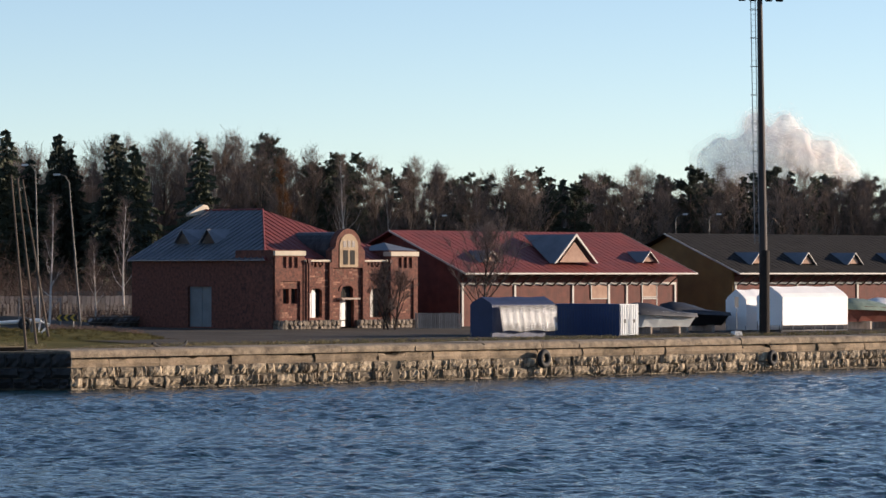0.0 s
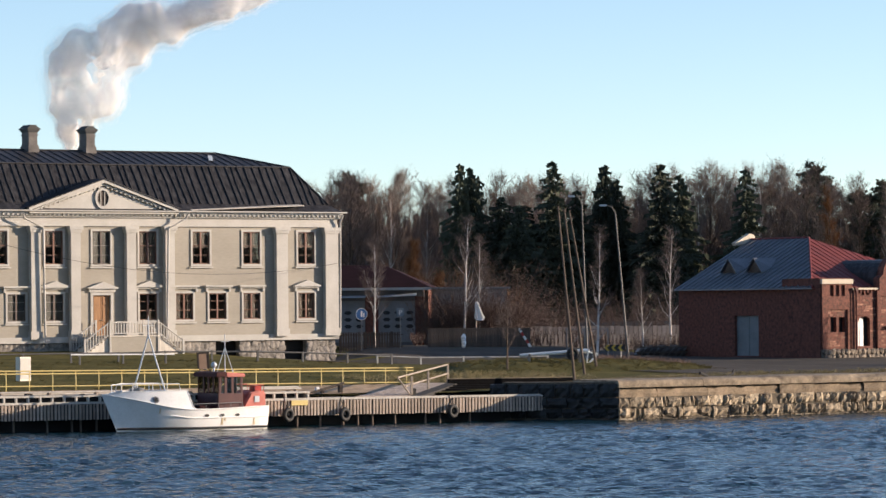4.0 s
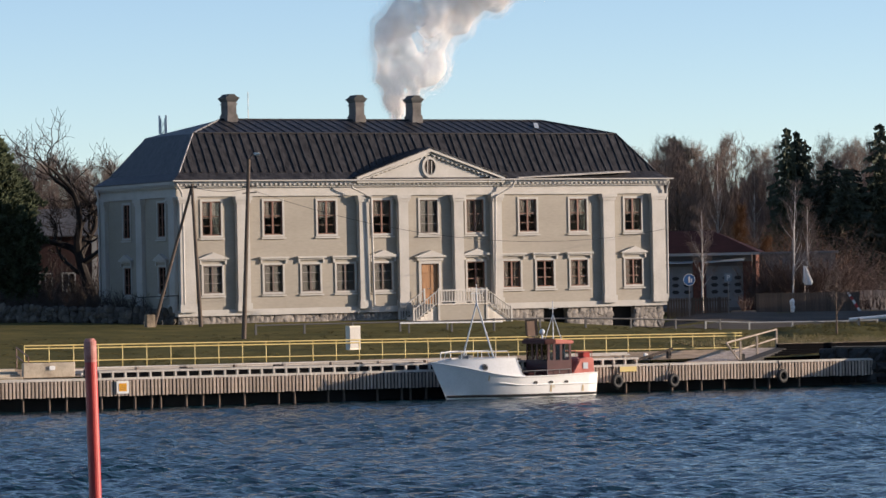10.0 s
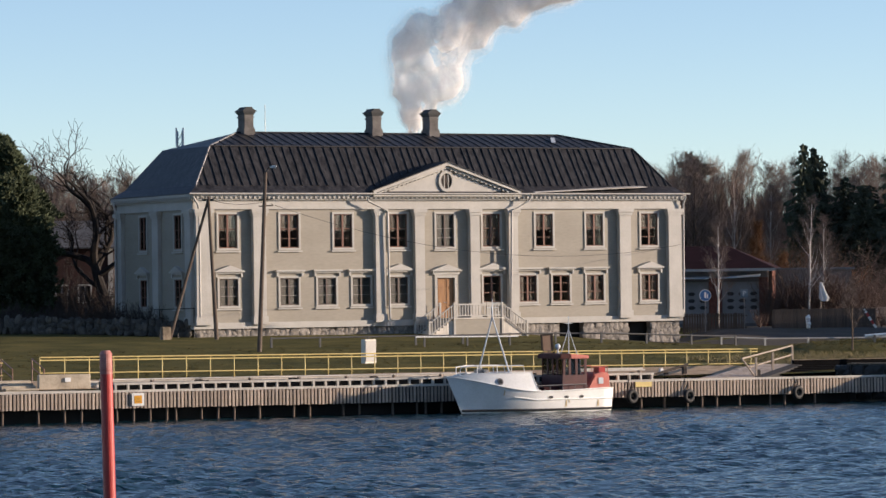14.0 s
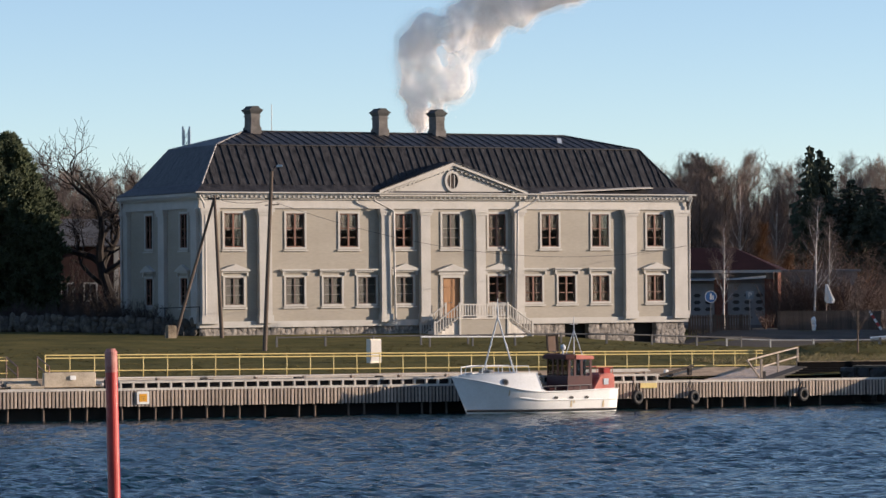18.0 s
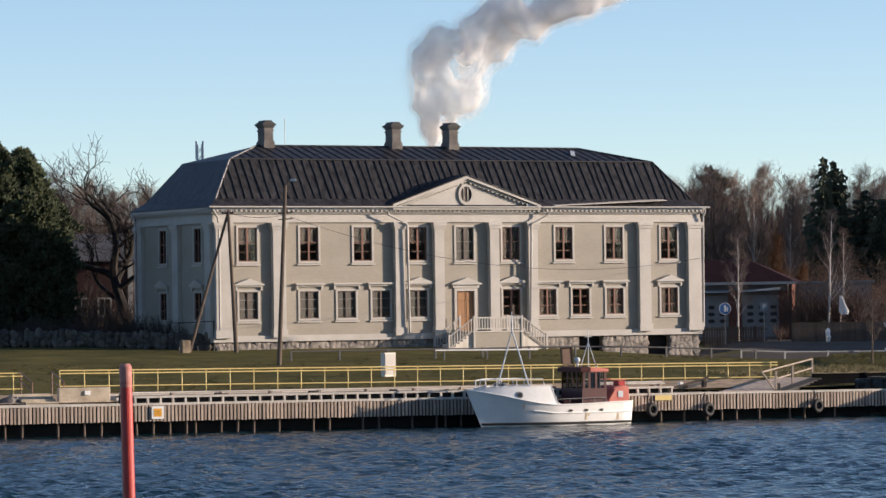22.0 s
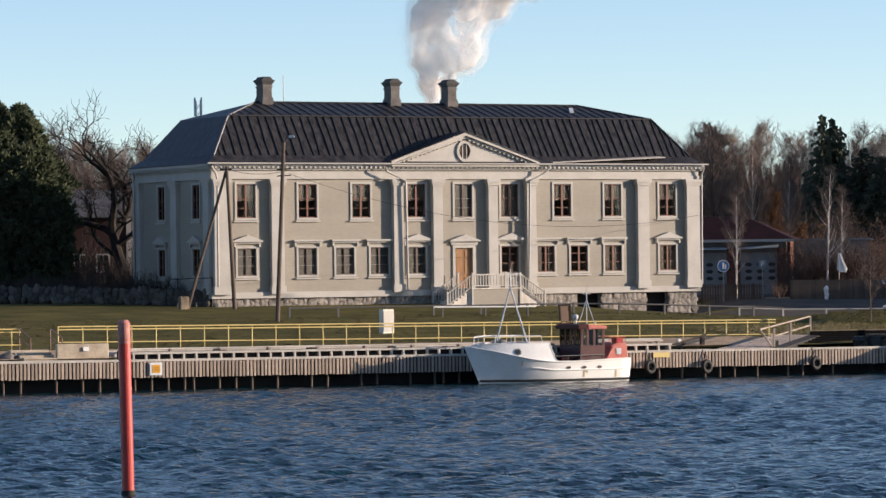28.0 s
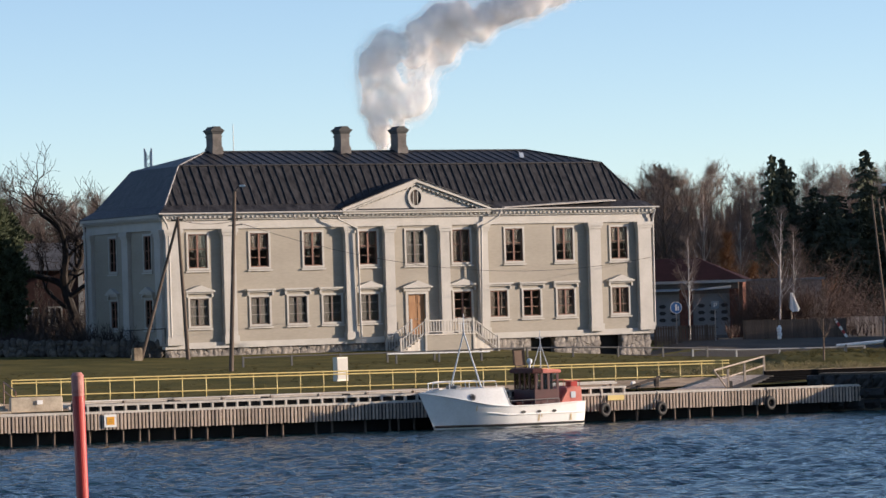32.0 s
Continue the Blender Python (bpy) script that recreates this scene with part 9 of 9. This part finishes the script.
def build_smoke(x, y, path, label, seed, dense=1.0, drops=150000, fine=1.0):
    s = thing("smoke_plume", pose(x, y, 0), label, "smoke", "far steam plumes")
    puffs = []
    rnd = random.Random(seed)
    for (x0, z0, r0), (x1, z1, r1) in zip(path, path[1:]):
        n = max(8, int(math.hypot(z1 - z0, x1 - x0) / max(1.0, 0.30 * (r0 + r1)) * 9))
        for i in range(n):
            k = i / n
            r = (r0 + (r1 - r0) * k)
            c = Vector((x0 + (x1 - x0) * k + rnd.uniform(-0.72, 0.72) * r, rnd.uniform(-0.4, 0.4) * r, z0 + (z1 - z0) * k + rnd.uniform(-0.3, 0.3) * r))
            puffs.append((c, r * rnd.uniform(0.30, 0.55), r))
    for shell, (grow, alpha) in enumerate(((0.90, 0.10), (0.66, 0.52))):
        bm = bmesh.new()
        for c, rr, r in puffs:
            made = bmesh.ops.create_icosphere(bm, subdivisions=2, radius=rr * grow, matrix=Matrix.Translation(c))
            for v in made["verts"]:
                v.co += (v.co - c) * 0.5 * noise.noise(v.co * (1.6 / r) + Vector((seed, shell * 0.3, 0)))
        ob = part("puff", bm, smoke_material(min(0.95, alpha * dense)), s, smooth=True)
        rm = ob.modifiers.new("merge", "REMESH")
        rm.mode, rm.voxel_size, rm.use_smooth_shade = "VOXEL", 0.8, True
        sm = ob.modifiers.new("soften", "SMOOTH")
        sm.factor, sm.iterations = 0.6, 22
    # the feathered outside, fine drops that thin out
    rs = np.random.RandomState(seed)
    centre = np.array([tuple(c) for c, _, _ in puffs])
    size = np.array([rr for _, rr, _ in puffs])
    pick = rs.choice(len(puffs), drops, p=size ** 2 / (size ** 2).sum())
    way = rs.randn(drops, 3)
    way /= np.linalg.norm(way, axis=1)[:, None]
    at = centre[pick] + way * (size[pick] * (0.62 + 0.24 * np.abs(rs.randn(drops))))[:, None]
    tet = np.array([(1, 1, 1), (1, -1, -1), (-1, 1, -1), (-1, -1, 1)]) * 0.6
    small = rs.uniform(0.035, 0.075, drops) * fine
    turn = rs.choice([-1, 1], (drops, 1, 3))
    verts = (at[:, None, :] + tet[None] * turn * small[:, None, None]).reshape(-1, 3)
    base = np.arange(drops)[:, None] * 4
    faces = np.concatenate([base + np.array(f) for f in ((0, 1, 2), (0, 2, 3), (0, 3, 1), (1, 3, 2))])
    me = bpy.data.meshes.new("drops")
    me.from_pydata(verts.tolist(), [], faces.tolist())
    me.materials.append(smoke_material(3.0))
    tagged(part("fringe", me, None, s), kind="stuff")
    return s


build_smoke(-8.0, 900.0, [(0, 1, 1.6), (0, 30, 1.6), (0.4, 41, 1.3), (0.8, 45, 2.2), (1.6, 49, 3.8), (3.2, 53, 7.2), (4.2, 58, 9.8), (4.8, 63, 10.6), (6.6, 68, 10.8), (11, 72, 11.0), (20, 76, 9.5), (33, 80, 7.5), (48, 84, 6.0)], "rising white steam plume from a far chimney", 5)
build_smoke(308.0, 900.0, [(-6, 5, 9), (-9, 24, 10), (-6, 36, 12), (0, 44, 9), (8, 40, 11), (16, 34, 10), (24, 28, 7)], "pale steam cloud low over the far wood", 9, 0.75, 90000, 1.3)


def build_near_shore():
    """The land on the camera's side, behind and below it."""
    rows = []
    for y, z in ((30, -1.5), (14, 2.0), (6, 4.6), (-40, 4.9), (-120, 5.2), (-3500, 8.0)):
        rows.append([(x, y, z) for x in np.linspace(-3000, 3000, 61)])
    sheet("near_shore", rows, M_GRASS, "grassy bank on the near side of the harbour")
    # Unseen spikes, added to keep low sky out of the window reflections.
    rnd = random.Random(3)
    bm = bmesh.new()
    for i in range(1000):
        x, y = rnd.uniform(-1500, 1500), rnd.uniform(-260, -150)
        h = rnd.uniform(24, 42)
        v = [bm.verts.new(c) for c in ((x - 5, y - 3, 4), (x + 5, y - 3, 4), (x, y + 5, 4), (x + rnd.uniform(-1, 1), y, 4 + h))]
        for t in ((0, 1, 3), (1, 2, 3), (2, 0, 3)):
            bm.faces.new([v[c] for c in t])
    tagged(part("near_wood", bm, M_NEEDLE, None, "unseen dark spikes that block sky reflections in the windows"), category="trees", kind="stuff")


build_near_shore()


def tufts(name, m, x0, x1, y0, y1, n, h0, h1, seed, label, material=M_STRAW):
    """Dry grass in small tufts along an edge."""
    rnd = random.Random(seed)
    bm = bmesh.new()
    for _ in range(n):
        q = m @ Vector((rnd.uniform(x0, x1), rnd.uniform(y0, y1), 0))
        p = Vector((q.x, q.y, ground_z(q.x, q.y) - 0.02))
        h = rnd.uniform(h0, h1)
        for _ in range(6):
            tube(bm, p + Vector((rnd.uniform(-.12, .12), rnd.uniform(-.1, .1), 0)), p + Vector((rnd.uniform(-.3, .3), rnd.uniform(-.2, .2), h)), 0.018, 0.004, 3, False)
    tagged(part(name, bm, material, None, label), category="grass", kind="stuff")


def bank_z(x, y):
    """A low grassy swell of the ground round the leaning poles."""
    u, v = (x - 31.0) / 9.5, (y - 238.0 - 0.25 * (x - 31)) / 9.0
    k = max(0.0, 1 - u * u * u * u) * max(0.0, 1 - v * v) 
    return ground_z(x, y) - 0.10 + k * (0.66 - 0.18 * u + 0.10 * noise.noise((x * 0.5, y * 0.5, 3)) + 0.05 * noise.noise((x * 1.7, y * 1.7, 5)))


def build_grass_bank():
    sheet("grass_bank", [[(x, y + 0.25 * (x - 31), bank_z(x, y + 0.25 * (x - 31))) for x in np.linspace(21.5, 40.5, 48)] for y in np.linspace(229, 247, 36)],
          M_GRASS, "low rough grassy bank round the leaning poles")
    rnd = random.Random(66)
    bm = bmesh.new()
    for _ in range(900):
        x = rnd.uniform(22.5, 40)
        y = rnd.uniform(230, 245) + 0.25 * (x - 31)
        p = Vector((x, y, bank_z(x, y) - 0.02))
        h = rnd.uniform(0.06, 0.22)
        for _ in range(5):
            tube(bm, p + Vector((rnd.uniform(-.12, .12), rnd.uniform(-.1, .1), 0)), p + Vector((rnd.uniform(-.3, .3), rnd.uniform(-.2, .2), h)), 0.018, 0.004, 3, False)
    tagged(part("bank_grass", bm, M_LAWNTUFT, None, "short rough grass tufts on the bank"), category="grass", kind="stuff")
    bm = bmesh.new()
    for _ in range(110):
        x = rnd.uniform(33, 39.3)
        y = rnd.uniform(240, 243.5) + 0.25 * (x - 31)
        p = Vector((x, y, bank_z(x, y) - 0.03))
        for _ in range(8):
            q = p + Vector((rnd.uniform(-.4, .4), rnd.uniform(-.3, .3), rnd.uniform(0.15, 0.5)))
            tube(bm, p, q, 0.025, 0.006, 3, False)
    tagged(part("bank_scrub", bm, M_DARKTWIG, None, "low dark scrub on the crest of the bank"), category="bushes", kind="stuff")


build_grass_bank()
tufts("dry_grass", STONE, 0, 105, 1.2, 4.5, 1500, 0.10, 0.32, 61, "dry grass fringe along the quay edge")
tufts("dry_grass", QUAY, 48, 60, 7, 20, 500, 0.12, 0.4, 62, "rough dry grass by the leaning poles")
tufts("lawn_tufts", QUAY, -25, 60, 8.5, 42, 1800, 0.04, 0.13, 63, "short uneven tufts of the lawn", M_LAWNTUFT)
